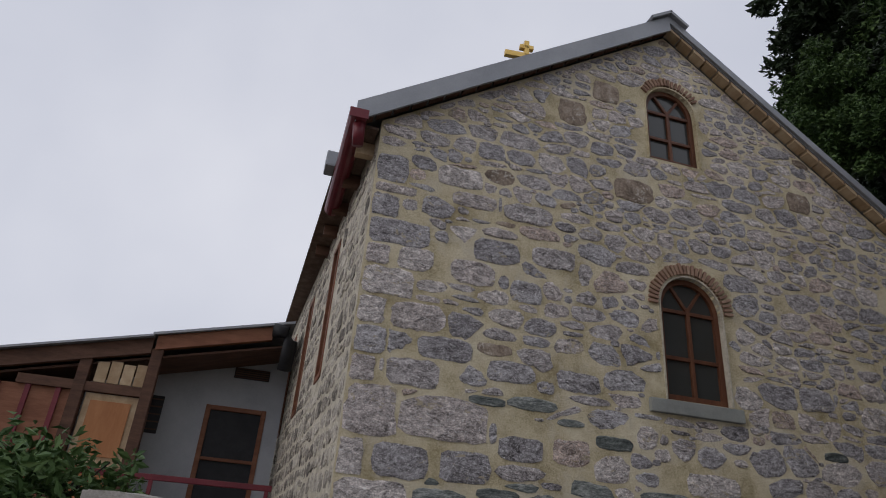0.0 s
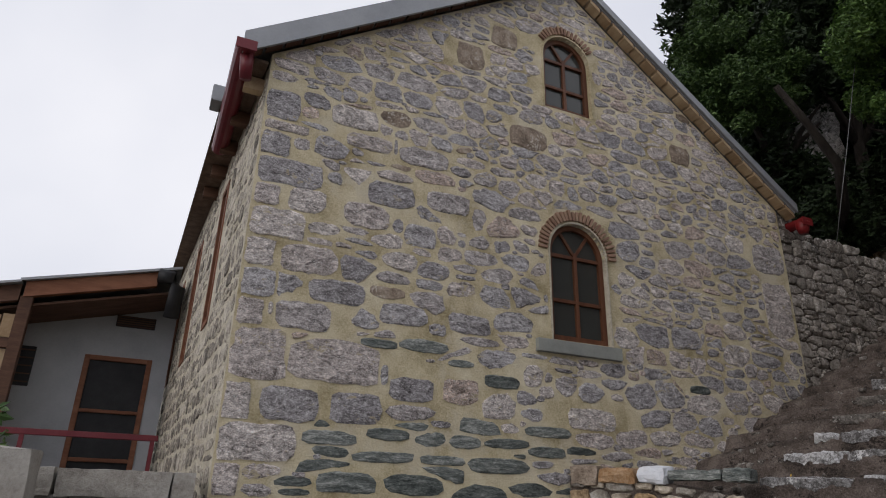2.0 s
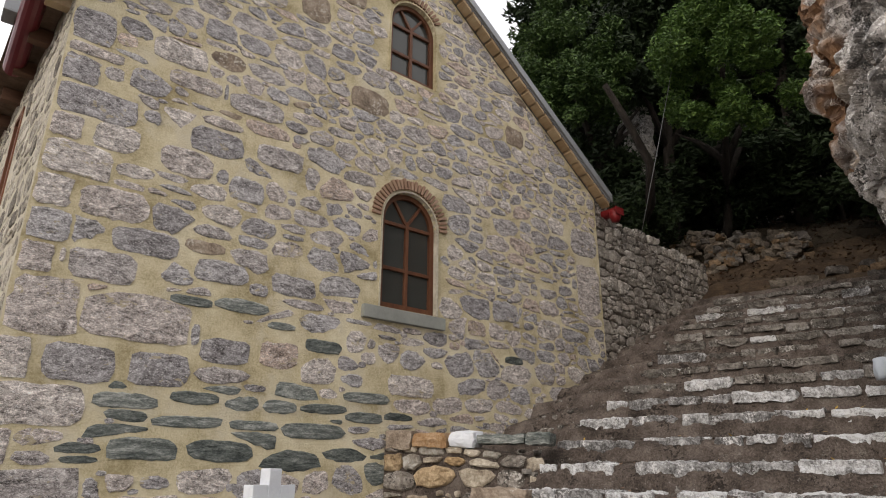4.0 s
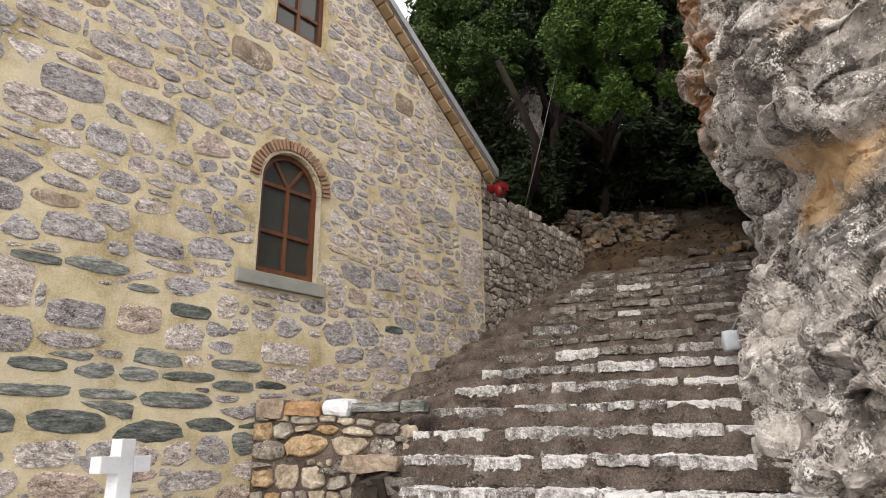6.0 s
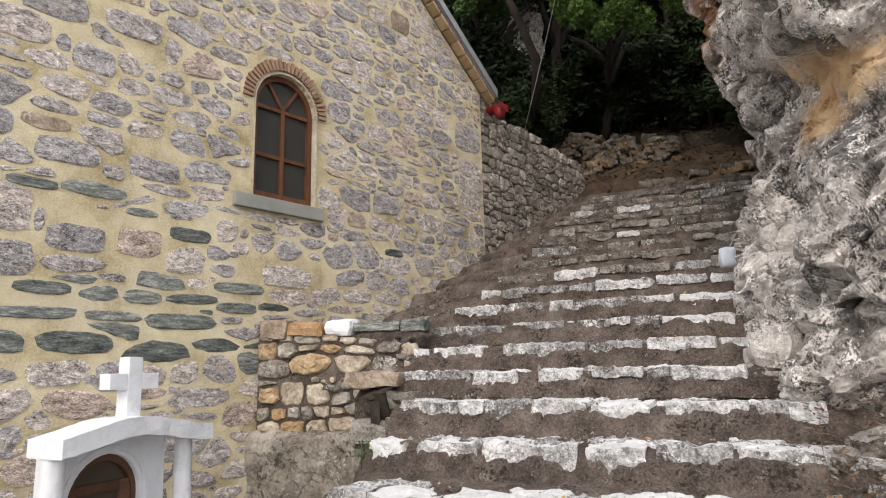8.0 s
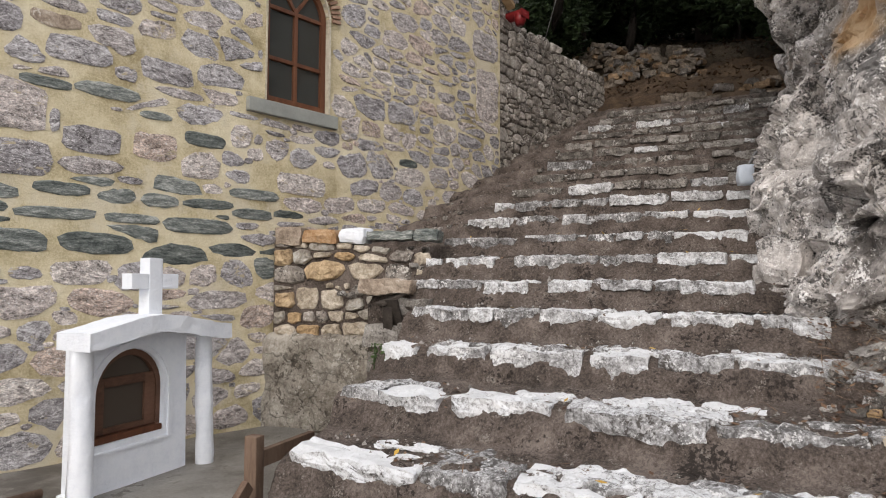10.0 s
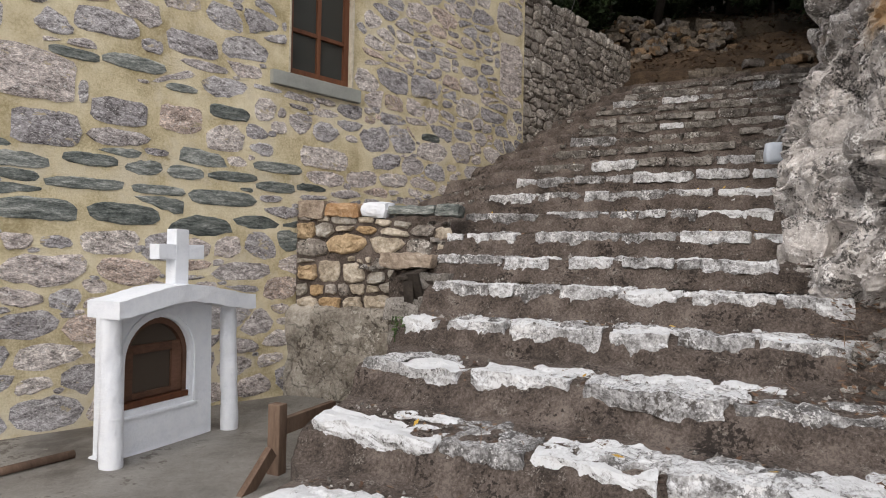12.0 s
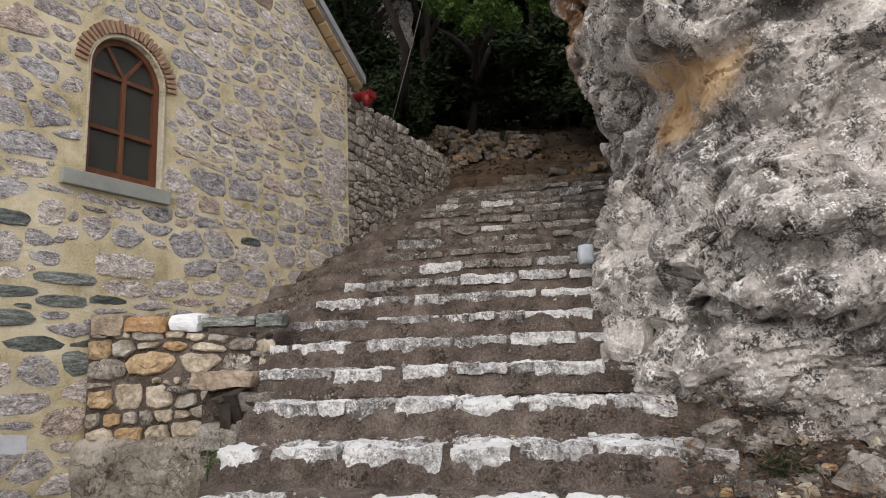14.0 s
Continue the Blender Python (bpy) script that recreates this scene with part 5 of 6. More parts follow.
def build_gable_stones():
    rng = random.Random(21)
    fixed = [chipped_box(rng, w / 2 + 0.008, (z + z2) / 2, w - 0.01, z - z2 - 0.015, 0.1) for (z, w), (z2, _) in zip(QUOINS, QUOINS[1:] + [(0.14, 0)])]
    kinds = [M_stone] * len(fixed)
    for some, mat, corner in ((BIG_STONES, M_stone, 0.36), (SLATES, M_slate, 0.5), (RUSTY, M_brownstone, 0.3)):
        for u, v, w, h in some:
            fixed.append(chipped_box(rng, u, v, w, h, corner))
            kinds.append(mat)
    obstacles = list(fixed)
    for x0, x1, z0, spring, ring in ((*LW, 0.145), (*UW, 0.13)):
        cx, r = (x0 + x1) / 2, (x1 - x0) / 2
        obstacles.append([(x0 - 0.03, z0 - 0.02), (x1 + 0.03, z0 - 0.02), (x1 + 0.03, spring), (x0 - 0.03, spring)])
        obstacles.append([(cx + (r + ring) * math.cos(math.pi * i / 10), spring + (r + ring) * math.sin(math.pi * i / 10)) for i in range(11)])
    obstacles.append([(2.63, 2.75), (3.595, 2.75), (3.595, 2.9), (2.63, 2.9)])

    def slaty(u, v):
        return 1.42 < v < 2.05 and 0.5 < u < 3.1

    def height(v, rng):
        if 1.42 < v < 2.0:
            return rng.uniform(0.10, 0.17)
        return rng.uniform(0.11, 0.2) if v > 4.5 else rng.uniform(0.14, 0.25)

    def ratio(v, rng):
        if 1.42 < v < 2.0:
            return rng.uniform(2.2, 4.4)
        return rng.uniform(1.3, 2.8) if rng.random() < 0.8 else rng.uniform(0.8, 1.2)

    sites = []
    for c in rubble(rng, 0.02, WALL_R - 0.02, 0.12, 7.2, height, ratio, lambda u, v, a, b: True, None, 0.45):
        u, v = np.mean([q[0] for q in c]), np.mean([q[1] for q in c])
        h, w = max(0.06, abs(c[3][1] - c[0][1])), abs(c[1][0] - c[0][0])
        shrink = 1.0 - 0.22 * sstep(3.6, 5.6, u)
        sites.append((u + rng.uniform(-0.12, 0.12) * w, v + rng.uniform(-0.3, 0.3) * h, h * shrink, min(3.6, max(2.4 if slaty(u, v) else 1.35, w / h))))
        if rng.random() < 0.35 * sstep(3.0, 4.5, u) + 0.15 * sstep(4.3, 5.2, v):  # smaller stones towards the right and the top
            sites.append((u + rng.uniform(-0.4, 0.4) * w, v + rng.uniform(-0.5, 0.5) * h, h * 0.55, 2.2))
    bounds = [(0.012, 0.12), (WALL_R - 0.012, 0.12), (WALL_R - 0.012, EAVE_R - 0.01), (RIDGE_X, RIDGE - 0.01), (0.012, EAVE_L - 0.01)]
    made = [(cell_stone(rng, p, 0.008, 0.010, 20, 0.04, 0.2), m) for p, m in zip(fixed, kinds)]
    loose, chips = [], []
    for i, poly in packed_cells(sites, bounds, obstacles):
        u, v, h, k = sites[i]
        gap = rng.uniform(0.016, 0.045) if u < 3.5 and v < 4.6 else rng.uniform(0.008, 0.032)
        st = cell_stone(rng, poly, gap, rng.uniform(0.002, 0.011), 16, 0.06, 0.25)
        if st is None:
            continue
        pick = rng.random()
        mat = M_slate if slaty(u, v) and pick < 0.85 else M_brownstone if pick > 0.985 else M_stone
        loose.append((st, mat))
        if rng.random() < 0.4:  # a chip of stone pressed into the joint
            cu, cv = poly[rng.randrange(len(poly))]
            w = rng.uniform(0.04, 0.11)
            chip = chipped_box(rng, cu, cv, w, w * rng.uniform(0.3, 0.7), 0.5)
            lines = [edge_lines(o) for o in obstacles]
            if cu < WALL_R - 0.1 and cv < rake(cu) - 0.06 and all(max(n[0] * cu + n[1] * cv - c for n, c in ln) > 0.05 for ln in lines):
                st = cell_stone(rng, chip, 0.0, 0.007, 8, 0.1, 0.25)
                if st:
                    chips.append((st, M_stone))
    loose.sort(key=lambda s: s[0][0][0][1])
    every = [(st, m) for st, m in made + loose + chips if st]
    lay([st for st, _ in every], church, gable_w, lambda u, v, i: every[i][1], "wall_stone", 300, "rubble_facing")


def build_side_stones():
    rng = random.Random(22)
    keep = lambda u, v, hw, hh: all(not (a - hw < u < b + hw and c - hh < v < d + hh) for a, b, c, d in SIDE_WINDOWS) and v < 4.9
    made = [stone(rng, c, 0.03, rng.uniform(0.003, 0.012), 12, 2.4, 0.25)
            for c in rubble(rng, 0.03, 8.8, 0.12, 4.95, lambda v, r: r.uniform(0.13, 0.22), lambda v, r: r.uniform(0.9, 2.0), keep, None, 0.4)]
    lay(made, church, side_w, lambda u, v, i: M_limestone, "side_wall_stone", 0, "rubble_facing")


def build_drystone():
    """The dry retaining wall that runs on from the church's corner."""
    rng = random.Random(31)
    wall = thing("drystone_wall", "grey drystone retaining wall beside the stairs", "stone wall")
    to_w, length = wall_frame((6.19, 0.03), (9.1, 0.10))
    top = lambda u: 4.74 + 0.10 * noise.noise((u * 1.3, 7, 0)) - 0.07 * sstep(0.3, 2.9, u) + 0.12 * bump01(u, 0.0, 0.3)
    foot = lambda u: 2.2 + 0.45 * u
    n = 12
    ring = [(0, foot(0) - 0.4), (length, foot(length) - 0.4)] + [(length * (1 - i / n), top(length * (1 - i / n)) - 0.06) for i in range(n + 1)]
    solid("wall_core", to_w, ring, 0.5, M_earth, wall)
    keep = lambda u, v, hw, hh: foot(u) - 0.1 < v and v + hh < top(u) + 0.03
    sites = []
    for c in rubble(rng, 0.0, length, 2.1, 4.9, lambda v, r: r.uniform(0.08, 0.17), lambda v, r: r.uniform(0.9, 2.4), keep, None, 0.5):
        w, h = abs(c[1][0] - c[0][0]), max(0.05, abs(c[3][1] - c[0][1]))
        sites.append((np.mean([q[0] for q in c]) + rng.uniform(-0.1, 0.1) * w, np.mean([q[1] for q in c]) + rng.uniform(-0.22, 0.22) * h, h, min(3.2, max(1.5, w / h))))
    bounds = [(0.0, 1.9), (length, 1.9), (length, 4.95), (0.0, 4.95)]
    made = [cell_stone(rng, poly, rng.uniform(0.002, 0.012), rng.uniform(0.010, 0.034), 14, 0.045, 0.07) for _, poly in packed_cells(sites, bounds, [])]
    made = [st for st in made if st]
    lay(made, wall, to_w, lambda u, v, i: M_dry, "wall_stone", 300, "rubble_facing")


def build_retaining():
    """Rubble cheek of the stairs over a plastered foot, next to the shrine."""
    rng = random.Random(33)
    wall = thing("retaining_wall", "low rubble retaining wall on a crumbling plastered foot", "retaining wall")
    to_w, length = wall_frame((2.93, -0.02), (3.60, -1.25))
    solid("wall_core", to_w, [(0, 0.0), (length, 0.0), (length, 1.55), (0.75, 1.66), (0, 1.68)], 1.1, M_earth, wall)
    # plastered foot: an uneven skin with a ragged upper edge over a solid core
    foot_w, foot_len = wall_frame((2.84, 0.0), (3.48, -1.30))
    nu, nv, verts = 60, 40, []
    for j in range(nv):
        for i in range(nu):
            u, f = (foot_len + 0.05) * i / (nu - 1), j / (nv - 1)
            v = f * (0.89 + 0.025 * noise.noise((u * 9, 3, 1)) + 0.02 * noise.noise((u * 23, 5, 1)))
            w = 0.045 * noise.fractal((u * 3.0, v * 3.0, 7), 0.8, 2.0, 6) + 0.012 * max(0.0, noise.noise((u * 5, v * 5, 2)))
            verts.append(foot_w(u, v, w - 0.05 * max(0.0, f - 0.96) / 0.04))
    ends = len(verts)
    verts += [foot_w((foot_len + 0.05) * i / (nu - 1), 0.86, -0.3) for i in range(nu)]
    faces = [(j * nu + i, j * nu + i + 1, (j + 1) * nu + i + 1, (j + 1) * nu + i) for j in range(nv - 1) for i in range(nu - 1)]
    faces += [((nv - 1) * nu + i, (nv - 1) * nu + i + 1, ends + i + 1, ends + i) for i in range(nu - 1)]
    mesh_ob("plaster_foot", verts, faces, M_plaster, wall, "cracked beige plaster over the wall's foot", True)
    sites = []
    for c in rubble(rng, 0.0, length, 0.86, 1.72, lambda v, r: r.uniform(0.085, 0.165), lambda v, r: r.uniform(0.9, 2.4), lambda u, v, a, b: True, None, 0.7):
        w, h = abs(c[1][0] - c[0][0]), max(0.05, abs(c[3][1] - c[0][1]))
        sites.append((np.mean([q[0] for q in c]) + rng.uniform(-0.1, 0.1) * w, np.mean([q[1] for q in c]) + rng.uniform(-0.25, 0.25) * h, h, min(3.0, max(0.9, w / h))))
    bounds = [(0.0, 0.86), (length, 0.86), (length, 1.56), (0.75, 1.66), (0.0, 1.68)]
    made = [cell_stone(rng, poly, rng.uniform(0.008, 0.028), rng.uniform(0.02, 0.045), 16, 0.06, 0.08) for _, poly in packed_cells(sites, bounds, [])]
    made = [st for st in made if st]
    lay(made, wall, to_w, lambda u, v, i: M_tan if noise.cell((u * 11, v * 13, 2)) > -0.6 else M_dry, "wall_stone", 300, "rubble_facing")
    # cap stones; one is painted white
    u = 0.02
    for i, w in enumerate((0.26, 0.32, 0.24, 0.42, 0.2)):
        vs, fs = boulder(rng, w * 0.97, 0.28, (0.15, 0.12, 0.14, 0.07, 0.09)[i], 3, 0.16, (0.85, 0.8, 0.5, 0.8, 0.8)[i], 0.006)
        c = Vector(to_w(u + w / 2, 1.71, -0.08))
        m = Matrix.Translation(c) @ Matrix.Rotation(math.atan2(-1.23, 0.67) + rng.uniform(-0.08, 0.08), 4, "Z")
        mesh_ob("cap_stone", [m @ v for v in vs], fs, (M_brownstone, M_orangestone, M_white, M_slate, M_slate)[i], wall)
        u += w


def build_rubble_bank():
    """Tumbled terrace wall of field stones across the top of the stairs."""
    rng = random.Random(35)
    pile = thing("terrace_wall", "tumbled terrace wall of loose field stones on the bank", "stone wall")
    for _ in range(280):
        a = rng.uniform(0.3, 3.9)
        f = rng.random()
        top = 0.85 - 0.22 * abs(a - 2.2)
        s, z = 9.55 + 0.5 * f, 4.62 + (top + 0.2) * f
        k = rng.uniform(0.07, 0.17)
        vs, fs = boulder(rng, k * rng.uniform(1, 1.8), k, k * rng.uniform(0.45, 0.85), 2, 0.34, 0.85)
        m = Matrix.Translation(on_stairs(s, a, z)) @ Euler((rng.uniform(-0.4, 0.4), rng.uniform(-0.4, 0.4), rng.uniform(0, 6))).to_matrix().to_4x4()
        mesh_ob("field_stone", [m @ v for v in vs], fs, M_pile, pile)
    # earth bank under it
    verts, faces, nu, nv = [], [], 90, 34
    for j in range(nv):
        for i in range(nu):
            a, f = -0.6 + 6.0 * i / (nu - 1), j / (nv - 1)
            d = 0.16 * noise.fractal((a * 1.7, f * 3.4, 3), 0.9, 2.0, 6)
            verts.append(on_stairs(8.0 + 2.1 * f + d * 0.5, a, 3.62 + 1.45 * f ** 0.9 + d * min(1, f * 4)))
    faces = [(j * nu + i, j * nu + i + 1, (j + 1) * nu + i + 1, (j + 1) * nu + i) for j in range(nv - 1) for i in range(nu - 1)]
    tagged(mesh_ob("bank", verts, faces, M_bank, smooth=True), "bare rusty earth bank above the stairs", "bank", kind="structure")
    # loose rocks on the bank
    for i in range(16):
        a, s = rng.uniform(3.5, 5.2), rng.uniform(8.15, 8.9)
        k = rng.uniform(0.06, 0.19)
        vs, fs = boulder(rng, k * 1.5, k * 1.1, k * 0.75, 3, 0.3, 0.75)
        m = Matrix.Translation(on_stairs(s, a, 3.70 + (s - 8.0) * 0.72)) @ Matrix.Rotation(rng.uniform(0, 6), 4, "Z")
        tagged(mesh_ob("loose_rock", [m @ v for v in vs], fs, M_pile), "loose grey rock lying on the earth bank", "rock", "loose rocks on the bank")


# ---- shrine ----
def build_shrine():
    sh = thing("roadside_shrine", "whitewashed masonry shrine with two columns and a cross", "shrine")
    ex = Vector((0.94, 0.342, 0)).normalized()
    ey = Vector((-ex.y, ex.x, 0))  # back, towards the wall
    base = Matrix.Translation((1.11, -1.02, 0.1)) @ Matrix(((ex.x, ey.x, 0, 0), (ex.y, ey.y, 0, 0), (0, 0, 1, 0), (0, 0, 0, 1)))
    rng = random.Random(5)

    def wob(bm, amount=0.006):
        bmesh.ops.subdivide_edges(bm, edges=[e for e in bm.edges if e.calc_length() > 0.12], cuts=2, use_grid_fill=True)
        for v in bm.verts:
            v.co += amount * Vector(noise.noise_vector(v.co * 7))

    for x, r0, r1, nm in ((0.0, 0.064, 0.055, "column"), (0.93, 0.058, 0.053, "column")):
        pts = [(x + 0.004 * noise.noise((i * 0.3, x, 1)), 0.02 + 0.032 * i / 36, -0.02 + 0.89 * i / 36) for i in range(37)]
        col = tube(nm, [base @ Vector(p) for p in pts], r0, M_white, sh, sides=24, taper=r1)
        for v in col.data.vertices:
            v.co += 0.007 * Vector(noise.noise_vector(v.co * 9)) + 0.003 * Vector(noise.noise_vector(v.co * 28))
    # body with the arched niche cut into its front
    ring = arch_ring(0.13, 0.635, 0.285, 0.565, 16)
    to_w = lambda u, v, w: base @ Vector((u, 0.09 - w, v))
    sheet_with_holes("front_wall", [(0.02, -0.03), (0.83, -0.03), (0.81, 0.9), (0.60, 0.925), (0.44, 0.935), (0.28, 0.92), (0.06, 0.89)], [ring], 0.08, M_white, sh, to_w)
    bm = bmesh.new()
    box(bm, 0.06, 0.12, 0.172, 0.22, -0.03, 0.9, 0, base)
    box(bm, 0.72, 0.808, 0.172, 0.22, -0.03, 0.9, 0, base)
    box(bm, 0.06, 0.808, 0.22, 0.25, -0.03, 0.9, 0, base)
    box(bm, 0.12, 0.72, 0.172, 0.22, -0.03, 0.25, 0, base)
    part("body", bm, M_white, sh)
    bm = bmesh.new()
    box(bm, 0.03, 0.825, 0.085, 0.26, -0.03, 0.03, 0.02, base)
    part("plinth", bm, M_white, sh)
    # bevelled sill under the niche
    boxed("niche_sill", (0.075, 0.70, 0.078, 0.1, 0.225, 0.25), M_white, sh, bevel=0.010, m=base)
    # wooden door of the niche: outer casing, a square inner casing with its pane, and a ledge
    o, i2 = arch_ring(0.132, 0.633, 0.287, 0.565, 16), arch_ring(0.165, 0.60, 0.32, 0.56, 16)
    n = len(o)
    verts = [base @ Vector((u, w, v)) for w in (0.125, 0.165) for ring in (o, i2) for u, v in ring]
    faces = []
    for k in range(n):
        k2 = (k + 1) % n
        faces += [(k, k2, n + k2, n + k), (n + k, n + k2, 3 * n + k2, 3 * n + k), (2 * n + k, 2 * n + k2, k2, k)]
    door = mesh_ob("niche_door", verts, faces, M_darkwood, sh, "dark wooden glazed door")
    boxed("niche_ledge", (0.135, 0.63, 0.10, 0.16, 0.287, 0.325), M_wood, sh, "dark wooden ledge", 0.006, base)
    for d in ((0.165, 0.225, 0.33, 0.655), (0.52, 0.60, 0.33, 0.655), (0.225, 0.52, 0.60, 0.655), (0.225, 0.52, 0.33, 0.365)):
        boxed("door_rail", (d[0], d[1], 0.135, 0.155, d[2], d[3]), M_darkwood, door, bevel=0.004, m=base)
    mesh_ob("niche_glass", [base @ Vector((u, 0.158, v)) for u, v in i2], [tuple(range(n))], M_dullglass, sh, "glass with a dull brown reflection in its colour")
    # raised moulding that frames the niche
    o, i2 = arch_ring(0.105, 0.66, 0.25, 0.565, 18, 0.02), arch_ring(0.105, 0.66, 0.25, 0.565, 18)
    n = len(o)
    verts = [base @ Vector((u, w, v)) for w in (0.078, 0.092) for ring in (o, i2) for u, v in ring]
    faces = []
    for k in range(1, n):
        k2 = (k + 1) % n
        faces += [(k, k2, n + k2, n + k), (n + k, n + k2, 3 * n + k2, 3 * n + k), (2 * n + k, 2 * n + k2, k2, k)]
    mesh_ob("niche_moulding", verts, faces, M_white, sh, "thin white plaster moulding")
    # bowed roof slab
    nx, verts, faces = 64, [], []
    for y in (-0.09, 0.0, 0.09, 0.17):
        for top in (0, 1):
            for i in range(nx):
                x = -0.06 + 1.10 * i / (nx - 1)
                bow = 0.085 * math.cos(math.pi * (x - 0.44) / 1.25) ** 2
                j = 0.007 * noise.noise((x * 8, y * 8, top * 3)) + 0.005 * noise.noise((x * 22, y * 22, top * 3))
                verts.append(base @ Vector((x + 0.006 * noise.noise((y * 5, top, x * 9)), y + 0.008 * noise.noise((x * 9, top, 2)), (0.838 + (0.1 if top else 0) + bow * (1 if top else 0.9) + j))))
    row = 2 * nx
    for b in range(3):
        for i in range(nx - 1):
            p = b * row
            faces += [(p + i, p + row + i, p + row + i + 1, p + i + 1), (p + nx + i, p + nx + i + 1, p + row + nx + i + 1, p + row + nx + i)]
        for i, s in ((0, 1), (nx - 1, -1)):
            q = (b * row + i, b * row + nx + i, (b + 1) * row + nx + i, (b + 1) * row + i)
            faces.append(q if s > 0 else q[::-1])
    for b in (0, 3):
        for i in range(nx - 1):
            q = (b * row + i, b * row + i + 1, b * row + nx + i + 1, b * row + nx + i)
            faces.append(q if b == 0 else q[::-1])
    mesh_ob("roof_slab", verts, faces, M_white, sh, "bowed white roof slab")
    # cross, turned a little
    cm = base @ Matrix.Translation((0.475, 0.06, 0.992)) @ Matrix.Rotation(radians(-4), 4, "Z")
    bm = bmesh.new()
    box(bm, -0.05, 0.05, -0.045, 0.045, -0.04, 0.375, 0.008)
    box(bm, -0.172, -0.049, -0.044, 0.044, 0.185, 0.278, 0.008)
    box(bm, 0.049, 0.172, -0.044, 0.044, 0.185, 0.278, 0.008)
    for v in bm.verts:
        v.co = cm @ (v.co + 0.004 * Vector(noise.noise_vector(v.co * 14)))
    part("cross", bm, M_white, sh, "white masonry cross on the slab")


build_shrine()


# ---- house at the end of the terrace ----
def build_house():
    ho = thing("house", "low plastered house with a timber porch beside the church", "house")
    y = 5.3
    to_w = lambda u, v, w: (u, y - w, v)
    sheet_with_holes("wall", [(-6.5, 0.0), (-0.28, 0.0), (-0.28, 4.38), (-6.5, 2.8)], [[(-1.37, 1.25), (-0.50, 1.25), (-0.50, 3.30), (-1.37, 3.30)]], 0.25, M_housewall, ho, to_w, "grey-white plaster wall with the porch shade in its colour")
    door = new("door")
    door.parent = ho
    tagged(door, "brown wooden screen door with dark mesh panels")
    for d in ((-1.37, -1.30, 1.25, 3.3), (-0.57, -0.50, 1.25, 3.3), (-1.30, -0.57, 3.235, 3.3), (-1.30, -0.57, 2.52, 2.565), (-1.30, -0.57, 1.88, 1.93), (-1.30, -0.57, 1.25, 1.4)):
        boxed("rail", (d[0], d[1], y - 0.02, y + 0.05, d[2], d[3]), M_redwood, door, bevel=0.008)
    boxed("screen", (-1.31, -0.56, y + 0.03, y + 0.045, 1.25, 3.25), M_black, door, "dark mesh screen", 0)
    for x0, x1, z0, z1, nm in ((-1.07, -0.55, 3.74, 3.90, "wall_vent"), (-2.2, -1.96, 2.8, 3.33, "wall_opening")):
        boxed(nm, (x0, x1, y - 0.03, y + 0.02, z0, z1), M_black, ho, "dark slatted opening", 0.006)
        for i in range(5):
            z = z0 + (z1 - z0) * (i + 0.5) / 5
            boxed("vent_slat", (x0 + 0.01, x1 - 0.01, y - 0.04, y - 0.028, z - 0.008, z + 0.008), M_darkwood, ho, bevel=0)
    # porch roof: sheet metal on timber
    tilt = lambda x: 4.375 + (x + 0.36) * 0.252
    def beam(nm, x0, x1, y0, y1, dz0, dz1, mat, label=""):
        verts = []
        for x in (x0, x1):
            for yy, zz in ((y0, dz0), (y1, dz0), (y1, dz1), (y0, dz1)):
                verts.append((x, yy, tilt(x) + zz))
        mesh_ob(nm, verts, [(0, 3, 2, 1), (4, 5, 6, 7), (0, 1, 5, 4), (1, 2, 6, 5), (2, 3, 7, 6), (3, 0, 4, 7)], mat, ho, label)
    beam("porch_roof", -2.16, -0.34, 4.18, 5.6, 0.0, 0.035, M_zinc, "dark sheet metal porch roof")
    beam("porch_roof", -7.0, -2.14, 4.14, 5.6, -0.03, 0.0, M_zinc, "dark sheet metal porch roof")
    beam("porch_beam", -2.1, -0.62, 4.24, 4.34, -0.20, -0.005, M_redwood, "reddish timber fascia beam")
    beam("porch_beam", -7.0, -2.14, 4.24, 4.34, -0.24, -0.035, M_darkwood, "reddish timber fascia beam")
    beam("porch_ceiling", -7.0, -0.4, 4.36, 5.28, -0.30, -0.27, M_darkwood, "dark board ceiling")
    # timber bay left of the door
    for x in (-2.06, -2.88):
        boxed("post", (x - 0.07, x + 0.07, 4.26, 4.40, 1.2, 3.75), M_darkwood, ho, bevel=0.008)
    boxed("cross_beam", (-3.6, -2.0, 4.28, 4.38, 3.10, 3.22), M_darkwood, ho, bevel=0.008)
    boxed("infill_panel", (-2.78, -2.13, 4.33, 4.37, 1.3, 3.09), M_board, ho, "pale board surround", 0.004)
    boxed("orange_panel", (-2.70, -2.21, 4.31, 4.33, 2.32, 3.0), M_orangewood, ho, "orange plywood shutter", 0.004)
    boxed("orange_panel", (-2.70, -2.21, 4.31, 4.33, 1.4, 2.2), M_orangewood, ho, "orange plywood shutter", 0.004)
    boxed("panel_rail", (-2.8, -2.1, 4.30, 4.335, 2.2, 2.28), M_board, ho, bevel=0.004)
    for i in range(4):
        boxed("pale_board", (-2.74 + 0.16 * i, -2.60 + 0.16 * i, 4.31, 4.34, 3.23, 3.50 + 0.02 * (i % 2)), M_board, ho, bevel=0.003)
    boxed("side_infill", (-7.0, -2.95, 4.34, 4.40, 1.2, 3.1), M_redwood, ho, "reddish board wall", 0.004)
    for x in (-3.1, -3.45, -3.8):
        boxed("window_bar", (x - 0.03, x + 0.03, 4.30, 4.34, 2.2, 3.1), M_gutter, ho, "red painted bar", 0.004)
    boxed("house_side", (-7.0, -6.6, 4.4, 9.0, 0, 2.6), M_housewall, ho, bevel=0)
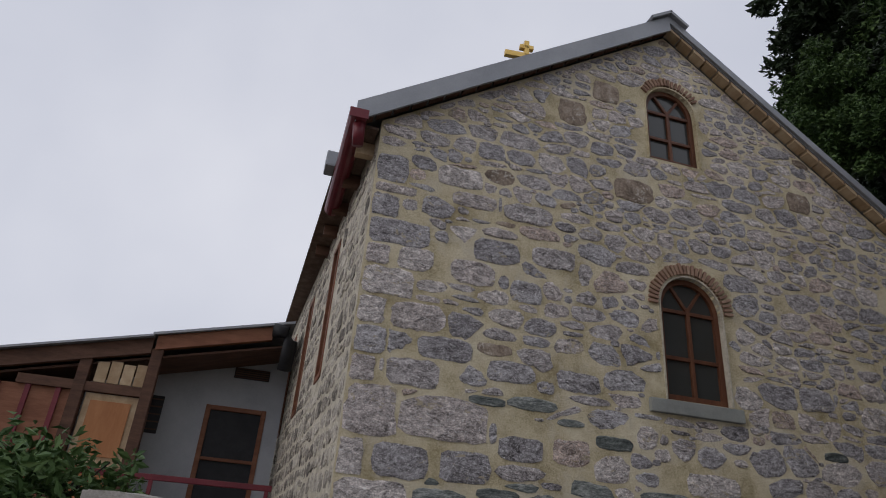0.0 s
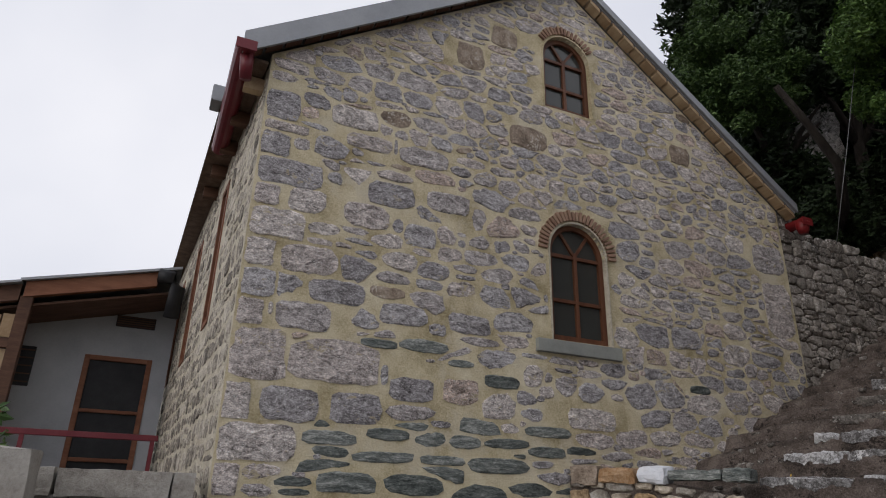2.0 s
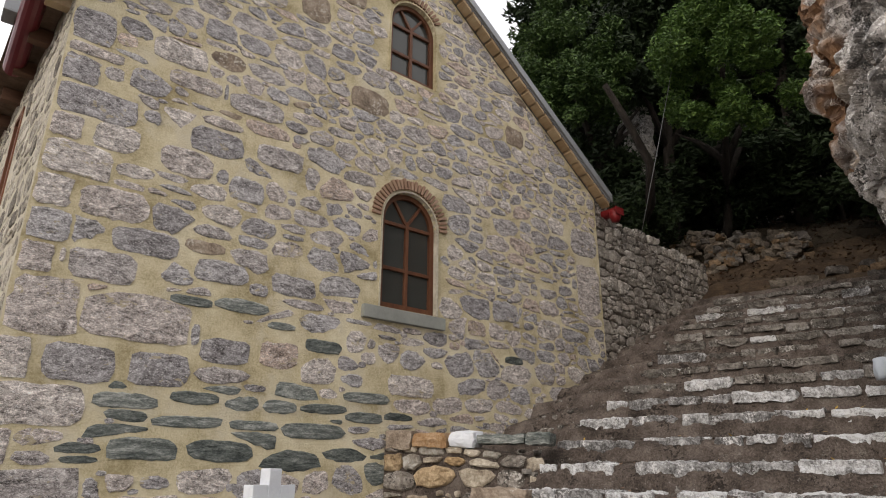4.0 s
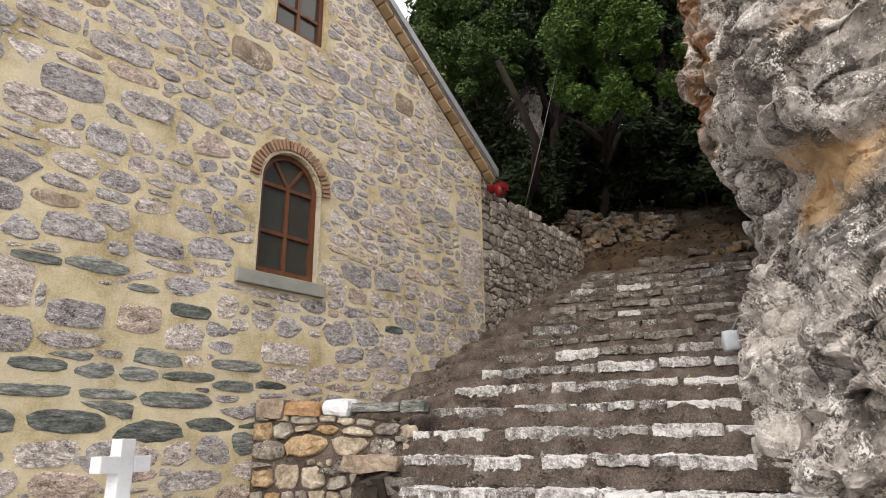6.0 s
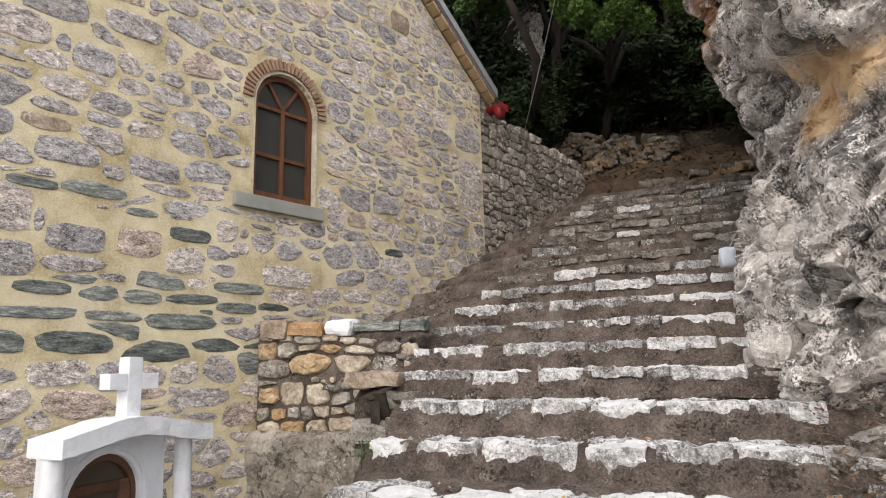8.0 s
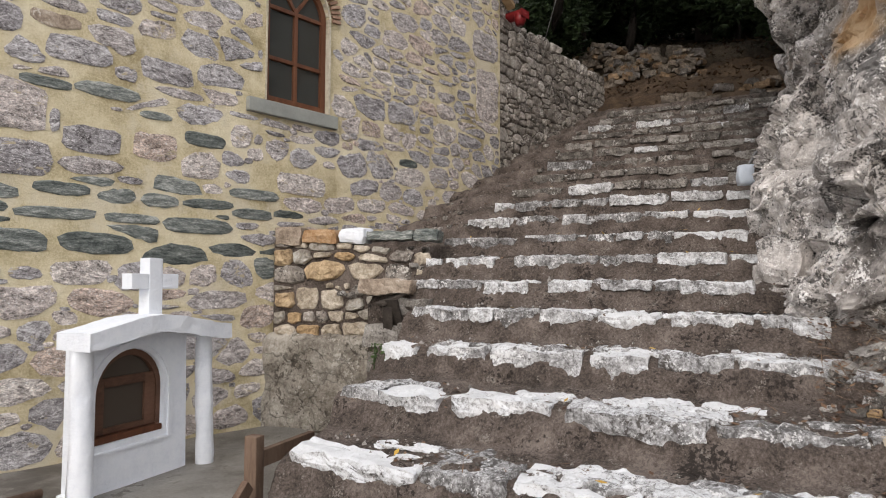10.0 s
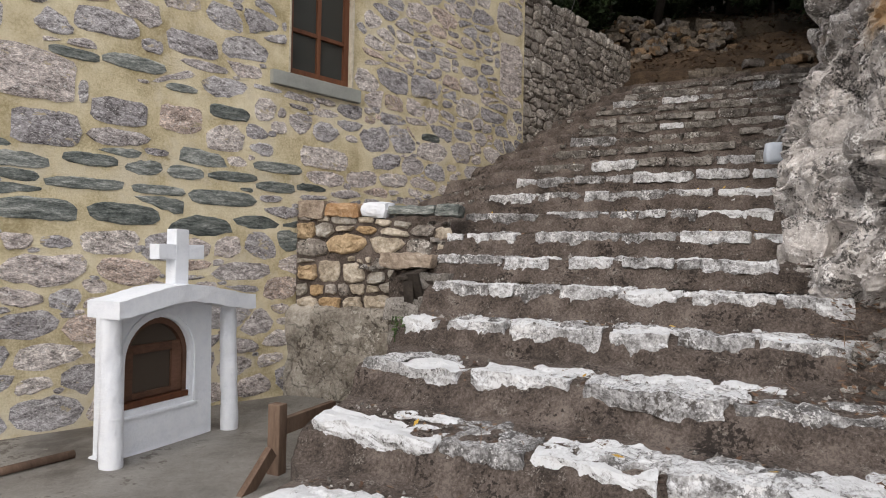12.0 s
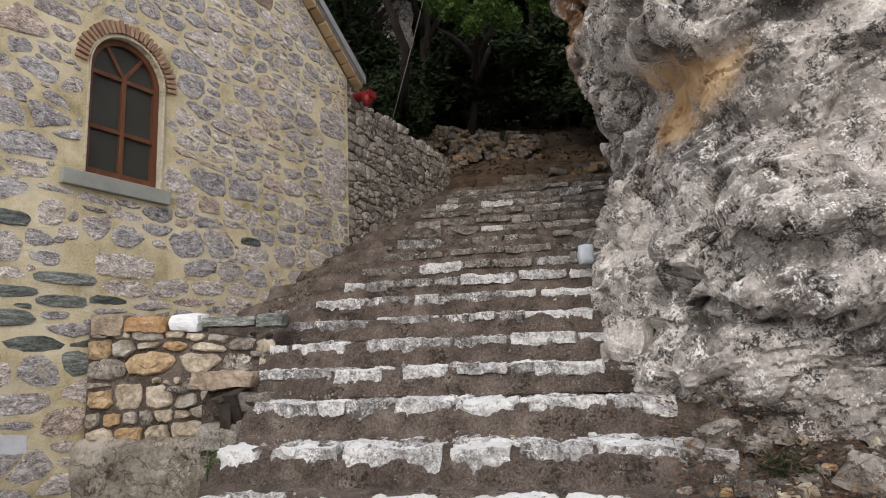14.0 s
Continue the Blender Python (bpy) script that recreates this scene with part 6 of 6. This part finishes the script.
    # terrace rail
    rail = thing("terrace_railing", "dull red metal handrail along the terrace", "railing")
    boxed("handrail", (-4.5, -0.27, 3.96, 4.02, 2.09, 2.16), M_gutter, rail, bevel=0.01)
    for x in (-0.33, -1.7, -3.1):
        boxed("post", (x - 0.025, x + 0.025, 3.965, 4.015, 1.15, 2.10), M_gutter, rail, bevel=0.006)
    boxed("lower_rail", (-4.5, -0.27, 3.97, 4.01, 1.6, 1.65), M_gutter, rail, bevel=0.006)
    boxed("terrace", (-7.0, -0.02, 0.3, 9.0, 0.0, 1.2), M_concrete, bevel=0)
    tagged(bpy.data.objects["terrace"], "concrete terrace in front of the house", "terrace", kind="structure")
    # black bundle of pipe where the porch roof meets the church
    tube("roof_pipe", [(-0.62, 4.22, 4.25), (-0.45, 4.2, 4.24), (-0.36, 4.2, 4.10), (-0.38, 4.25, 3.7)], 0.1, M_black, ho, "black rubber rain pipe", 10)


build_house()


def build_parapet():
    rng = random.Random(8)
    pa = thing("terrace_wall_with_cap", "rough stone terrace wall with a light grey cap", "stone wall")
    to_w, length = wall_frame((-5.0, -0.35), (-0.10, -0.20))
    solid("wall_core", to_w, [(0, 0.0), (length, 0.0), (length, 1.46), (0, 1.46)], 0.55, M_concrete, pa)
    keep = lambda u, v, hw, hh: v + hh < 1.5
    made = [stone(rng, c, 0.03, rng.uniform(0.02, 0.05), 12, 3.0, 0.1) for c in rubble(rng, 0, length, 0.1, 1.46, lambda v, r: r.uniform(0.15, 0.25), lambda v, r: r.uniform(0.9, 2.0), keep)]
    lay(made, pa, to_w, lambda u, v, i: M_dry, "wall_stone", 120, "rubble_facing")
    u = 0.0
    while u < length:
        w = rng.uniform(0.5, 0.9)
        vs, fs = boulder(rng, min(w, length - u) * 0.99, 0.6, 0.16, 3, 0.06, 0.93)
        c = Vector(to_w(u + min(w, length - u) / 2, 1.53, -0.24))
        mesh_ob("cap_stone", [c + v for v in vs], fs, M_cap, pa, smooth=False)
        u += w
    # squared block standing on the wall's end
    vs, fs = boulder(rng, 0.5, 0.40, 0.40, 4, 0.09, 0.8)
    bl = mesh_ob("stone_block", [Vector((-1.20, -0.62, 1.50)) + v for v in vs], fs, M_cap)
    tagged(bl, "squared light grey stone block on the terrace wall", "stone block")


build_parapet()


# ---- small things in the yard ----
def build_yard_things():
    po = thing("stub_fence", "short weathered brown timber post with two slanting rails", "fence")
    pm = Matrix.Translation((1.705, -1.725, 0.1)) @ Matrix.Rotation(radians(20), 4, "Z")
    boxed("post", (-0.034, 0.034, -0.04, 0.04, 0.0, 0.40), M_postwood, po, bevel=0.008, m=pm)
    boxed("rail", (0.04, 0.55, -0.02, 0.02, 0.22, 0.31), M_postwood, po, bevel=0.005, m=pm)
    boxed("rail", (-0.55, -0.03, -0.065, -0.025, 0.16, 0.23), M_postwood, po, bevel=0.005, m=pm @ Matrix.Translation((-0.02, 0, 0.12)) @ Matrix.Rotation(radians(-40), 4, "Y") @ Matrix.Translation((0, 0, -0.1)))
    pole = tube("timber_pole", [(0.36, -0.82, 0.137), (1.0, -0.70, 0.14)], 0.025, M_postwood, None, "", 8)
    tagged(pole, "thin brown timber pole lying on the concrete", "pole")
    # whitewashed stone at the foot of the cliff's corner, with a grey hose behind it
    rng = random.Random(6)
    vs, fs = boulder(rng, 0.11, 0.13, 0.165, 3, 0.12, 0.72, 0.005)
    lm = Matrix.Translation((5.28, -3.17, 2.2)) @ Matrix.Rotation(radians(-60), 4, "Z")
    tagged(mesh_ob("painted_stone", [lm @ v for v in vs], fs, M_bluewhite, smooth=True), "bluish white painted stone wedged against the cliff", "stone")
    hose = tube("hose", [lm @ Vector(q) for q in ((0.05, 0.02, -0.05), (0.04, 0.06, 0.10), (0.10, 0.08, 0.2), (0.2, 0.1, 0.28), (0.26, 0.25, 0.34))], 0.014, M_wire, None, "", 8)
    tagged(hose, "grey hose along the foot of the cliff", "hose")
    # steel wire and its stake above the drystone wall
    wire = thing("guy_wire", "thin grey steel wire running up into the trees", "wire")
    tube("wire", [(7.04, -0.12, 4.6), (7.5, -0.24, 6.0), (8.45, -0.42, 8.8)], 0.0055, M_wire, wire, sides=6)


build_yard_things()


def build_planks():
    """Broken dark boards lodged between the retaining wall and the first steps."""
    rng = random.Random(14)
    for i, (x, y, z, ln, yaw, pitch, w) in enumerate(((3.07, -1.40, 1.04, 0.36, 15, 62, 0.10), (3.02, -1.36, 1.00, 0.30, 35, 78, 0.07), (3.10, -1.36, 1.22, 0.30, -20, -24, 0.13))):
        m = Matrix.Translation((x, y, z)) @ Matrix.Rotation(radians(yaw), 4, "Z") @ Matrix.Rotation(radians(pitch), 4, "Y")
        bm = bmesh.new()
        box(bm, -ln / 2, ln / 2, -w / 2, w / 2, -0.012, 0.012, 0.004)
        bmesh.ops.subdivide_edges(bm, edges=[e for e in bm.edges if e.calc_length() > 0.1], cuts=4)
        for v in bm.verts:
            v.co += Vector((0.02 * noise.noise(v.co * 30) * (abs(v.co.x) > ln * 0.4), 0.006 * noise.noise(v.co * 12), 0.006 * noise.noise(v.co * 9)))
            v.co = m @ v.co
        tagged(part("broken_plank", bm, M_oldwood), "dark broken plank lodged beside the stairs", "plank", "broken planks by the stairs")


build_planks()


# ---- trees ----
def leaf_cloud(rng, clumps, per, size, spread, shape):
    """Many small leaves in clumps: shape() gives a clump's middle."""
    verts, faces = [], []
    for _ in range(clumps):
        c = shape(rng)
        r = spread * rng.uniform(0.6, 1.25)
        for _ in range(per):
            d = Vector((rng.gauss(0, 1), rng.gauss(0, 1), rng.gauss(0, 0.75)))
            p = c + d.normalized() * r * rng.random() ** 0.45
            a = Vector((rng.gauss(0, 1), rng.gauss(0, 1), rng.gauss(0, 0.6))).normalized()
            b = a.cross(Vector((rng.gauss(0, 1), rng.gauss(0, 1), rng.gauss(0, 1)))).normalized()
            s = size * rng.uniform(0.6, 1.3)
            n = len(verts)
            fold = a.cross(b) * s * 0.18
            verts += [p - a * s, p + b * s * 0.42 + fold, p + a * s, p - b * s * 0.42 + fold]
            faces += [(n, n + 1, n + 2), (n, n + 2, n + 3)]
    return verts, faces


def crown_shape(rx, ry, rz):
    def pick(rng):
        d = Vector((rng.gauss(0, 1), rng.gauss(0, 1), rng.gauss(0, 1))).normalized()
        k = rng.uniform(0.45, 1.0)
        k *= 1 + 0.35 * noise.noise(d * 2.2 + Vector((rx, ry, rz)))
        return Vector((d.x * rx * k, d.y * ry * k, d.z * rz * k))
    return pick


def build_tree(seed, base, height, crown, leaf_mat, clumps, per, size, label, lean=(0, 0), spread=0.30):
    rng = random.Random(seed)
    tree = thing("tree", label, "tree", "trees on the slope")
    bx, by, bz = base
    top = Vector((bx + lean[0], by + lean[1], bz + height))
    mid = Vector((bx + lean[0] * 0.35 + rng.uniform(-0.2, 0.2), by + lean[1] * 0.35, bz + height * 0.45))
    thick = min(0.17, 0.035 * height + 0.02)
    tube("trunk", [(bx, by, bz - 0.4), ((bx + mid.x) / 2 + 0.1, (by + mid.y) / 2, (bz + mid.z) / 2), mid, (mid + top) / 2, top], thick, M_bark, tree, sides=9, taper=0.04)
    for i in range(6):
        a = rng.uniform(0, 6.28)
        e = mid + Vector((math.cos(a) * crown[0] * 0.7, math.sin(a) * crown[1] * 0.7, rng.uniform(0.3, 0.8) * crown[2] + 0.4))
        tube("limb", [mid + Vector((0, 0, 0.12 * i)), (mid + e) / 2 + Vector((0, 0, 0.25)), e], 0.085, M_bark, tree, sides=7, taper=0.02)
    vs, fs = leaf_cloud(rng, clumps, per, size, spread, crown_shape(*crown))
    mesh_ob("crown", [top + v for v in vs], fs, leaf_mat, tree)
    return tree


# main oaks above the drystone wall, then darker growth behind and to the sides
oak = build_tree(1, (9.8, 1.9, 5.4), 3.06, (1.15, 1.1, 1.5), M_leaf, 80, 460, 0.046, "dense evergreen oak with small glossy leaves", (-1.8, -0.25), 0.25)
tube("limb", [(9.6, 1.6, 5.2), (8.95, 0.85, 5.9), (8.53, 0.52, 6.42), (8.07, 0.58, 7.09), (7.62, 0.65, 7.66)], 0.10, M_bark, oak, "bare dark limb", 8, 0.05)
build_tree(2, (10.9, 0.6, 5.6), 2.0, (1.15, 1.1, 1.2), M_leafbright, 66, 640, 0.040, "evergreen oak leaning out over the stairs with bright leaves", (-2.5, -1.6), 0.24)
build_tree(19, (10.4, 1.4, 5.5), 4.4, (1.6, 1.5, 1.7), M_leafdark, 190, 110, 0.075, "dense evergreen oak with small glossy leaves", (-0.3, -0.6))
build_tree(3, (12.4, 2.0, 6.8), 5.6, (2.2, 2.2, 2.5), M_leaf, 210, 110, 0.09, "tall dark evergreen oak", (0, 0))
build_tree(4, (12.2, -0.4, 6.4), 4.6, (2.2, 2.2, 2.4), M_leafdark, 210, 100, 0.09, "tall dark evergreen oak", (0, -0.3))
build_tree(5, (12.6, -2.4, 6.0), 3.0, (2.2, 2.0, 2.4), M_leafdark, 200, 100, 0.09, "dark growth with deep shade painted into its leaves", (0, 0))
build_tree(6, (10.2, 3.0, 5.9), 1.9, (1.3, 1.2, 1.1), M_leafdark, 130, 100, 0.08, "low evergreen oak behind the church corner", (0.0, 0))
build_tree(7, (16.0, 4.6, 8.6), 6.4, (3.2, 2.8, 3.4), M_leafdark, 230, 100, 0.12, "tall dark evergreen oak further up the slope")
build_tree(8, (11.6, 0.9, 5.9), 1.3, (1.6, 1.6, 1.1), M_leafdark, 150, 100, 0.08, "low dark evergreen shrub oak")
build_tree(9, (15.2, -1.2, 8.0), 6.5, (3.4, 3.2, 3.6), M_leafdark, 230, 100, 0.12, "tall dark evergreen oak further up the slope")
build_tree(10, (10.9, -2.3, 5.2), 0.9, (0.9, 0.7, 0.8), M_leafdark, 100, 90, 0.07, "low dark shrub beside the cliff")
build_tree(12, (10.3, 4.6, 6.2), 4.0, (1.1, 1.0, 2.3), M_leaf, 150, 110, 0.08, "narrow evergreen oak beyond the church corner")
build_tree(13, (12.2, 3.4, 6.9), 4.6, (1.7, 1.5, 2.9), M_leaf, 210, 110, 0.09, "tall evergreen oak beyond the church corner")
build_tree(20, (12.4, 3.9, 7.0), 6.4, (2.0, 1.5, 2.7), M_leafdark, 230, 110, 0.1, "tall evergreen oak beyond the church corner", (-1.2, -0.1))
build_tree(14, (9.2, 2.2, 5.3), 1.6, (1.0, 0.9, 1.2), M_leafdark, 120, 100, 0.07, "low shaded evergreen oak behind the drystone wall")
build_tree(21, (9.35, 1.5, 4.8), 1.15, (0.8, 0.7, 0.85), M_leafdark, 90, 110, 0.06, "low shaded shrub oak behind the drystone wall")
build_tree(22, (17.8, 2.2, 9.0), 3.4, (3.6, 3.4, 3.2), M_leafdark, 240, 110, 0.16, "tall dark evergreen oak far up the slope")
build_tree(15, (13.2, -3.6, 6.4), 3.0, (1.8, 1.6, 2.6), M_leafdark, 200, 100, 0.09, "dark growth behind the cliff with shade painted into its leaves")
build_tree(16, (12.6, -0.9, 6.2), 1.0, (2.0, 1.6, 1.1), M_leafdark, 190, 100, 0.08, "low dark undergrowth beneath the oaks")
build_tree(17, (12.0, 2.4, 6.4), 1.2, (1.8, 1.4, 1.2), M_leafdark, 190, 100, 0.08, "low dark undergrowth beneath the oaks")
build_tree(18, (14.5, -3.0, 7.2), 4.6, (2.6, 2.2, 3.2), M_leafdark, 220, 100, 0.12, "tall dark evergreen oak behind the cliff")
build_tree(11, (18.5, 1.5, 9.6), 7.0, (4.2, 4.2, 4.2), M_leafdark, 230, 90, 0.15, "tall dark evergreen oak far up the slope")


def build_crag():
    """A pale rock on the slope that shows between the trees."""
    rng = random.Random(17)
    vs, fs = boulder(rng, 1.3, 1.1, 4.2, 5, 0.3, 0.62, 0.05)
    m = Matrix.Translation((10.5, 2.25, 6.9)) @ Matrix.Rotation(0.6, 4, "Z")
    tagged(mesh_ob("crag", [m @ v for v in vs], fs, M_cliff), "pale limestone crag standing among the trees", "rock")


build_crag()


def build_bush(name, label, centre, size, mat, clumps, per, leaf, seed, spread=0.25, thick=0.02, root=-1):
    rng = random.Random(seed)
    bu = thing(name, label, "bush")
    c = Vector(centre)
    for i in range(6):
        a = rng.uniform(0, 6.28)
        tube("stem", [c + Vector((0, 0, root * (size[2] + 0.4 if root < 0 else size[2]))), c + Vector((math.cos(a) * size[0] * 0.4, math.sin(a) * size[1] * 0.4, -size[2] * 0.2)), c + Vector((math.cos(a) * size[0] * 0.8, math.sin(a) * size[1] * 0.8, size[2] * 0.5 * (-root)))], thick, M_bark, bu, sides=6, taper=thick * 0.3)
    vs, fs = leaf_cloud(rng, clumps, per, leaf, spread, crown_shape(*size))
    mesh_ob("foliage", [c + v for v in vs], fs, mat, bu)
    return bu


build_bush("fig_bush", "green broad-leaved bush growing on the terrace", (-2.15, 0.9, 1.76), (0.8, 0.5, 0.40), M_fig, 70, 34, 0.058, 41)
def build_weeds():
    rng = random.Random(61)
    star = Vector((4.47, -3.94, 2.75))
    tw = thing("dry_weed", "brown star of dry twigs in a crack of the cliff", "weed")
    for i in range(7):
        w = 6.28 * i / 7 + rng.uniform(-0.3, 0.3)
        tube("twig", [star + Vector((0.06, 0.02, 0)), star + Vector((-0.05, 0.085 * math.cos(w), 0.085 * math.sin(w)))], 0.004, M_dryleaf, tw, sides=5, taper=0.002)
    gw = thing("green_weed", "small green weed beside the steps", "weed")
    c = Vector((2.40, -1.90, 0.80))
    tube("stem", [c, c + Vector((0, 0, 0.16))], 0.004, M_fig, gw, sides=5, taper=0.002)
    vs, fs = leaf_cloud(rng, 6, 8, 0.016, 0.045, lambda r: Vector((r.uniform(-0.04, 0.04), r.uniform(-0.04, 0.04), r.uniform(0.02, 0.17))))
    mesh_ob("leaves", [c + v for v in vs], fs, M_leaf, gw)


build_weeds()
build_foot_rubble()
build_bush("dry_bush", "reddish dry twigs hanging from the cliff", (3.80, -4.5, 4.0), (0.40, 0.34, 0.22), M_dryleaf, 60, 150, 0.022, 42, 0.14, 0.005, 1)


# fallen leaves on the stairs
def build_fallen():
    rng = random.Random(77)
    verts, faces = [], []
    for _ in range(46):
        k = rng.randint(-1, 9)
        s = STEP_AT[k] + rng.uniform(0.12, 0.34)
        a = rng.uniform(STEP_LEFT[k] + 0.1, STEP_RIGHT[k])
        p = Vector(on_stairs(s, a, Z2 + (k - 2) * RISER + 0.02))
        w, size = rng.uniform(0, 6.28), rng.uniform(0.6, 1.0)
        d, e = Vector((math.cos(w), math.sin(w), rng.uniform(-0.2, 0.7))) * 0.028 * size, Vector((-math.sin(w), math.cos(w), rng.uniform(-0.3, 0.4))) * 0.010 * size
        n = len(verts)
        verts += [p - d, p + e, p + d, p - e]
        faces += [(n, n + 1, n + 2), (n, n + 2, n + 3)]
    tagged(mesh_ob("fallen_leaves", verts, faces, M_yellow), "yellow fallen leaves scattered on the stairs", "leaves", kind="stuff")


build_fallen()


def build_litter():
    """Grit, twigs and dry leaves: too many and too small to pick apart."""
    rng = random.Random(91)
    grit, leaf = ([], []), ([], [])
    bpy.context.view_layer.update()
    earth = bpy.data.objects["packed_earth"]

    def spot():
        k = rng.randint(-1, 15) if rng.random() < 0.6 else rng.randint(-1, 4)
        f = rng.random()
        s = STEP_AT[k] + 0.03 + f * 0.36
        a = rng.uniform(STEP_LEFT[k] - (0.0 if k < 5 else 0.8), STEP_RIGHT[k] + 0.3)
        z = Z2 + (k - 2) * RISER - 0.015
        p = Vector(on_stairs(s, a, z))
        hit, q, _, _ = earth.ray_cast((p.x, p.y, z + 0.12), (0, 0, -1))
        return q if hit else p
    for _ in range(3000):
        p, r = spot(), rng.uniform(0.004, 0.012) if rng.random() < 0.93 else rng.uniform(0.012, 0.022)
        vs, fs = grit
        n = len(vs)
        vs += [p + Vector((r * rng.uniform(0.6, 1.4), 0, 0)), p + Vector((0, r * rng.uniform(0.6, 1.4), 0)), p + Vector((-r, 0, 0)), p + Vector((0, -r, 0)), p + Vector((0, 0, r * 1.1)), p + Vector((0, 0, -r))]
        fs += [(n + i, n + (i + 1) % 4, n + 4) for i in range(4)] + [(n + (i + 1) % 4, n + i, n + 5) for i in range(4)]
    for _ in range(3400):
        p = spot() + Vector((0, 0, 0.006))
        if rng.random() < 0.3:  # drifts by the cliff
            p = Vector(on_stairs(rng.uniform(1.4, 2.3), rng.uniform(4.8, 5.6), 0)) + Vector((0, 0, 0))
            p.z = Z2 + RISER * ((up_way(p.x, p.y) - D2) / 0.45) + rng.uniform(-0.02, 0.06)
        w = rng.uniform(0, 6.28)
        twig = rng.random() < 0.3
        le, wi = (rng.uniform(0.04, 0.11), 0.0025) if twig else (rng.uniform(0.012, 0.026), rng.uniform(0.006, 0.012))
        d, e = Vector((math.cos(w), math.sin(w), rng.uniform(-0.3, 0.5))) * le, Vector((-math.sin(w), math.cos(w), rng.uniform(-0.3, 0.3))) * wi
        vs, fs = leaf
        n = len(vs)
        vs += [p - d, p + e, p + d, p - e]
        fs += [(n, n + 1, n + 2), (n, n + 2, n + 3)]
    for i in range(5200):
        x, y = rng.uniform(2.3, 3.6), rng.uniform(-5.8, -4.25)
        hit, p, nrm, _ = earth.ray_cast((x, y, 4.0), (0, 0, -1))
        if not hit or noise.noise((x * 2.2, y * 2.2, 3)) < -0.25 + 0.9 * sstep(-4.5, -4.25, y):
            continue
        if i % 4 == 0:
            r = rng.uniform(0.004, 0.017)
            vs, fs = grit
            n = len(vs)
            vs += [p + Vector((r * rng.uniform(0.6, 1.4), 0, 0)), p + Vector((0, r * rng.uniform(0.6, 1.4), 0)), p + Vector((-r, 0, 0)), p + Vector((0, -r, 0)), p + Vector((0, 0, r * 0.8)), p + Vector((0, 0, -r))]
            fs += [(n + a, n + (a + 1) % 4, n + 4) for a in range(4)] + [(n + (a + 1) % 4, n + a, n + 5) for a in range(4)]
            continue
        w, le = rng.uniform(0, 6.28), rng.uniform(0.008, 0.022)
        p = p + Vector((0, 0, rng.uniform(0.003, 0.014)))
        d, e = Vector((math.cos(w), math.sin(w), rng.uniform(-0.3, 0.5))) * le, Vector((-math.sin(w), math.cos(w), rng.uniform(-0.3, 0.3))) * le * 0.4
        vs, fs = leaf
        n = len(vs)
        vs += [p - d, p + e, p + d, p - e]
        fs += [(n, n + 1, n + 2), (n, n + 2, n + 3)]
    tagged(mesh_ob("grit", *grit, M_stepgrey), "grit and small gravel on the stairs", "gravel", kind="stuff")
    tagged(mesh_ob("dry_litter", *leaf, M_dryleaf), "dry brown leaves and twigs on the stairs", "leaf litter", kind="stuff")
    # litter beyond the stairs, under the trees
    verts, faces = [], []
    for _ in range(5000):
        x, y = rng.uniform(8.5, 13), rng.uniform(-3, 3.5)
        if up_way(x, y) < 8.9:
            continue
        p = Vector((x, y, hill_z(x, y) + rng.uniform(0.0, 0.08)))
        if rng.random() < 0.35:
            f = rng.random()
            p = Vector(on_stairs(8.05 + 2.0 * f, rng.uniform(0.6, 5.2), 3.64 + 1.45 * f ** 0.9))
        w, le = rng.uniform(0, 6.28), rng.uniform(0.015, 0.045)
        d, e = Vector((math.cos(w), math.sin(w), rng.uniform(-0.3, 0.5))) * le, Vector((-math.sin(w), math.cos(w), rng.uniform(-0.3, 0.3))) * le * 0.5
        n = len(verts)
        verts += [p - d, p + e, p + d, p - e]
        faces += [(n, n + 1, n + 2), (n, n + 2, n + 3)]
    tagged(mesh_ob("forest_litter", verts, faces, M_dryleaf), "reddish brown leaf litter under the trees", "leaf litter", kind="stuff")


build_litter()

# ---- the many stones, last ----
build_retaining()
build_rubble_bank()
build_drystone()
build_gable_stones()
build_side_stones()
